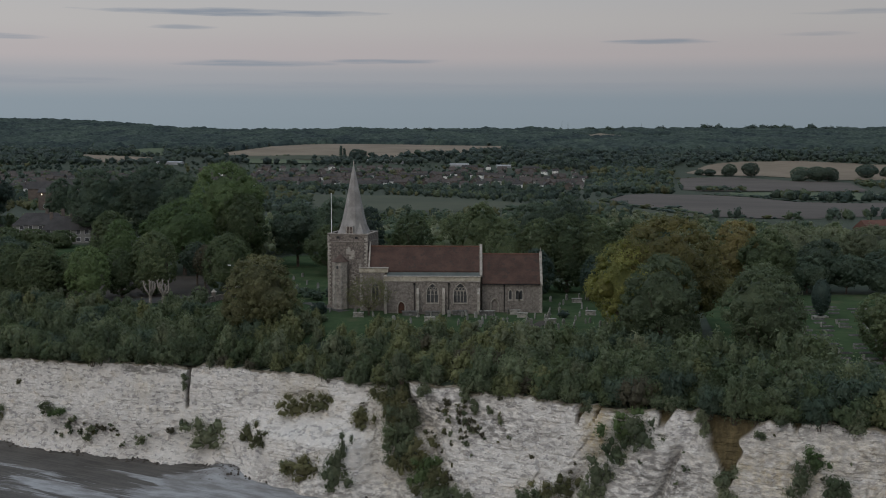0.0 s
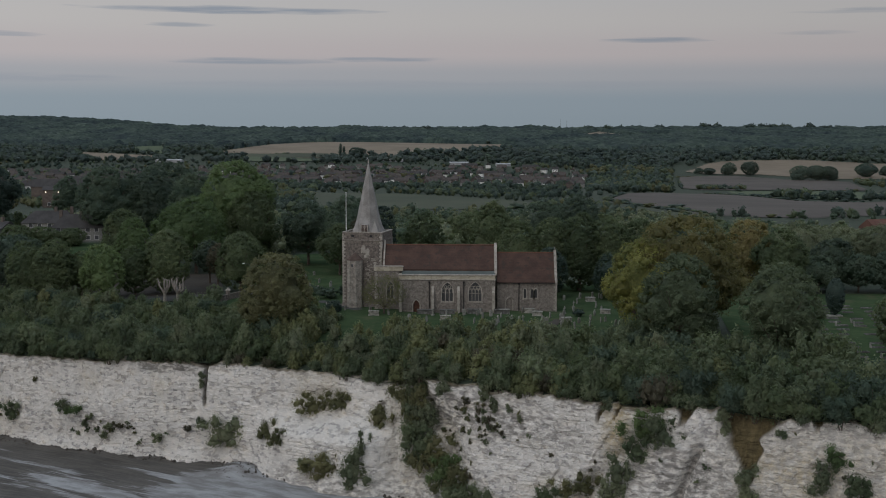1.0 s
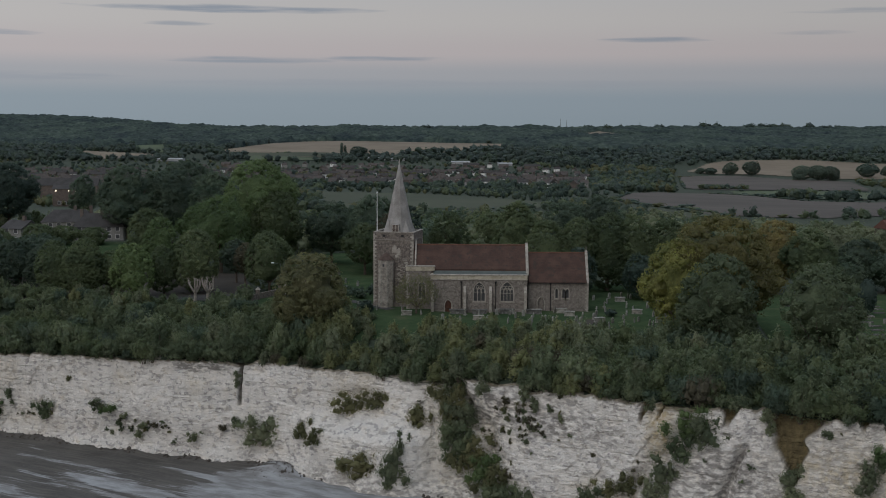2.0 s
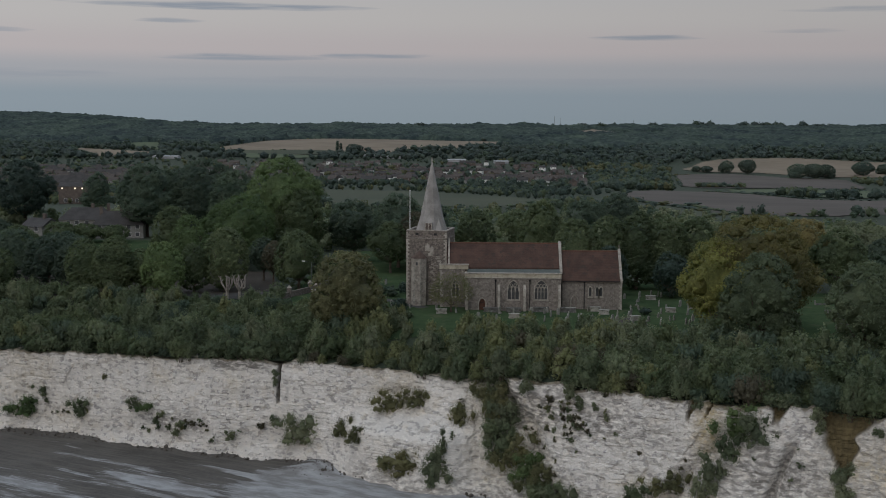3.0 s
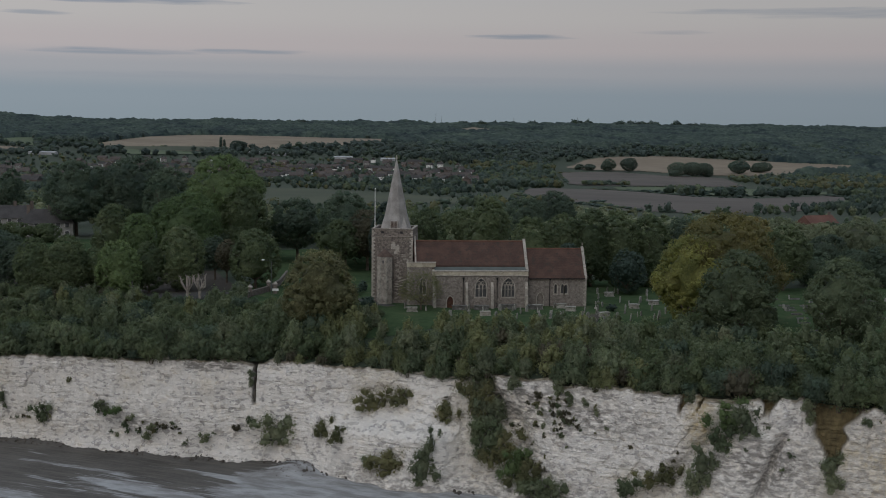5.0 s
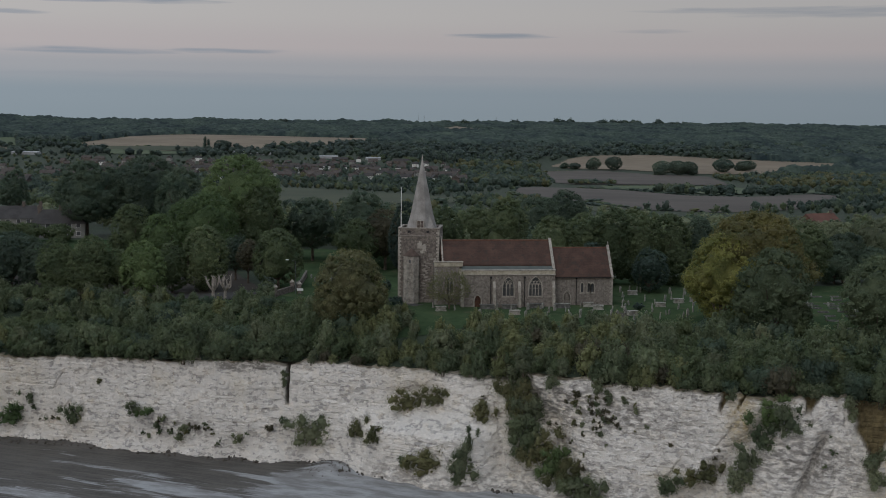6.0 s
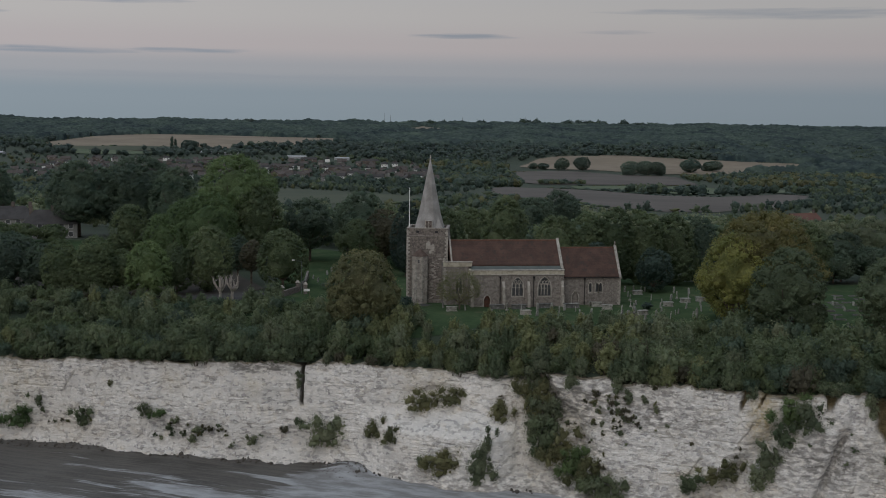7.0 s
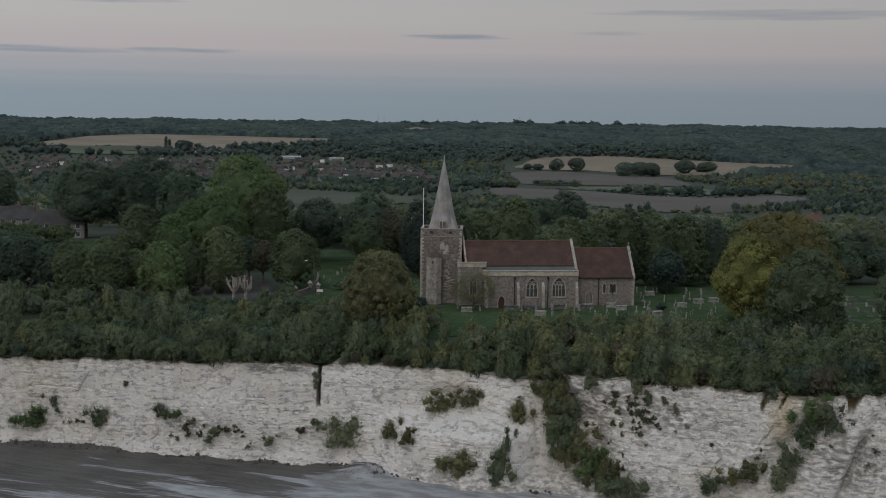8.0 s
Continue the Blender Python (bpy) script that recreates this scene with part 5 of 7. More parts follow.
def window(xc, z0, z1, w, y, lights, name="window"):
    """Stone surround, mullions with small arched heads, and dark leaded glass set back in the wall."""
    win = part(name, ring(lancet(xc, z0 - 0.14, z1 + 0.2, w + 0.4), lancet(xc, z0, z1, w), y - 0.06, y + 0.3), M["dressing"], church, "pale stone traceried window")
    bm = bmesh.new()
    prism(bm, lancet(xc, z0, z1, w), y + 0.30, y + 0.33)
    part("pane", bm, M["glass"], win, "dark leaded glass")
    for i in range(1, lights):
        mx = xc - w / 2 + w * i / lights
        part("mullion", boxes((mx - 0.06, mx + 0.06, y + 0.12, y + 0.29, z0, z1 - w * 0.52)), M["dressing"], win)
    if lights > 1:
        lw = w / lights
        top = z1 - w * 0.62
        for i in range(lights):
            c = xc - w / 2 + lw * (i + 0.5)
            part("tracery", ring(lancet(c, top - 0.75, top + 0.22, lw * 0.98, 5), lancet(c, top - 0.70, top + 0.08, lw * 0.72, 5), y + 0.13, y + 0.27), M["dressing"], win)
        for i in range(lights - 1):
            c = xc - w / 2 + lw * (i + 1)
            o = [(c + 0.30 * w / 2 * math.cos(t), top + 0.45 + 0.30 * w / 2 * math.sin(t)) for t in np.linspace(0, 2 * math.pi, 11)[:-1]]
            q = [(c + 0.19 * w / 2 * math.cos(t), top + 0.45 + 0.19 * w / 2 * math.sin(t)) for t in np.linspace(0, 2 * math.pi, 11)[:-1]]
            part("tracery", ring(o, q, y + 0.13, y + 0.27), M["dressing"], win)
    part("sill", boxes((xc - w / 2 - 0.25, xc + w / 2 + 0.25, y - 0.12, y + 0.28, z0 - 0.3, z0 - 0.145)), M["dressing"], win)
    return win


QUOINS = {}


def quoins(x, y, z0, z1, sx, sy):
    """Alternating corner stones, a little proud of the rubble; sx, sy: which way the walls run from the corner."""
    z, i = z0, 0
    while z < z1 - 0.2:
        a, b = (0.62, 0.36) if i % 2 else (0.36, 0.62)
        key = (i % 2, sx, sy)
        if key not in QUOINS:
            xs, ys = sorted((-0.035 * sx, a * sx)), sorted((-0.035 * sy, b * sy))
            QUOINS[key] = fill(bevelled(boxes((*xs, *ys, 0, 0.34)), 0.015), [M["dressing"]], "quoin")
        q = new("quoin", QUOINS[key])
        q.parent = church
        q.location = (x, y, z)
        z += 0.37
        i += 1


def tile_material():
    m = material("clay_tile", (0.058, 0.035, 0.028), (0.096, 0.056, 0.044), 0.5, (0.054, 0.040, 0.033), 9, rough=0.85, bump=0.25)
    n, l = m.node_tree.nodes, m.node_tree.links
    geo = n.new("ShaderNodeNewGeometry")
    w = n.new("ShaderNodeTexWave")
    w.bands_direction = "Z"
    w.inputs["Scale"].default_value, w.inputs["Distortion"].default_value = 2.4, 0.6
    l.new(geo.outputs["Position"], w.inputs["Vector"])
    bp = n.new("ShaderNodeBump")
    bp.inputs["Strength"].default_value, bp.inputs["Distance"].default_value = 0.6, 0.05
    l.new(w.outputs["Fac"], bp.inputs["Height"])
    l.new(bp.outputs[0], n["Principled BSDF"].inputs["Normal"])
    return m


M["tile"] = tile_material()
M["ridge_tile"] = material("ridge_tile", (0.115, 0.060, 0.042), (0.185, 0.098, 0.068), 1.0, rough=0.8)


# tower
TX0, TX1, TY0, TY1, TT = -23.4, -15.1, 237.0, 245.3, 15.85
tower = part("tower", boxes((TX0, TX1, TY0, TY1, CG - 1, 14.0)), M["flint"], church, "brown rubble stone west tower")
part("string_course", bevelled(boxes((TX0 - 0.08, TX1 + 0.08, TY0 - 0.08, TY1 + 0.08, 14.003, 14.25)), 0.05), M["ragstone"], tower)
part("plinth", bevelled(boxes((TX0 - 0.18, TX1 + 0.18, TY0 - 0.18, TY1 + 0.18, CG - 1, CG + 0.9)), 0.06), M["ragstone"], tower)
for nm, d in (("parapet", (TX0, TX1, TY0, TY0 + 0.45, 14.253, 15.6)), ("parapet", (TX0, TX1, TY1 - 0.45, TY1, 14.253, 15.6)),
              ("parapet", (TX0, TX0 + 0.45, TY0 + 0.452, TY1 - 0.452, 14.253, 15.6)), ("parapet", (TX1 - 0.45, TX1, TY0 + 0.452, TY1 - 0.452, 14.253, 15.6))):
    part(nm, boxes(d), M["flint"], tower)
    x0, x1, y0, y1 = d[:4]
    part("coping", bevelled(boxes((x0 - 0.07, x1 + 0.07, y0 - (0.07 if y1 - y0 < 1 else 0), y1 + (0.07 if y1 - y0 < 1 else 0), 15.603, 15.80)), 0.04), M["turret_stone"], tower)
part("tower_roof", boxes((TX0 + 0.46, TX1 - 0.46, TY0 + 0.46, TY1 - 0.46, 14.253, 14.6)), M["lead"], tower)
for cx, sx in ((TX0, 1), (TX1, -1)):
    quoins(cx, TY0, CG + 0.95, 13.9, sx, 1)
    quoins(cx, TY0 - 0.02, 14.3, 15.5, sx, 1)
quoins(TX1, TY1, CG + 0.95, 13.9, -1, -1)
for k in (-21.2, -17.4):
    part("loophole", boxes((k - 0.3, k + 0.3, TY0 - 0.02, TY0 + 0.1, 14.75, 15.2)), M["iron"], tower)
bm = bmesh.new()
rr = random.Random(4)
for x, z, w, h in ((-19.5, 11.6, 0.9, 1.1), (-18.6, 11.1, 0.8, 1.2), (-19.2, 12.4, 0.5, 0.7), (-18.3, 12.0, 0.45, 0.5), (-18.9, 10.6, 0.5, 0.6)):
    box(bm, x, x + w, TY0 - 0.035, TY0 + 0.05, z, z + h)
part("stone_patch", bevelled(bm, 0.03), M["dressing"], tower, "pale stone patch in the rubble")
bm = bmesh.new()
for i in range(46):
    z = CG + 1.0 + i * 0.21
    w = rr.uniform(0.3, 1.1)
    x = -18.6 + rr.uniform(-0.3, 1.6)
    part("pale_stone", boxes((x, x + w, TY0 - 0.03, TY0 + 0.05, z, z + 0.13)), M["dressing"], tower)

# stair turret
turret = part("stair_turret", frustum(bmesh.new(), -20.65, 236.6, CG - 1, 10.2, 1.66, 1.62, 8, math.pi / 8), M["turret_stone"], church, "half-octagonal stair turret of grey rubble")
part("turret_roof", frustum(bmesh.new(), -20.65, 236.6, 10.2, 11.7, 1.80, 0, 8, math.pi / 8), M["cap_tile"], turret, "low pyramid cap of brown tiles")
part("slit_window", boxes((-20.95, -20.62, 234.86, 235.1, 8.9, 9.5)), M["glass"], turret)
for k in (3.2, 5.6, 7.0):
    part("stone_patch", boxes((-20.95, -20.55, 234.95, 235.1, k, k + 0.55)), M["dressing"], turret)
for a in range(8):
    an = math.pi / 8 + a * math.pi / 4
    qx, qy = -20.65 + 1.65 * math.cos(an), 236.6 + 1.65 * math.sin(an)
    if qy < 236.9:
        for i in range(24):
            q = part("quoin", boxes((-0.12, 0.12, -0.12, 0.12, 0, 0.3 if i % 2 else 0.2)), M["grave"], turret)
            q.location, q.rotation_euler = (qx + 0.09 * -math.cos(an), qy + 0.09 * -math.sin(an), CG + 0.2 + i * 0.4), (0, 0, an)

# spire
SPX, SPY = -19.05, 241.15
bm = bmesh.new()
n8 = [math.pi / 8 + i * math.pi / 4 for i in range(8)]
prof = [(14.62, 3.55), (16.0, 3.10), (18.2, 2.42), (24.2, 1.17), (29.65, 0.07)]
rings = [[bm.verts.new((SPX + r * math.cos(a), SPY + r * math.sin(a), z)) for a in n8] for z, r in prof]
for lo, hi in zip(rings, rings[1:]):
    for i in range(8):
        bm.faces.new((lo[i], lo[(i + 1) % 8], hi[(i + 1) % 8], hi[i]))
bm.faces.new(rings[-1])
spire = part("spire", bm, M["shingle"], church, "tall octagonal spire of weathered grey wooden shingles")
for sx in (-1, 1):
    for sy in (-1, 1):
        bm = bmesh.new()
        c = bm.verts.new((SPX + sx * 3.15, SPY + sy * 3.15, 14.62))
        top = bm.verts.new((SPX + sx * 1.75, SPY + sy * 1.75, 18.1))
        a = bm.verts.new((SPX + sx * 3.2, SPY + sy * 1.2, 14.62))
        b = bm.verts.new((SPX + sx * 1.2, SPY + sy * 3.2, 14.62))
        for f in ((c, a, top), (b, c, top), (a, b, top), (c, b, a)):
            bm.faces.new(f)
        bmesh.ops.recalc_face_normals(bm, faces=bm.faces[:])
        part("broach", bm, M["shingle"], spire)
part("finial", frustum(bmesh.new(), SPX, SPY, 29.55, 30.35, 0.15, 0.05, 8), M["dressing"], spire)
louvre = part("spire_light", bevelled(boxes((SPX - 0.74, SPX + 0.74, 237.95, 239.5, 14.7, 17.25)), 0.04), M["shingle"], spire, "gabled louvred opening at the foot of the spire")
for k in (-0.72, -0.06, 0.60):
    part("frame", boxes((SPX + k, SPX + k + 0.12, 237.86, 237.96, 14.8, 17.2)), M["dressing"], louvre)
for i in range(9):
    part("slat", boxes((SPX - 0.66, SPX + 0.66, 237.90, 237.948, 14.95 + i * 0.245, 15.12 + i * 0.245)), M["cap_tile"], louvre)
pole = part("flagpole", tube(bmesh.new(), (-23.0, 238.4, 14.6), (-23.0, 238.4, 23.6), 0.09, 0.055, 8), M["white"], church, "white painted flagpole on the tower")
part("truck", frustum(bmesh.new(), -23.0, 238.4, 23.6, 23.75, 0.12, 0.1, 8), M["white"], pole)

# the tower stands askew to the nave
SKEW = Matrix.Translation((-19.07, 238.63, 0)) @ Matrix.Rotation(radians(-10.5), 4, "Z") @ Matrix.Translation((19.38, -239.09, 0))
for piece in church.children:
    piece.matrix_basis = SKEW @ piece.matrix_basis

# nave
NX0, NX1, NRY, NRZ, NEY, NEZ = -15.0, 7.6, 237.1, 13.25, 232.9, 8.75


def gable_roof(name, x0, x1, ry, rz, ey, ez, mat, label, thick=0.28):
    """A tiled roof of two slopes, with its thickness; the north slope mirrors the south one."""
    bm = bmesh.new()
    ny = 2 * ry - ey
    o = [(ey, ez), (ry, rz), (ny, ez), (ny, ez - thick), (ry, rz - thick * 1.3), (ey, ez - thick)]
    a, b = [bm.verts.new((x0, y, z)) for y, z in o], [bm.verts.new((x1, y, z)) for y, z in o]
    for i in range(6):
        bm.faces.new((a[i], a[(i + 1) % 6], b[(i + 1) % 6], b[i]))
    bm.faces.new((a[0], a[1], a[4], a[5])), bm.faces.new((a[1], a[2], a[3], a[4]))
    bm.faces.new((b[0], b[5], b[4], b[1])), bm.faces.new((b[1], b[4], b[3], b[2]))
    bmesh.ops.recalc_face_normals(bm, faces=bm.faces[:])
    return part(name, bm, mat, church, label)


def gable_wall(name, x0, x1, ry, rz, ey, ez, zb, mat):
    bm = bmesh.new()
    ny = 2 * ry - ey
    o = [(ey, zb), (ey, ez), (ry, rz), (ny, ez), (ny, zb)]
    a, b = [bm.verts.new((x0, y, z)) for y, z in o], [bm.verts.new((x1, y, z)) for y, z in o]
    bm.faces.new(a), bm.faces.new(b[::-1])
    for i in range(5):
        bm.faces.new((a[i], a[(i + 1) % 5], b[(i + 1) % 5], b[i]))
    bmesh.ops.recalc_face_normals(bm, faces=bm.faces[:])
    return part(name, bm, mat, church)


nave = part("nave_wall", boxes((NX0, NX1 - 0.1, NEY + 0.25, 2 * NRY - NEY - 0.25, CG - 1, NEZ - 0.25)), M["ragstone"], church)
nroof = gable_roof("nave_roof", NX0 - 0.05, NX1 - 0.3, NRY, NRZ, NEY, NEZ, M["tile"], "steep red-brown clay tiled nave roof")
part("ridge", boxes((NX0, NX1 - 0.32, NRY - 0.16, NRY + 0.16, NRZ - 0.09, NRZ + 0.13)), M["ridge_tile"], nroof, "orange clay ridge tiles")
gable_wall("gable_wall", NX1 - 0.29, NX1 + 0.1, NRY, NRZ + 0.12, NEY - 0.05, NEZ, CG - 1, M["ragstone"])
bm = bmesh.new()
for s0 in (1, -1):
    y0, y1 = NRY - s0 * 0.0, NRY - s0 * (NRY - NEY + 0.9)
    z0, z1 = NRZ + 0.45, NEZ - 0.65
    v = [bm.verts.new(p) for p in ((NX1 - 0.36, y0, z0), (NX1 + 0.18, y0, z0), (NX1 + 0.18, y1, z1), (NX1 - 0.36, y1, z1),
                                  (NX1 - 0.36, y0, z0 - 0.38), (NX1 + 0.18, y0, z0 - 0.38), (NX1 + 0.18, y1, z1 - 0.4), (NX1 - 0.36, y1, z1 - 0.4))]
    for q in ((0, 1, 2, 3), (4, 7, 6, 5), (0, 3, 7, 4), (1, 5, 6, 2), (2, 6, 7, 3), (0, 4, 5, 1)):
        bm.faces.new([v[i] for i in q])
bmesh.ops.recalc_face_normals(bm, faces=bm.faces[:])
part("gable_coping", bm, M["dressing"], church, "pale stone gable coping")

# south aisle
AX0, AX1, AY = -11.5, 7.35, 229.9
W1, W2 = (-2.0, 2.85, 6.5, 2.15), (3.45, 2.85, 6.6, 2.5)
holes = [lancet(W1[0], *W1[1:]), lancet(W2[0], *W2[1:]), lancet(-8.1, CG - 0.3, 3.0, 1.25)]
wall_panel("aisle_wall", AX0, AX1, AY, 0.7, CG - 0.6, 7.05, holes, M["ragstone"], "coursed rubble aisle wall with pale flecks")
for xa, xb in ((AX0, AX0 + 0.6), (AX1 - 0.6, AX1)):
    part("aisle_end", boxes((xa, xb, AY + 0.702, 233.1, CG - 0.6, 7.05)), M["ragstone"], church)
pp = part("aisle_parapet", bevelled(boxes((AX0 - 0.06, AX1 + 0.06, AY - 0.06, AY + 0.45, 7.053, 7.85)), 0.03), M["ashlar"], church, "cream ashlar parapet")
part("coping", bevelled(boxes((AX0 - 0.16, AX1 + 0.16, AY - 0.16, AY + 0.55, 7.853, 8.08)), 0.05), M["dressing"], pp)
part("string_course", bevelled(boxes((AX0 - 0.14, AX1 + 0.14, AY - 0.15, AY - 0.063, 6.98, 7.16)), 0.02), M["dressing"], pp)
part("aisle_parapet", boxes((AX0 - 0.06, AX0 + 0.4, AY + 0.56, 233.0, 7.053, 8.0)), M["ashlar"], church)
bm = bmesh.new()
v = [bm.verts.new(p) for p in ((AX0 + 0.4, AY + 0.5, 7.5), (AX1, AY + 0.5, 7.5), (AX1, 233.1, 8.55), (AX0 + 0.4, 233.1, 8.55), (AX0 + 0.4, AY + 0.5, 7.2), (AX1, AY + 0.5, 7.2), (AX1, 233.1, 8.2), (AX0 + 0.4, 233.1, 8.2))]
for q in ((0, 1, 2, 3), (4, 7, 6, 5), (0, 4, 5, 1), (1, 5, 6, 2), (2, 6, 7, 3), (3, 7, 4, 0)):
    bm.faces.new([v[i] for i in q])
part("aisle_roof", bm, M["lead"], church, "low grey-green lead aisle roof")
part("plinth", bevelled(boxes((-7.3, AX1 + 0.02, AY - 0.14, AY - 0.003, CG - 0.6, CG + 0.75)), 0.04), M["ragstone"], church)
window(*W1[:1], W1[1], W1[2], W1[3], AY, 3)
window(*W2[:1], W2[1], W2[2], W2[3], AY, 4)
dsur = part("door_surround", ring(lancet(-8.1, CG - 0.3, 3.22, 1.7), lancet(-8.1, CG - 0.3, 3.0, 1.25), AY - 0.08, AY + 0.3), M["dressing"], church, "pale pointed stone doorway")
dr = part("door", prism(bmesh.new(), lancet(-8.1, CG - 0.3, 3.0, 1.25), AY + 0.3, AY + 0.38), M["oak"], church, "red-brown arched wooden door")
for k in (1.2, 2.1):
    part("hinge", boxes((-8.6, -7.75, AY + 0.27, AY + 0.298, k, k + 0.07)), M["iron"], dr)


def buttress(x, w=0.52, depth=1.05, z1=5.2, y=AY):
    """Two stages with weathered set-off and gabled head."""
    bm = bmesh.new()
    box(bm, x - w / 2, x + w / 2, y - depth, y - 0.001, CG - 0.6, 3.2)
    box(bm, x - w / 2, x + w / 2, y - depth * 0.62, y - 0.002, 3.2, z1 - 0.6)
    o = [(y - depth * 0.62, z1 - 0.6), (y - 0.003, z1 - 0.6), (y - 0.003, z1 + 0.55)]
    a, b = [bm.verts.new((x - w / 2, p, q)) for p, q in o], [bm.verts.new((x + w / 2, p, q)) for p, q in o]
    bm.faces.new(a), bm.faces.new(b[::-1])
    for i in range(3):
        bm.faces.new((a[i], a[(i + 1) % 3], b[(i + 1) % 3], b[i]))
    bmesh.ops.recalc_face_normals(bm, faces=bm.faces[:])
    return part("buttress", bm, M["dressing"], church, "pale stepped stone buttress")


for bx in (-4.85, 0.2, 7.05, -11.2):
    buttress(bx)


def downpipe(x, y, z1):
    p = part("downpipe", tube(bmesh.new(), (x, y - 0.12, CG), (x, y - 0.12, z1), 0.075, 0.075, 8), M["iron"], church, "black cast-iron downpipe")
    part("hopper", frustum(bmesh.new(), x, y - 0.16, z1, z1 + 0.45, 0.14, 0.30, 4, math.pi / 4), M["iron"], p)


downpipe(-5.55, AY - 0.15, 6.3)
downpipe(1.2, AY - 0.15, 6.3)

# west block beside the tower
wall_panel("west_block_wall", -16.45, -11.56, 232.2, 0.6, CG - 0.6, 8.45, [lancet(-13.4, 3.0, 6.3, 1.3)], M["ragstone"])
window(-13.4, 3.0, 6.3, 1.3, 232.2, 2)
part("west_block", boxes((-16.45, -15.85, 232.802, 236.9, CG - 0.6, 8.45)), M["ragstone"], church)
part("west_block_parapet", bevelled(boxes((-16.6, -10.85, 232.1, 232.6, 8.453, 9.27)), 0.04), M["ashlar"], church, "cream ashlar parapet")
part("west_block_coping", bevelled(boxes((-16.7, -10.75, 232.0, 232.7, 9.273, 9.5)), 0.04), M["dressing"], church)
part("west_block_roof", boxes((-16.45, -15.1, 232.72, 236.9, 8.453, 8.7)), M["lead"], church)
part("gable_stub", bevelled(boxes((-16.6, -16.25, 232.1, 232.6, 9.503, 10.1)), 0.04), M["dressing"], church)
quoins(-16.45, 232.2, CG, 8.3, 1, 1)
quoins(-11.5, AY, CG + 0.8, 6.9, 1, 1)
bm = bmesh.new()
v = [bm.verts.new(p) for p in ((-14.9, NEY + 0.4, NEZ + 0.2), (-14.6, NEY + 0.4, NEZ + 0.2), (-14.6, NRY, NRZ + 0.55), (-14.9, NRY, NRZ + 0.55),
                              (-14.9, NEY + 0.4, NEZ + 0.65), (-14.6, NEY + 0.4, NEZ + 0.65), (-14.6, NRY, NRZ + 0.95), (-14.9, NRY, NRZ + 0.95))]
for q in ((0, 3, 2, 1), (4, 5, 6, 7), (0, 1, 5, 4), (1, 2, 6, 5), (2, 3, 7, 6), (3, 0, 4, 7)):
    bm.faces.new([v[i] for i in q])
part("gable_coping", bm, M["dressing"], church)

# chancel
HX1, HY, HRY, HRZ, HEZ = 19.45, 231.75, 236.2, 11.85, 6.45
ch_holes = [lancet(10.2, CG + 0.3, 3.4, 1.25), lancet(13.3, 3.25, 5.15, 0.5), lancet(14.68, 3.3, 5.1, 0.55), lancet(15.42, 3.3, 5.1, 0.55)]
wall_panel("chancel_wall", 7.75, HX1, HY, 0.7, CG - 0.6, 6.35, ch_holes, M["ragstone"], "grey-brown rubble chancel wall")
part("chancel_back", boxes((7.75, HX1 - 0.6, HY + 0.72, 2 * HRY - HY, CG - 0.6, 6.3)), M["ragstone"], church)
croof = gable_roof("chancel_roof", 7.74, HX1 - 0.25, HRY, HRZ, HY - 0.25, HEZ, M["tile"], "red-brown clay tiled chancel roof")
part("ridge", boxes((7.75, HX1 - 0.28, HRY - 0.15, HRY + 0.15, HRZ - 0.09, HRZ + 0.12)), M["ridge_tile"], croof, "orange clay ridge tiles")
part("gutter", boxes((7.76, HX1 - 0.3, HY - 0.38, HY - 0.26, HEZ - 0.26, HEZ - 0.12)), M["iron"], croof)
gable_wall("gable_wall", HX1 - 0.24, HX1 + 0.12, HRY, HRZ + 0.1, HY + 0.003, HEZ + 0.1, CG - 0.6, M["ragstone"])
bm = bmesh.new()
for s0 in (1, -1):
    y0, y1, z0, z1 = HRY, HRY - s0 * (HRY - HY + 0.25), HRZ + 0.5, HEZ - 0.05
    v = [bm.verts.new(p) for p in ((HX1 - 0.3, y0, z0), (HX1 + 0.2, y0, z0), (HX1 + 0.2, y1, z1), (HX1 - 0.3, y1, z1),
                                  (HX1 - 0.3, y0, z0 - 0.4), (HX1 + 0.2, y0, z0 - 0.4), (HX1 + 0.2, y1, z1 - 0.4), (HX1 - 0.3, y1, z1 - 0.4))]
    for q in ((0, 1, 2, 3), (4, 7, 6, 5), (0, 3, 7, 4), (1, 5, 6, 2), (2, 6, 7, 3), (0, 4, 5, 1)):
        bm.faces.new([v[i] for i in q])
bmesh.ops.recalc_face_normals(bm, faces=bm.faces[:])
gc = part("gable_coping", bm, M["dressing"], church, "pale stone gable coping")
part("cross", boxes((HX1 - 0.1, HX1 + 0.02, HRY - 0.07, HRY + 0.07, HRZ + 0.4, HRZ + 1.25), (HX1 - 0.1, HX1 + 0.02, HRY - 0.3, HRY + 0.3, HRZ + 0.85, HRZ + 1.0)), M["dressing"], gc)
quoins(HX1 + 0.12, HY, CG, 6.3, -1, 1)
window(13.3, 3.25, 5.15, 0.5, HY, 1)
window(14.68, 3.3, 5.1, 0.55, HY, 1)
window(15.42, 3.3, 5.1, 0.55, HY, 1)
part("blocked_doorway", ring(lancet(10.2, CG + 0.3, 3.6, 1.65), lancet(10.2, CG + 0.3, 3.4, 1.25), HY - 0.06, HY + 0.3), M["dressing"], church, "blocked pointed doorway")
part("blocking", prism(bmesh.new(), lancet(10.2, CG + 0.3, 3.4, 1.25), HY + 0.25, HY + 0.4), M["ragstone"], church)
downpipe(12.1, HY, 5.9)


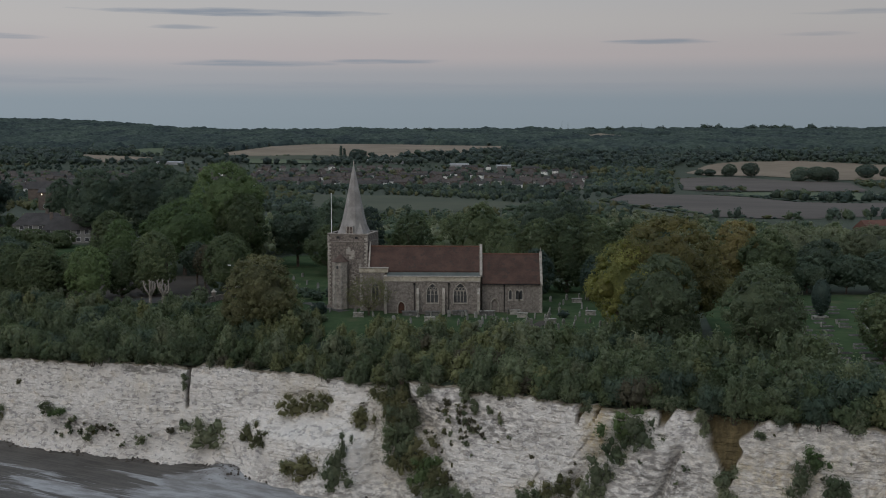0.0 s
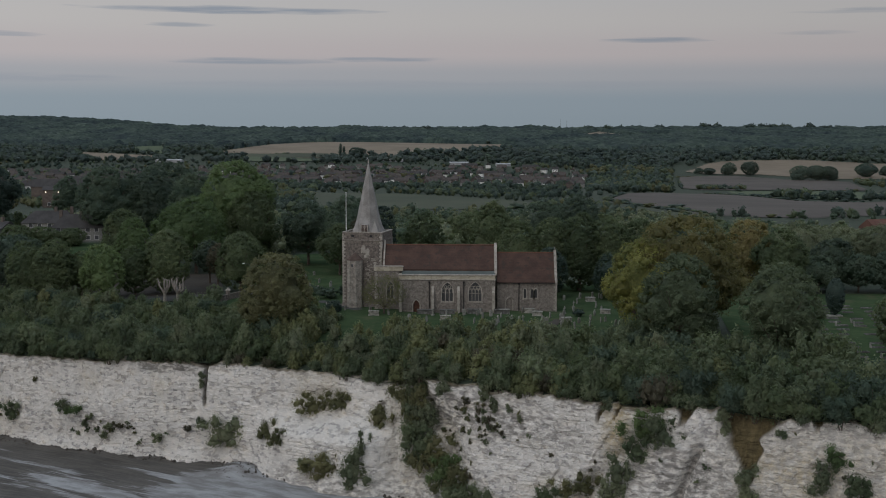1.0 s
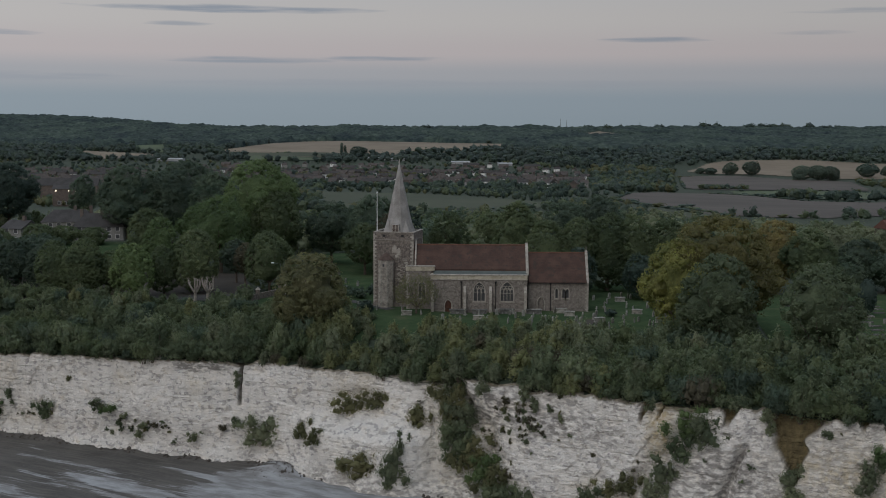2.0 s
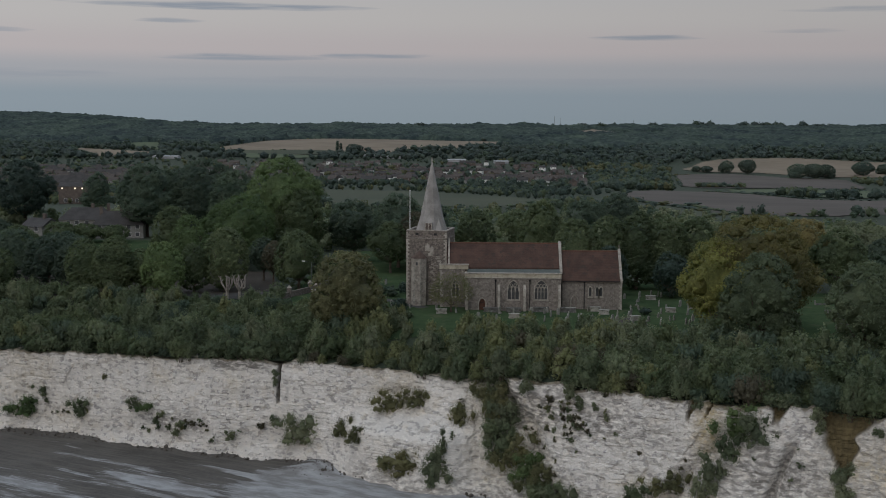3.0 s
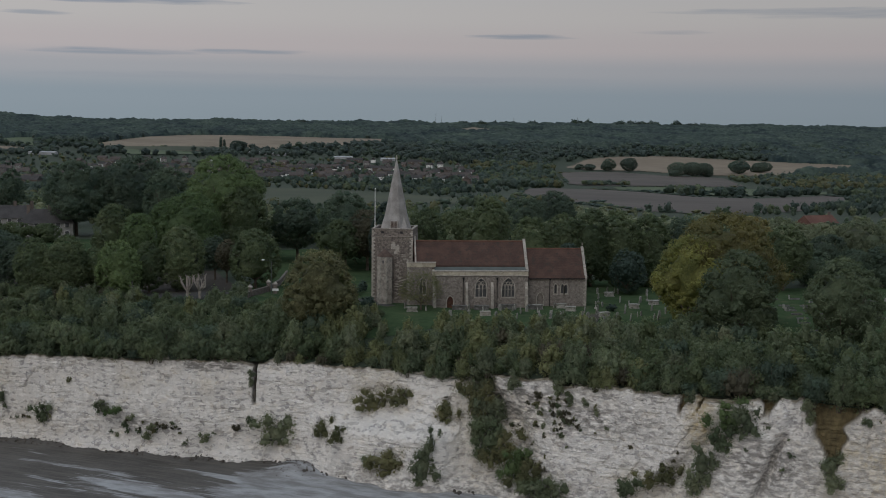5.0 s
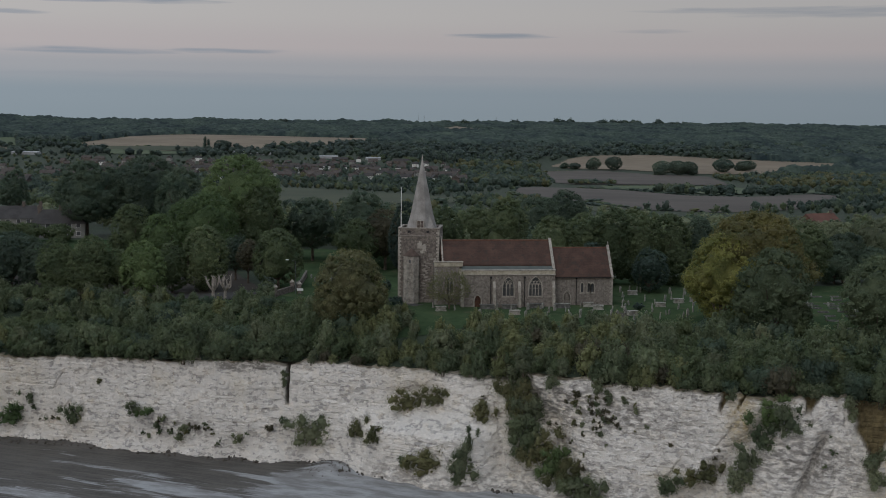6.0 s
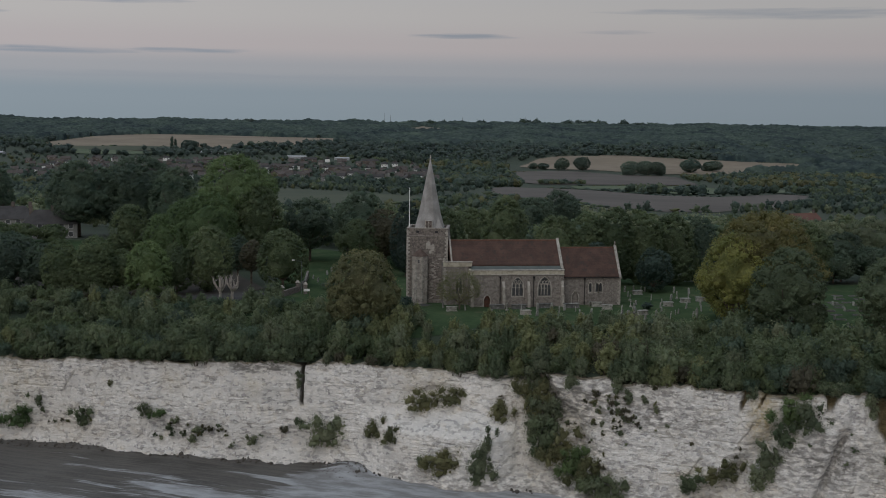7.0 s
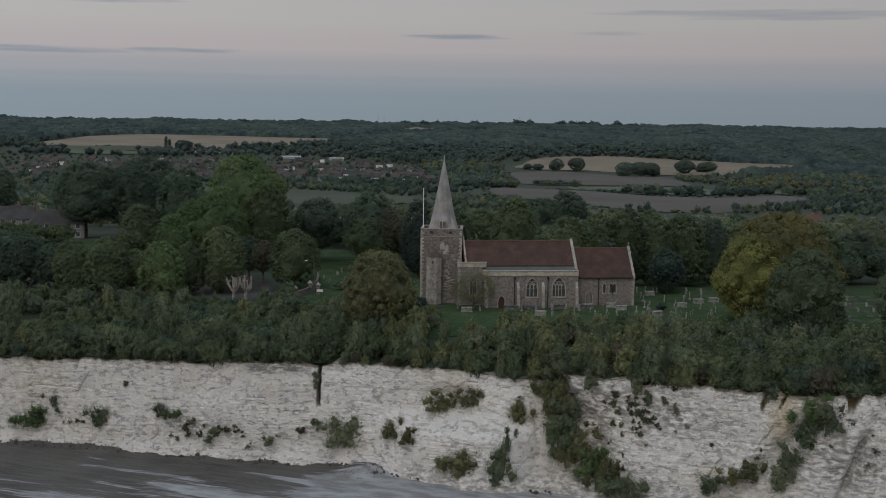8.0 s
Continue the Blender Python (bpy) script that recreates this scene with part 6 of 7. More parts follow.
# ---- churchyard and road ----
def patch(name, corners, mat, label, category, step=3.0, lift=0.06, cols=14):
    """A sheet that lies on the land inside a convex outline."""
    P = np.array(corners, float)
    ys = np.linspace(P[:, 1].min() + 1e-3, P[:, 1].max() - 1e-3, max(3, int((P[:, 1].max() - P[:, 1].min()) / step)))
    X, Y = [], []
    for y in ys:
        xs = []
        for (x0, y0), (x1, y1) in zip(P, np.roll(P, -1, 0)):
            if (y0 - y) * (y1 - y) < 0:
                xs.append(x0 + (x1 - x0) * (y - y0) / (y1 - y0))
        if len(xs) > 1:
            X.append(np.linspace(min(xs), max(xs), cols))
            Y.append(np.full(cols, y))
    X, Y = np.array(X), np.array(Y)
    Z = land_z(X, Y) + lift
    if lift > 0.25:
        Z[0] -= 4
        Z[-1] -= 4
        Z[:, 0] -= 4
        Z[:, -1] -= 4
    return sheet(name, X, Y, Z, mat, label, category)


patch("lawn", [(-56, 225), (-40, 213), (36, 206), (46, 214), (52, 262), (10, 285), (-38, 350), (-49, 345), (-49, 255)], M["grass"], "mown green churchyard grass", "lawn", 2.0, 0.1, 40)
patch("lawn", [(46, 186), (66, 170), (105, 176), (118, 262), (54, 256)], M["grass"], "rough green cemetery grass", "lawn", 2.0, 0.1, 30)
patch("verge", [(-75, 237), (-52, 233), (-52, 239.5), (-75, 242)], M["grass"], "green roadside verge", "verge", 1.0, 0.1, 20)
patch("leaf_litter", [(-125, 241), (-62, 243), (-52, 258), (-60, 290), (-125, 290)], M["soil"], "bare dark earth under the roadside trees", "ground", 2.0, 0.08, 20)
patch("verge", [(-110, 300), (-70, 300), (-85, 332), (-120, 332)], M["grass"], "green lawn before the houses", "lawn", 2.0, 0.1, 20)
patch("road", [(-72, 243), (-58, 241), (-51, 243.5), (-50, 250), (-56, 252), (-62, 250), (-72, 249)], M["tarmac"], "grey tarmac road under the trees", "road", 0.6, 0.14, 16)
patch("path", [(-30.0, 243.5), (-20.5, 231.8), (-18.5, 232.8), (-28, 244.5)], M["tarmac"], "pale gravel churchyard path", "path", 0.5, 0.16, 6)
patch("path", [(13.5, 207), (16, 207), (20.5, 222), (18.5, 222)], M["soil"], "trodden earth path between the graves", "path", 0.5, 0.16, 6)


def headstone_mesh(kind):
    bm = bmesh.new()
    w, h = 0.66, 1.05
    if kind == "cross":
        box(bm, -0.3, 0.3, -0.2, 0.2, 0, 0.22), box(bm, -0.09, 0.09, -0.08, 0.08, 0.22, 1.35), box(bm, -0.36, 0.36, -0.079, 0.079, 0.88, 1.05)
        return bm
    if kind == "round":
        o = [(-w / 2, -0.2), (w / 2, -0.2)] + [(w / 2 * math.cos(a), h - 0.3 + 0.3 * math.sin(a)) for a in np.linspace(0, math.pi, 9)]
    elif kind == "shoulder":
        o = [(-w / 2, -0.2), (w / 2, -0.2), (w / 2, h - 0.3), (w / 4, h - 0.22), (w / 5, h - 0.03), (0, h), (-w / 5, h - 0.03), (-w / 4, h - 0.22), (-w / 2, h - 0.3)]
    else:
        o = [(-w / 2, -0.2), (w / 2, -0.2), (w / 2, h - 0.18), (0, h), (-w / 2, h - 0.18)]
    prism(bm, o, -0.07, 0.07)
    return bevelled(bm, 0.012)


STONES = {k: fill(headstone_mesh(k), [M["grave"]], "headstone") for k in ("round", "shoulder", "peak", "cross")}
LABELS = {"round": "weathered grey headstone with rounded top", "shoulder": "lichened grey headstone with shouldered top", "peak": "grey headstone with pointed top", "cross": "grey stone cross on a stepped base"}
GRAVES = [(28.8, 252.9), (30.0, 251.4), (30.4, 249.9), (33.5, 252.7), (34.3, 239.9), (32.1, 237.3), (39.0, 245.7), (27.9, 237.5), (23.4, 237.7), (20.9, 228.9), (20.4, 225.3), (19.7, 221.9),
          (26.6, 227.4), (22.8, 218.3), (27.0, 219.2), (27.9, 220.2), (29.3, 215.7), (29.9, 215.3), (28.5, 232.3), (11.7, 216.7), (15.8, 217.6), (16.6, 216.4), (15.9, 209.0), (9.6, 216.8),
          (7.8, 218.0), (12.8, 230.2), (1.4, 226.3), (3.9, 226.2), (4.6, 227.6), (-2.1, 225.4), (4.9, 222.7), (12.4, 218.8), (10.2, 219.0), (16.1, 218.6), (-4.7, 226.7), (-8.9, 220.1),
          (-13.2, 224.8), (-17, 228.5), (-22.4, 232.2), (-26, 234), (6.5, 225.2), (8.4, 224.0), (17.8, 224.5), (24.6, 243.2), (36.2, 247.5), (-31.5, 262), (-34, 266), (-29.5, 268), (-36.5, 271), (-38, 262), (-33, 275),
          (19.2, 213.5), (21.5, 212.0), (24.4, 214.6), (31.2, 219.0), (25.4, 223.0), (31.6, 226.4), (33.4, 222.5), (23.0, 231.8), (35.8, 229.8), (7.2, 214.2), (3.2, 216.5),
          (-0.5, 218.4), (-5.6, 218.0), (13.6, 211.4), (37.2, 241.0), (25.8, 249.5), (22.2, 246.8), (-37.5, 284), (-41, 276), (-34.8, 258.5), (-40.2, 268.8), (-36.2, 290)]
rg = random.Random(12)
for x, y in GRAVES:
    k = rg.choice(("round", "round", "shoulder", "peak", "cross"))
    g = new("headstone", STONES[k])
    sc = rg.uniform(0.9, 1.35)
    g.matrix_basis = pose(x, y, lz(x, y) + 0.1, rg.uniform(-7, 7), rg.uniform(-7, 7), rg.uniform(40, 75)) @ Matrix.Diagonal((sc, sc, sc, 1))
    tagged(g, LABELS[k] + " in the churchyard grass", "gravestone", "graves in the churchyard")


def chest_tomb(x, y, rz, L=1.9, W=0.9, H=0.75, mat="grave"):
    t = thing("chest_tomb", (x, y, lz(x, y) + 0.1), "weathered stone chest tomb in the churchyard grass", "tomb", "graves in the churchyard", rz=rz)
    part("base", bevelled(boxes((-L / 2 - 0.1, L / 2 + 0.1, -W / 2 - 0.1, W / 2 + 0.1, -0.2, 0.12)), 0.02), M[mat], t)
    part("chest", bevelled(boxes((-L / 2, L / 2, -W / 2, W / 2, 0.122, H)), 0.02), M[mat], t)
    part("lid", bevelled(boxes((-L / 2 - 0.1, L / 2 + 0.1, -W / 2 - 0.1, W / 2 + 0.1, H + 0.002, H + 0.14)), 0.03), M[mat], t)


for i, (x, y) in enumerate([(34.1, 234.1), (20.5, 219.5), (27.7, 246.5), (15.5, 226.8), (37.8, 235.2), (28.9, 229.5), (-2.2, 220.8), (9.2, 228.6), (14.2, 229.8), (-16, 224)]):
    chest_tomb(x, y, rg.uniform(-15, 15), mat="dressing" if i == 6 else "grave")
for x in (-6.4, -2.0, 3.4, 8.6):
    chest_tomb(x, 228.4, 0, 2.8, 0.9, 0.72, "kerb_stone")


def kerb_grave(x, y, rz, stone):
    t = thing("kerb_grave", (x, y, lz(x, y) + 0.1), "low stone kerb grave filled with gravel in the grass", "grave", "kerb graves in the cemetery", rz=rz)
    part("kerb", bevelled(boxes((-1.05, 1.05, -0.5, -0.38, -0.1, 0.2), (-1.05, 1.05, 0.38, 0.5, -0.1, 0.2), (-1.05, -0.93, -0.379, 0.379, -0.1, 0.2), (0.93, 1.05, -0.379, 0.379, -0.1, 0.2)), 0.015), M["kerb_stone"], t)
    part("gravel", boxes((-0.92, 0.92, -0.378, 0.378, -0.1, 0.08)), M["kerb_stone"], t)
    if stone:
        b = part("headstone", bevelled(boxes((-1.22, -1.08, -0.4, 0.4, -0.1, 0.85)), 0.03), M["grave"], t)
    return t


for r in range(15):
    for c in range(11):
        x, y = 52 + c * 4.0 + r * 0.75 + rg.uniform(-0.8, 0.8), 181 + r * 4.3 + rg.uniform(-0.6, 0.6)
        if rg.random() < 0.85 and y > float(cliff_y(x)) + 20 and (x - 73) ** 2 + (y - 228) ** 2 > 16:
            kerb_grave(x, y, rg.uniform(-8, 8), rg.random() < 0.45)

# clipped cypress among the graves
rngc = np.random.default_rng(5)
cyp = thing("cypress", (73.0, 228.0, lz(73, 228)), "dark clipped egg-shaped cypress on a stone base among graves", "tree")
V, F = clumped(rngc, [(0, 0, 4.1, 2.0, 2.0, 3.9)], 0.34, 0.10, 14, 0.85, 1.0, 0.02, ICO3, 0.3)
c = new("crown", np_mesh("crown", V, F, [M["leaf_deep"]]))
c.parent = cyp
part("trunk", tube(bmesh.new(), (0, 0, -0.2), (0, 0, 1.2), 0.2, 0.18), M["bark"], cyp)
part("base", bevelled(boxes((-1.4, 1.4, -0.9, 0.9, -0.1, 0.35)), 0.04), M["grave"], cyp)

# low boundary wall with piers, street lamp and sign
wallm = thing("boundary_wall", (0, 0, 0), "low brown rubble churchyard wall with pale coping", "wall", kind="structure")
pts = [(-49.5, 240.0), (-48.0, 245.5), (-45.2, 252.0), (-43.2, 263.0), (-42.2, 280.0)]
for (x0, y0), (x1, y1) in zip(pts, pts[1:]):
    L, a = math.hypot(x1 - x0, y1 - y0), math.atan2(y1 - y0, x1 - x0)
    w = part("wall_length", boxes((0, L, -0.2, 0.2, -0.4, 1.15)), M["flint"], wallm)
    w.matrix_basis = pose(x0, y0, lz(x0, y0), 0, 0, math.degrees(a))
    cp = part("coping", bevelled(boxes((0, L, -0.26, 0.26, 1.153, 1.3)), 0.03), M["flint"], w)


def gate_pier(x, y):
    t = thing("gate_pier", (x, y, lz(x, y)), "square stone gate pier with pale pyramid cap", "gate pier", "gate piers")
    part("shaft", bevelled(boxes((-0.4, 0.4, -0.4, 0.4, -0.3, 2.1)), 0.03), M["flint"], t)
    part("cap", frustum(bmesh.new(), 0, 0, 2.103, 2.65, 0.75, 0.12, 4, math.pi / 4), M["dressing"], t)


gate_pier(-45.0, 253.0)
gate_pier(-43.4, 250.2)
gate_pier(-48.3, 244.5)
lamp = thing("street_lamp", (-44.2, 249.4, lz(-44.2, 249.4)), "grey street lamp on a tall post by the gate", "street lamp")
post = part("post", tube(bmesh.new(), (0, 0, -0.3), (0, 0, 7.1), 0.09, 0.06, 8), M["lead"], lamp)
part("arm", tube(bmesh.new(), (0, 0, 7.05), (-1.5, 0, 7.3), 0.04, 0.035, 6), M["lead"], lamp)
part("lantern", bevelled(boxes((-2.05, -1.4, -0.13, 0.13, 7.22, 7.4)), 0.04), M["white"], lamp)
sg = thing("sign", (-43.2, 246.5, lz(-43.2, 246.5)), "small white notice board on two posts", "sign")
for k in (-0.55, 0.5):
    part("post", boxes((k, k + 0.08, -0.04, 0.04, -0.3, 1.4)), M["bark"], sg)
part("board", bevelled(boxes((-0.65, 0.65, -0.09, -0.042, 1.2, 1.7)), 0.01), M["white"], sg)


# pollarded dead trees
def pollard(x, y, H, seed):
    r_ = random.Random(seed)
    t = thing("pollarded_tree", (x, y, lz(x, y)), "bare pale pollarded tree with stubby lopped limbs", "tree", "pollarded trees")
    bm = bmesh.new()
    tube(bm, (0, 0, -0.3), (0.1, 0, H * 0.42), 0.36, 0.30, 9)
    for k in range(7):
        a = k * 0.95 + r_.uniform(-0.3, 0.3)
        q1 = r_.uniform(0.5, 1.25)
        p1 = (q1 * math.cos(a), q1 * math.sin(a), H * r_.uniform(0.52, 0.72))
        p2 = (p1[0] * 1.2 + r_.uniform(-0.3, 0.3), p1[1] * 1.2, H * r_.uniform(0.78, 1.0))
        tube(bm, (0.1, 0, H * 0.36), p1, 0.24, 0.18, 7), tube(bm, p1, p2, 0.18, 0.15, 7)
        for q in range(4):
            tube(bm, p2, (p2[0] + r_.uniform(-0.5, 0.5), p2[1] + r_.uniform(-0.5, 0.5), p2[2] + r_.uniform(0.1, 0.6)), 0.07, 0.03, 5)
    part("trunk", bm, M["bark_pale"], t)


pollard(-60.6, 240.3, 5.0, 1)
pollard(-58.3, 241.6, 4.8, 2)

# thin half-bare tree before the west block, low shrubs and a clipped hedge
tree("small_tree", -14.2, 226.0, 7.7, 9.6, "leaf_brown", "small half-bare tree with thin twiggy grey-brown crown by the church wall", low=0.9, n=10, card=0.14, per=17, seed=201, core=0)
for i, (x, y, w, h, leaf) in enumerate([(-24.5, 229.5, 3.6, 2.6, "leaf_deep"), (23.5, 226.0, 3.0, 1.6, "leaf_deep"), (-50, 238.5, 4.2, 4.0, "leaf_scrub"), (-27.5, 248, 5, 2.4, "leaf_dark"), (-31, 252, 4.5, 2.2, "leaf_dark"), (-38, 257, 4, 2.0, "leaf_dark"), (-24.8, 252, 2.4, 2.8, "leaf_deep")]):
    tree("bush", x, y, h, w, leaf, "rounded green churchyard bush in the grass", "bush", low=0.1, n=8, card=0.16, per=4, seed=230 + i, trunk=False)


# ---- the valley: fields, houses, woods ----
FIELDS = [
    ("stubble_field", "stubble", "pale stubble field on the far slope", [(-539, 2557), (-508, 2707), (-485, 2881), (-418, 2989), (-351, 3031), (-164, 3013), (49, 2944), (118, 2923), (147, 2824), (29, 2584), (-114, 2482), (-169, 2407), (-258, 2383), (-406, 2323), (-458, 2368)]),
    ("stubble_field", "stubble", "pale stubble field on the far slope", [(397, 2215), (471, 2392), (511, 2440), (561, 2467), (688, 2479), (793, 2419), (934, 2365), (1055, 2332), (1018, 2248), (895, 2137), (710, 2029), (600, 2044), (522, 2137), (431, 2158)]),
    ("ploughed_field", "plough", "brown ploughed field across the valley", [(361, 2074), (406, 2095), (470, 2101), (539, 2011), (593, 1990), (624, 1966), (566, 1711), (543, 1640), (426, 1658), (327, 1657), (304, 1705)]),
    ("pasture", "pasture", "green strip of pasture between ploughed fields", [(347, 1606), (435, 1627), (512, 1612), (537, 1567), (528, 1390), (564, 1357), (498, 1160), (426, 1200), (345, 1060), (318, 1080), (329, 1192), (320, 1264), (330, 1459)]),
    ("ploughed_field", "plough", "brown ploughed field in the valley", [(97, 832), (140, 1069), (211, 1321), (307, 1567), (315, 1447), (310, 1300), (291, 1129), (274, 990), (321, 960), (441, 1111), (429, 1036), (361, 868), (232, 625), (161, 568), (114, 595), (104, 700)]),
    ("meadow", "meadow", "grey-green meadow beyond the church", [(-130, 985), (-83, 973), (-55, 961), (-9, 889), (28, 802), (48, 739), (41, 664), (4, 640), (-43, 640), (-85, 637)]),
    ("meadow", "meadow", "grey-green meadow beyond the church", [(87, 686), (114, 684), (125, 593), (102, 558), (78, 604)]),
    ("pasture", "meadow", "grassy foot of the far stubble slope", [(-500, 2470), (-420, 2480), (-330, 2490), (-250, 2470), (-258, 2386), (-406, 2326), (-458, 2372)]),
    ("stubble_field", "stubble", "narrow stubble field on the far slope", [(-846, 2518), (-621, 2398), (-592, 2285), (-719, 2268)]),
    ("pasture", "pasture", "small green field on the far slope", [(-769, 2679), (-714, 2764), (-637, 2466), (-708, 2500)]),
    ("stubble_field", "stubble", "small stubble field high on the ridge", [(342, 3911), (461, 4305), (512, 3916), (436, 3476), (342, 3529)]),
    ("pasture", "pasture", "small green field high on the ridge", [(485, 3710), (646, 3913), (584, 3534), (448, 3419)]),
    ("pasture", "pasture", "green field on the far slope", [(-458, 2384), (-325, 2334), (-253, 2287), (-333, 2239), (-421, 2252)]),
]
def field(name, P, mat, label, lift):
    """A tilled sheet draped on the land, cut to its outline."""
    Q = np.array(P, float)
    xs, ys = np.arange(Q[:, 0].min() - 3, Q[:, 0].max() + 6, 3.5), np.arange(Q[:, 1].min() - 6, Q[:, 1].max() + 18, 12.0)
    X, Y = np.meshgrid(xs, ys)
    inside = np.zeros((len(ys) - 1, len(xs) - 1), bool)
    mx_, my_ = (xs[:-1] + xs[1:]) / 2, (ys[:-1] + ys[1:]) / 2
    for (x0, y0), (x1, y1) in zip(Q, np.roll(Q, -1, 0)):
        up = (y0 > my_) != (y1 > my_)
        cut = (x1 - x0) * (my_ - y0) / ((y1 - y0) or 1e-9) + x0
        inside ^= up[:, None] & (mx_[None] < cut[:, None])
    i = np.arange(X.size).reshape(X.shape)
    F = np.stack([i[:-1, :-1], i[:-1, 1:], i[1:, 1:], i[1:, :-1]], -1)[inside]
    used, back = np.unique(F.ravel(), return_inverse=True)
    V = np.stack([X.ravel(), Y.ravel(), (land_z(X, Y) + lift).ravel()], -1)[used]
    return tagged(new(name, np_mesh(name, V, [back.reshape(-1, 4)], [mat], smooth=True)), label, "field", kind="structure")


for i, (nm, mt, label, P) in enumerate(FIELDS):
    field(nm, P, M[mt], label, 0.3 if P[0][1] < 1000 else 0.8 + 0.05 * i)


M["brick"] = material("brick", (0.095, 0.078, 0.068), (0.155, 0.128, 0.112), 0.6, fine=8, bump=0.1)
M["render"] = material("render", (0.20, 0.197, 0.187), (0.29, 0.285, 0.268), 0.3, fine=8, bump=0.1)
M["house_tile"] = material("house_tile", (0.066, 0.057, 0.053), (0.105, 0.092, 0.085), 0.4, fine=9, bump=0.3)
M["house_red"] = material("house_red", (0.105, 0.052, 0.040), (0.155, 0.080, 0.062), 0.4, fine=9, bump=0.3)
M["slate"] = material("slate", (0.042, 0.040, 0.040), (0.072, 0.069, 0.068), 0.4, fine=9, bump=0.3)
M["sheet_metal"] = material("sheet_metal", (0.30, 0.31, 0.32), (0.42, 0.43, 0.44), 0.05, rough=0.5, bump=0)
M["lamp_glow"] = bpy.data.materials.new("lamp_glow")
M["lamp_glow"].use_nodes = True
gb = M["lamp_glow"].node_tree.nodes["Principled BSDF"]
gb.inputs["Emission Color"].default_value, gb.inputs["Emission Strength"].default_value = (1, 0.82, 0.6, 1), 1.6


def roof_mesh(w, d, h0, h1, hip=0.0, over=0.35):
    """A pitched roof along x; hip: how far the ridge stops short of each end."""
    bm = bmesh.new()
    a, b = w / 2 + over, d / 2 + over
    lo = [bm.verts.new(p) for p in ((-a, -b, h0), (a, -b, h0), (a, b, h0), (-a, b, h0))]
    r0, r1 = bm.verts.new((-a + hip, 0, h1)), bm.verts.new((a - hip, 0, h1))
    bm.faces.new(lo[::-1])
    for f in ((lo[0], lo[1], r1, r0), (lo[2], lo[3], r0, r1), (lo[1], lo[2], r1), (lo[3], lo[0], r0)):
        bm.faces.new(f)
    return bm


def house(x, y, rz, w, d, h, rise, wall, roof, label, hip=0.0, windows=(), chimneys=((0.3, 0.0),), group="", name="house"):
    t = thing(name, (x, y, lz(x, y)), label, "house", group, rz=rz)
    wl_ = part("wall", boxes((-w / 2, w / 2, -d / 2, d / 2, -1.5, h)), M[wall], t)
    r = part("roof", roof_mesh(w, d, h + 0.004, h + rise, hip), M[roof], t)
    for cx, cyy in chimneys:
        c = part("chimney", boxes((cx * w - 0.45, cx * w + 0.45, cyy * d - 0.4, cyy * d + 0.4, h + rise * 0.3, h + rise + 1.2)), M["brick"], r)
    for wx, wz, ww, wh in windows:
        wn_ = part("window", bevelled(boxes((wx - ww / 2 - 0.08, wx + ww / 2 + 0.08, -d / 2 - 0.07, -d / 2 - 0.003, wz - 0.08, wz + wh + 0.08)), 0.01), M["white"], wl_)
        part("pane", boxes((wx - ww / 2, wx + ww / 2, -d / 2 - 0.09, -d / 2 - 0.072, wz, wz + wh)), M["glass"], wn_)
    return t


two = [(k, z, 1.1, 1.1) for k in (-5.2, -2.6, 0.4, 3.2, 5.6) for z in (0.7, 2.9)]
house(-112.5, 344, 8, 14.5, 8, 4.0, 3.8, "render", "slate", "white rendered semi-detached houses with grey hipped roof", 3.5, two, ((-0.35, 0), (0.05, 0), (0.42, 0)))
house(-129, 367, 8, 16, 9, 4.2, 3.6, "render", "slate", "cream house with broad dark slate roof", 3.5, two, ((0.1, 0), (0.4, 0)))
house(-131, 331, -20, 7, 8, 4.2, 2.2, "render", "slate", "small pale gabled house among trees", 0, [(-1.6, 3.0, 1.2, 1.2), (1.6, 3.0, 1.2, 1.2), (1.6, 0.6, 1.2, 1.2)], ((0.2, 0),))
hb = house(-222, 640, 5, 15, 9, 9.6, 2.2, "brick", "slate", "brick building with small lit lamps under the eaves", 0, [(-4, 1.2, 1.6, 1.8), (-1, 1.2, 1.6, 1.8), (2, 1.2, 1.6, 1.8)], ((0.3, 0),))
for k in (-5.6, 1.2, 5.0):
    part("wall_lamp", bevelled(boxes((k - 0.3, k + 0.3, -4.9, -4.55, 8.3, 9.0)), 0.05), M["lamp_glow"], hb, "lit white wall lamp")
house(-246, 715, 5, 34, 10, 10.5, 4.5, "brick", "slate", "long brick building with grey roof and row of white windows", 0, [(k, 8.2, 4.0, 2.0) for k in (-6, -0.5, 5, 11)], ())
house(-146, 420, 5, 9, 6, 3.2, 0.6, "white", "sheet_metal", "low white flat-roofed outbuilding", 0, (), ())
house(158, 450, 22, 14, 9, 2.6, 3.4, "brick", "house_red", "brick house with dull red tiled roof among trees", 0, (), ((0.42, 0),))
house(3, 352, 20, 7, 6, 5.0, 2.2, "white", "slate", "small white house half hidden by trees", 0, (), ())

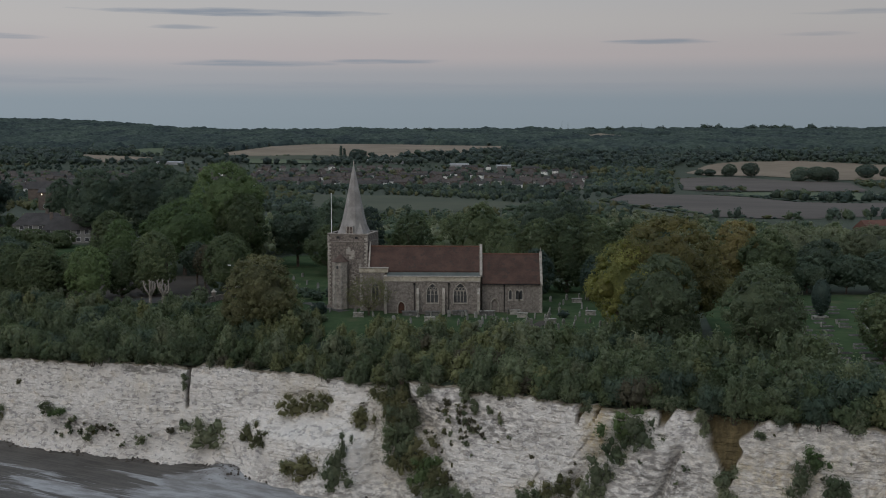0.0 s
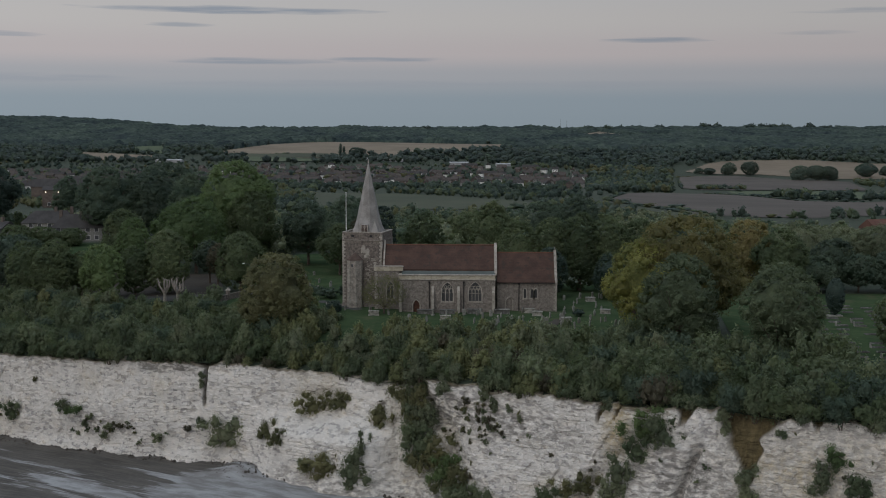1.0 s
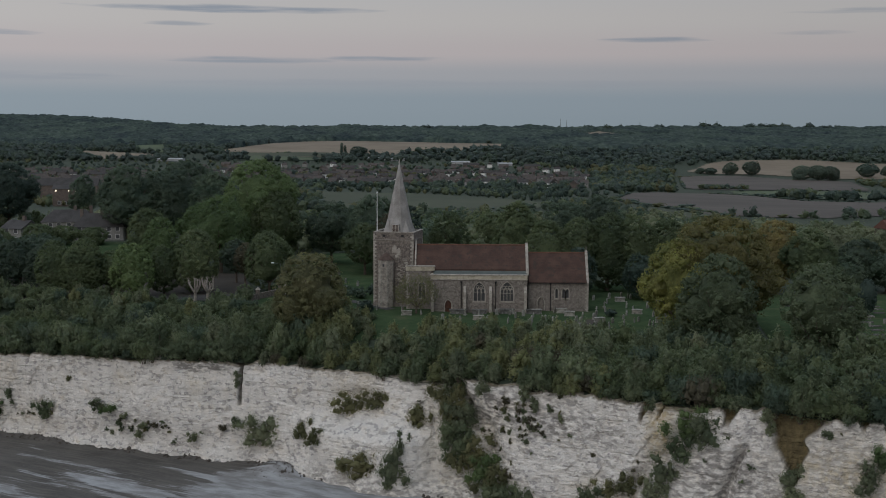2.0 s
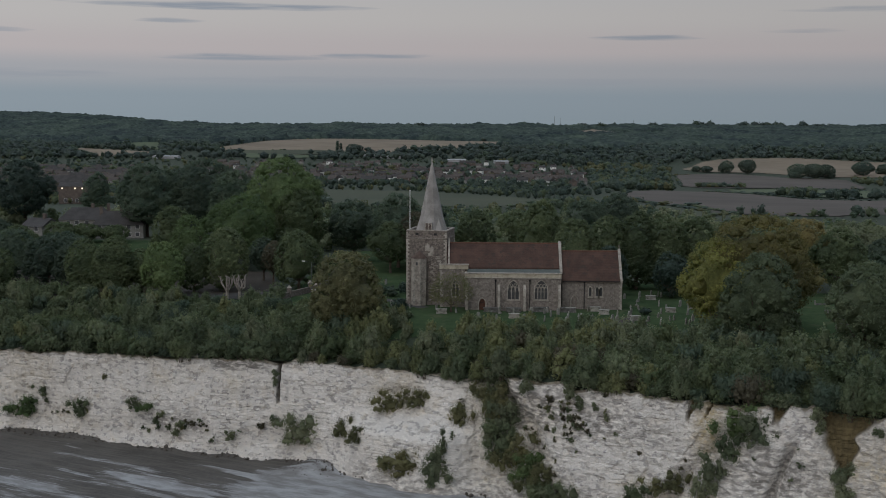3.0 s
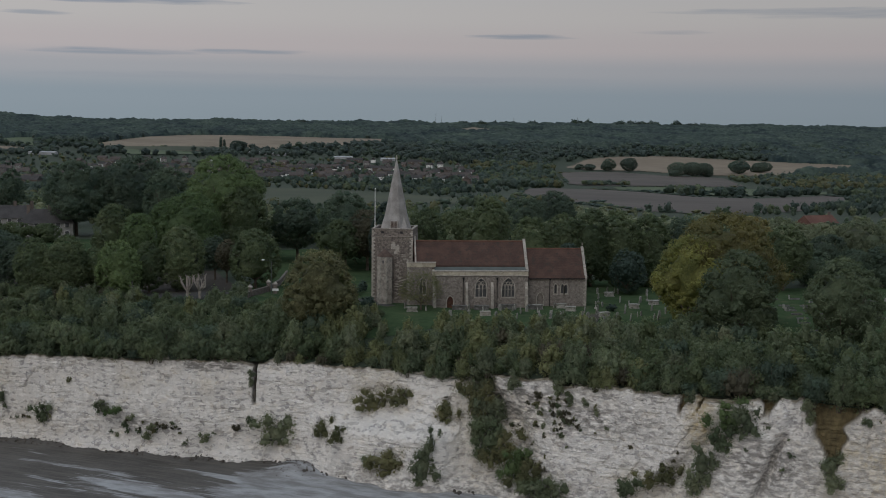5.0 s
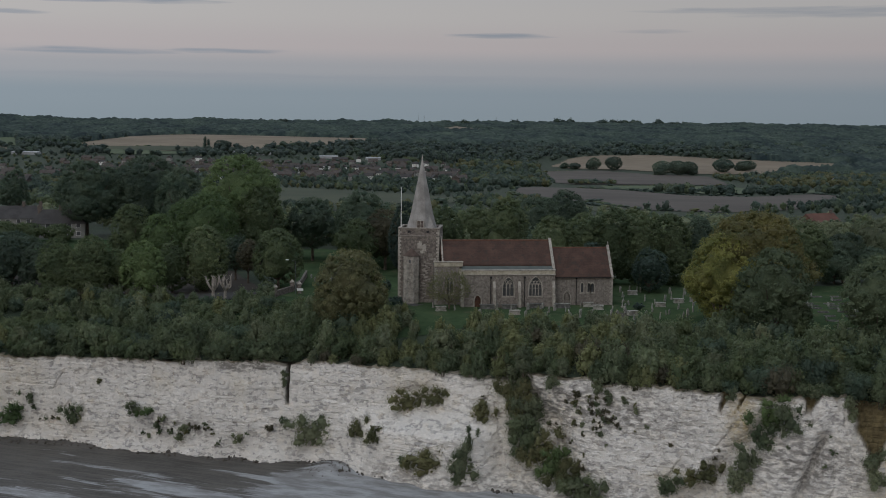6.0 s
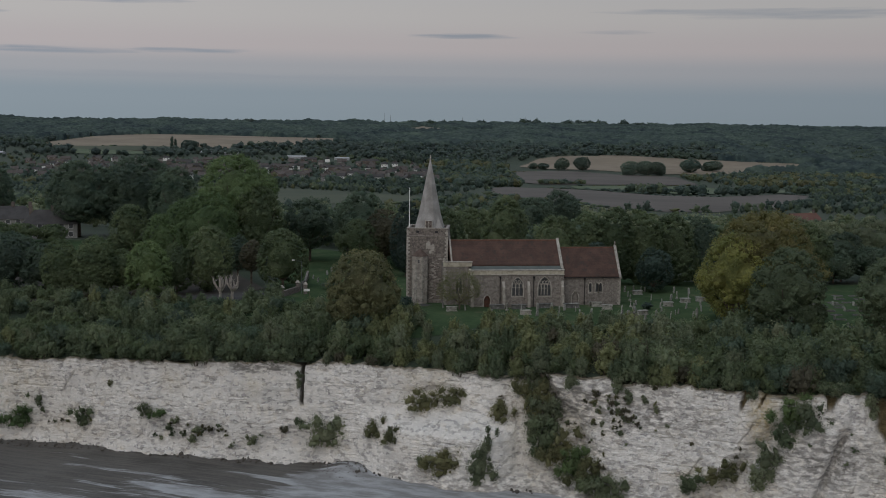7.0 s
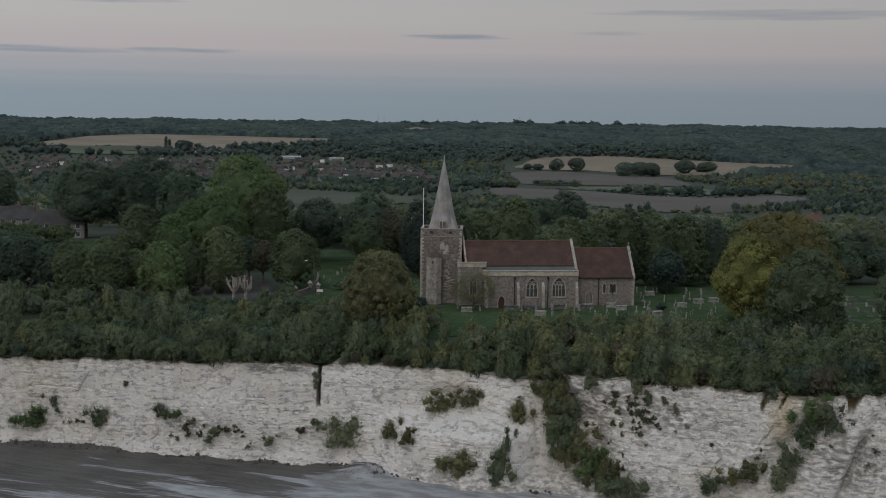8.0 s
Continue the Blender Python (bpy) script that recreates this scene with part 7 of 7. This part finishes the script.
# the town, as rows of small houses
TOWN = []
rt = random.Random(21)
base_houses = [house(0, 0, 0, w, 8, 5.2, 3.4, wall, roof, label, 0, [(-w / 4, 3.2, 1.2, 1.2), (w / 4, 3.2, 1.2, 1.2)], ch, "houses of the town") for w, wall, roof, label, ch in (
    (9, "brick", "house_tile", "brick house with brown tiled roof in the town", ((0.35, 0),)), (16, "brick", "house_tile", "pair of brick houses with brown tiled roof in the town", ((0.0, 0),)),
    (9, "render", "house_tile", "pale rendered house with brown roof in the town", ((0.35, 0),)), (28, "brick", "slate", "brick terrace with grey roof in the town", ((-0.25, 0), (0.25, 0))),
    (10, "white", "slate", "white gabled house with grey roof in the town", ((-0.3, 0),)))]
for row in range(26):
    y0 = 1230 + row * 34 + rt.uniform(-12, 12)
    x = -0.20 * y0 - 40 + rt.uniform(-40, 40)
    rz = rt.uniform(-25, 25)
    while x < 0.09 * y0 + 20:
        k = rt.choices(range(5), (3, 3, 3, 2, 3))[0]
        yy = y0 + rt.uniform(-10, 10)
        if rt.random() < 0.40:
            TOWN.append((x, yy))
            copy_thing(base_houses[k], pose(x, yy, lz(x, yy), 0, 0, rz + rt.choice((0, 0, 90)) + rt.uniform(-6, 6)))
        x += rt.uniform(16, 34)
for row in range(14):
    y0 = 1000 + row * 70 + rt.uniform(-15, 15)
    x = -0.40 * y0
    while x < -0.27 * y0:
        k = rt.choices(range(5), (3, 3, 3, 3, 2))[0]
        if rt.random() < 0.6:
            TOWN.append((x, y0))
            copy_thing(base_houses[k], pose(x, y0, lz(x, y0), 0, 0, rt.uniform(-20, 20)))
        x += rt.uniform(18, 36)
for t in base_houses:
    clear(t)
for x, y, L, W_, H_ in ((-185, 2290, 40, 14, 4), (-140, 2262, 26, 14, 4), (-566, 2230, 50, 16, 4), (-20, 2180, 34, 12, 3.5), (60, 2150, 26, 12, 3.5), (735, 1760, 50, 16, 6), (690, 1660, 26, 12, 4), (870, 1690, 30, 12, 5), (-330, 4330, 40, 14, 12), (350, 4340, 36, 10, 8)):
    t = thing("warehouse", (x, y, lz(x, y)), "long low pale metal-clad shed", "warehouse", "pale sheds", rz=rt.uniform(-10, 10))
    part("wall", boxes((-L / 2, L / 2, -W_ / 2, W_ / 2, -2, H_)), M["sheet_metal"], t)
    part("roof", roof_mesh(L, W_, H_ + 0.01, H_ + 1.8), M["sheet_metal"], t)


# ---- far trees ----
def leafy_units(seed, count, pr, card, per):
    """Trees of unit size, built up of clumps."""
    out = []
    for i in range(count):
        rng = np.random.default_rng(seed + i)
        a = rng.uniform(0, 6)
        envs = [(0, 0, 0.52, 0.40, 0.40, 0.46), (0.2 * math.cos(a), 0.2 * math.sin(a), rng.uniform(0.3, 0.42), 0.30, 0.30, 0.26)]
        V, F = clumped(rng, envs, pr, card, per, 0.6, 0.85, 0.05, ICO1)
        out.append((V, F[0], np.zeros((0, 4), dtype=np.int64)))
    return out


def unit_trees(seed, n_cards, ico, count=5, card=0.16, boughs=3):
    out = []
    for i in range(count):
        rng = np.random.default_rng(seed + i)
        lobes = [(0, 0, 0.50, 0.36, 0.36, 0.42)] + [(0.26 * math.cos(a), 0.26 * math.sin(a), rng.uniform(0.35, 0.74), 0.21, 0.21, 0.19) for a in np.arange(boughs) * 2.1 + rng.uniform(0, 2)]
        Vs, F3, F4, at = [], [], [], 0
        for L in lobes:
            cv, cf = ico
            w = 1 + 0.22 * rng.uniform(-1, 1, (len(cv), 1))
            Vs.append(cv * w * np.array(L[3:]) + np.array(L[:3]))
            F3.append(cf + at)
            at += len(cv)
        q = rng.normal(0, 1, (n_cards, 3))
        q /= np.linalg.norm(q, axis=1, keepdims=True)
        q[:, 2] = np.abs(q[:, 2]) * np.where(rng.random(n_cards) < 0.75, 1, -1)
        P = q * np.array([0.47, 0.47, 0.5]) * rng.uniform(0.8, 1.1, (n_cards, 1)) + np.array([0, 0, 0.5])
        V, F = cards(rng, P, q, card, 0.5)
        Vs.append(V)
        F4.append(F + at)
        out.append((np.vstack(Vs), np.vstack(F3), np.vstack(F4)))
    return out


def grove(name, places, units, mats, label, category, seed):
    """One mesh of many trees: places are rows of x, y, width, height."""
    rng = np.random.default_rng(seed)
    Vs, F3, F4, i3, i4, at = [], [], [], [], [], 0
    px, py = np.array([p[0] for p in places]), np.array([p[1] for p in places])
    pz = land_z(px, py)
    tone = noise2(px / 160, py / 120, seed)
    for (x, y, w, h), z, tn in zip(places, pz, tone):
        V, a, b = units[rng.integers(len(units))]
        t = rng.uniform(0, 6.28)
        c, s_ = math.cos(t), math.sin(t)
        Vs.append(np.stack([(V[:, 0] * c - V[:, 1] * s_) * w + x, (V[:, 0] * s_ + V[:, 1] * c) * w + y, V[:, 2] * h + z - 0.04 * h], -1))
        F3.append(a + at), F4.append(b + at)
        k = int(np.clip((tn + rng.normal(0, 0.45) + 1) / 2 * len(mats), 0, len(mats) - 1))
        i3.append(np.full(len(a), k)), i4.append(np.full(len(b), k))
        at += len(V)
    ob = new(name, np_mesh(name, np.vstack(Vs), [f for f in (np.vstack(F3), np.vstack(F4)) if len(f)], [M[m] for m in mats], np.concatenate(i3 + i4)))
    return tagged(ob, label, category, kind="stuff")


UN, UM, UF = leafy_units(400, 6, 0.2, 0.055, 24), unit_trees(420, 14, ICO1, 8, 0.13, 2), unit_trees(440, 10, ICO1, 8, 0.16, 2)


def within(P, x, y):
    r = False
    for (x0, y0), (x1, y1) in zip(P, P[1:] + P[:1]):
        if (y0 > y) != (y1 > y) and x < (x1 - x0) * (y - y0) / (y1 - y0) + x0:
            r = not r
    return r


BOUNDS = [(min(p[1] for p in P), max(p[1] for p in P), P) for _, _, _, P in FIELDS]


def field_at(x, y):
    return any(a < y < b and within(P, x, y) for a, b, P in BOUNDS)


OPEN = [(90, 600), (230, 560), (800, 1300), (1100, 2050), (1100, 2420), (400, 2360), (300, 1850), (130, 1150)]
town_xy = np.array(TOWN)
rf = random.Random(77)
near, mid, far = [], [], []
y = 302.0
while y < 4440:
    step = 7.5 if y < 470 else 9.5 if y < 1000 else 17 if y < 2200 else 18 if y < 2700 else 26
    x = -0.44 * y - 25
    while x < 0.58 * y + 10:
        xx, yy = x + rf.uniform(-0.5, 0.5) * step, y + rf.uniform(-0.5, 0.5) * step
        x += step
        n = float(fbm(xx / 150, yy / 110, 2, 71))
        if y < 470:
            p = 0.9 if y < 400 or xx > 95 else 0.25
        elif y < 1000:
            p = 0.85 if n > -0.10 else 0.0
            if xx < -110:
                p = 0.9
        elif y < 1250:
            p = 0.9 if n > -0.35 else 0.2
        elif y < 2200:
            p = 0.38 if xx < 0.1 * y else 0.92
            if n > 0.3:
                p = min(0.95, p + 0.35)
        elif y < 2700:
            p = 0.9 if n > -0.25 else 0.4
        else:
            p = 0.012
        if within(OPEN, xx, yy) and not (xx > 600 and 1580 < yy < 1960):
            p = 0.0 if xx > 0.17 * yy and 1150 < yy < 2450 else 0.8
        if within(OPEN, xx, yy) and yy < 1000:
            p = 0.6 if n > -0.2 else 0.0
        if -50 < xx < -28 and yy < 350 or xx < -70 and yy < 345:
            p = 0
        if -560 < xx < 160 and 2200 < yy < 2460:
            p *= 0.6
        if rf.random() > p or field_at(xx, yy):
            continue
        if y < 620 and (abs(xx + 120) < 42 and 322 < yy < 378 or abs(xx + 0.345 * yy) < 24 and 400 < yy < 700 or abs(xx - 155) < 12 and 425 < yy < 462):
            continue
        if y > 900 and len(town_xy) and np.min((town_xy[:, 0] - xx) ** 2 + (town_xy[:, 1] - yy) ** 2) < 120:
            continue
        if y < 1000:
            h = rf.uniform(7, 13)
            if yy < 1000:
                lim = 36.0 - (0.064 if xx < -60 else 0.070 if xx < 95 else 0.081) * yy - lz(xx, yy)
                h = max(rf.uniform(4.0, 6.5), min(h, lim * rf.uniform(0.75, 1.0)))
            (near if y < 560 else mid).append((xx, yy, h * rf.uniform(0.75, 1.15), h))
        elif y < 2200:
            h = (rf.uniform(5, 10) if xx < 0.1 * y else rf.uniform(8, 14)) * (0.85 + 0.7 * max(0.0, n))
            mid.append((xx, yy, h * rf.uniform(0.8, 1.4), h))
        else:
            h = rf.uniform(9, 16)
            far.append((xx, yy, h * rf.uniform(0.9, 1.6), h))
    y += step * 0.9
# hedges along field edges
for _, _, _, P in FIELDS:
    for (x0, y0), (x1, y1) in zip(P, P[1:] + P[:1]):
        L = math.hypot(x1 - x0, y1 - y0)
        if rf.random() < 0.4:
            for k in range(int(L / 6)):
                u = (k + rf.random()) / (L / 6)
                hh = rf.uniform(1.0, 2.6) * (1.8 if rf.random() < 0.12 else 1)
                mid.append((x0 + (x1 - x0) * u, y0 + (y1 - y0) * u, hh * 2.6, hh * 0.9))
for k in range(40):
    u = 0.3 + 0.6 * k / 40
    hh = rf.uniform(2.0, 4.6)
    mid.append((403 - 70 * u + rf.uniform(-8, 8), 1420 - 400 * u + rf.uniform(-10, 10), hh * 1.5, hh))
for k in range(46):
    hh = rf.uniform(4, 9)
    mid.append((rf.uniform(322, 388), 1682 + rf.uniform(-10, 14), hh * 1.4, hh))
# tall clumps on the skyline
for cx, wd, hh in ((880, 36, 22), (1030, 30, 20), (1110, 50, 22), (1232, 10, 24), (1330, 40, 16), (690, 14, 18), (560, 16, 18), (430, 12, 16), (640, 14, 14), (505, 12, 18), (-180, 30, 14), (60, 30, 12)):
    for k in range(max(6, int(wd / 2.5))):
        far.append((cx + rf.uniform(-wd, wd), 4385 + rf.uniform(-25, 25), rf.uniform(20, 36), 1.15 * hh * rf.uniform(0.8, 1.2)))
grove("woodland", near, UN, ("leaf_dark", "leaf_green", "leaf_scrub_pale", "leaf_dark"), "mixed green trees and scrub beyond the churchyard", "trees", 1)
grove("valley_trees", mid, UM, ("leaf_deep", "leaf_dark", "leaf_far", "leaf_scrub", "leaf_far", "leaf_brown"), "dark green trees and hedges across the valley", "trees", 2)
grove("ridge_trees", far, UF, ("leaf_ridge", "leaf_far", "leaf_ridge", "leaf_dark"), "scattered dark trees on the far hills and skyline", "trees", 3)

# the closed canopy of the hill woods, crown beside crown
cu, cyr = np.linspace(-0.46, 0.64, 520), np.concatenate([np.arange(2030, 2700, 9.0), np.arange(2700, 4460, 11.0)])
CU, CYR = np.meshgrid(cu, cyr)
jit = 2.5 * noise2(CU * 900, CYR / 6, 4)
CXX = CU * CYR + jit
crowns = 0.0
for k, (sz, amt) in enumerate(((21.0, 8.0), (11.0, 3.5), (60.0, 7.0))):
    crowns = crowns + amt * (0.5 - np.abs(noise2(CXX / sz, CYR / (sz * 1.2), 80 + k))) * (1.6 if k < 2 else 1)
hgt = 5.5 + crowns + 9 * ss(4150, 4350, CYR) * np.maximum(0, fbm(CXX / 70, CYR / 300, 3, 97)) + 1.2 * noise2(CXX / 4, CYR / 4, 90)
clear_ = np.zeros(CXX.shape)
for k in range(CXX.shape[0]):
    yy = CYR[k, 0]
    row = [P for a, b, P in BOUNDS if a - 20 < yy < b + 20]
    if row:
        clear_[k] = [any(within(P, x, yy) for P in row) for x in CXX[k]]
wooded = (CYR > 2640 + 60 * noise2(CXX / 130, CYR * 0, 6)) | ((CXX > 0.345 * CYR + 50 + 40 * noise2(CXX / 90, CYR / 60, 7)) & (CYR > 2060))
hgt = np.where((clear_ > 0) | ~wooded, -6.0, np.maximum(hgt, 2.0))
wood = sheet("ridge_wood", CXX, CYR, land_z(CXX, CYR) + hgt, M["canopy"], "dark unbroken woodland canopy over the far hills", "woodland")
wood["kind"] = "stuff"

# single trees standing in the far fields
for i, (x, y, h, w) in enumerate([(462, 2133, 26, 26), (497, 2120, 30, 31), (555, 2010, 29, 36), (582, 2012, 30, 38), (604, 2018, 28, 31), (688, 2085, 29, 38), (744, 2121, 24, 38), (431, 2150, 14, 22), (415, 2165, 13, 17), (-110, 2480, 16, 14), (-260, 2385, 31, 8), (-253, 2383, 26, 7), (-225, 2375, 24, 36)]):
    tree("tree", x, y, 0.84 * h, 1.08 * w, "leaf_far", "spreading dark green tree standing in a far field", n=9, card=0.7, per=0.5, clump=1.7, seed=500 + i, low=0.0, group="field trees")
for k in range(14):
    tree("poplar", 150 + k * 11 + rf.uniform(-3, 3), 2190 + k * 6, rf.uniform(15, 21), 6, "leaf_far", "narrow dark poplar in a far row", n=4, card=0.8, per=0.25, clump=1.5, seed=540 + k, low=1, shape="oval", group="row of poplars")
for x, y, h in ((72, 905, 14), (330, 4390, 42), (352, 4392, 36), (620, 4390, 30), (860, 4392, 34)):
    t = thing("mast", (x, y, lz(x, y)), "thin grey pole standing above the trees", "mast", "far poles")
    part("pole", tube(bmesh.new(), (0, 0, -1), (0, 0, h), 0.16 if y < 2000 else 0.7, 0.12 if y < 2000 else 0.35, 5), M["lead"], t)
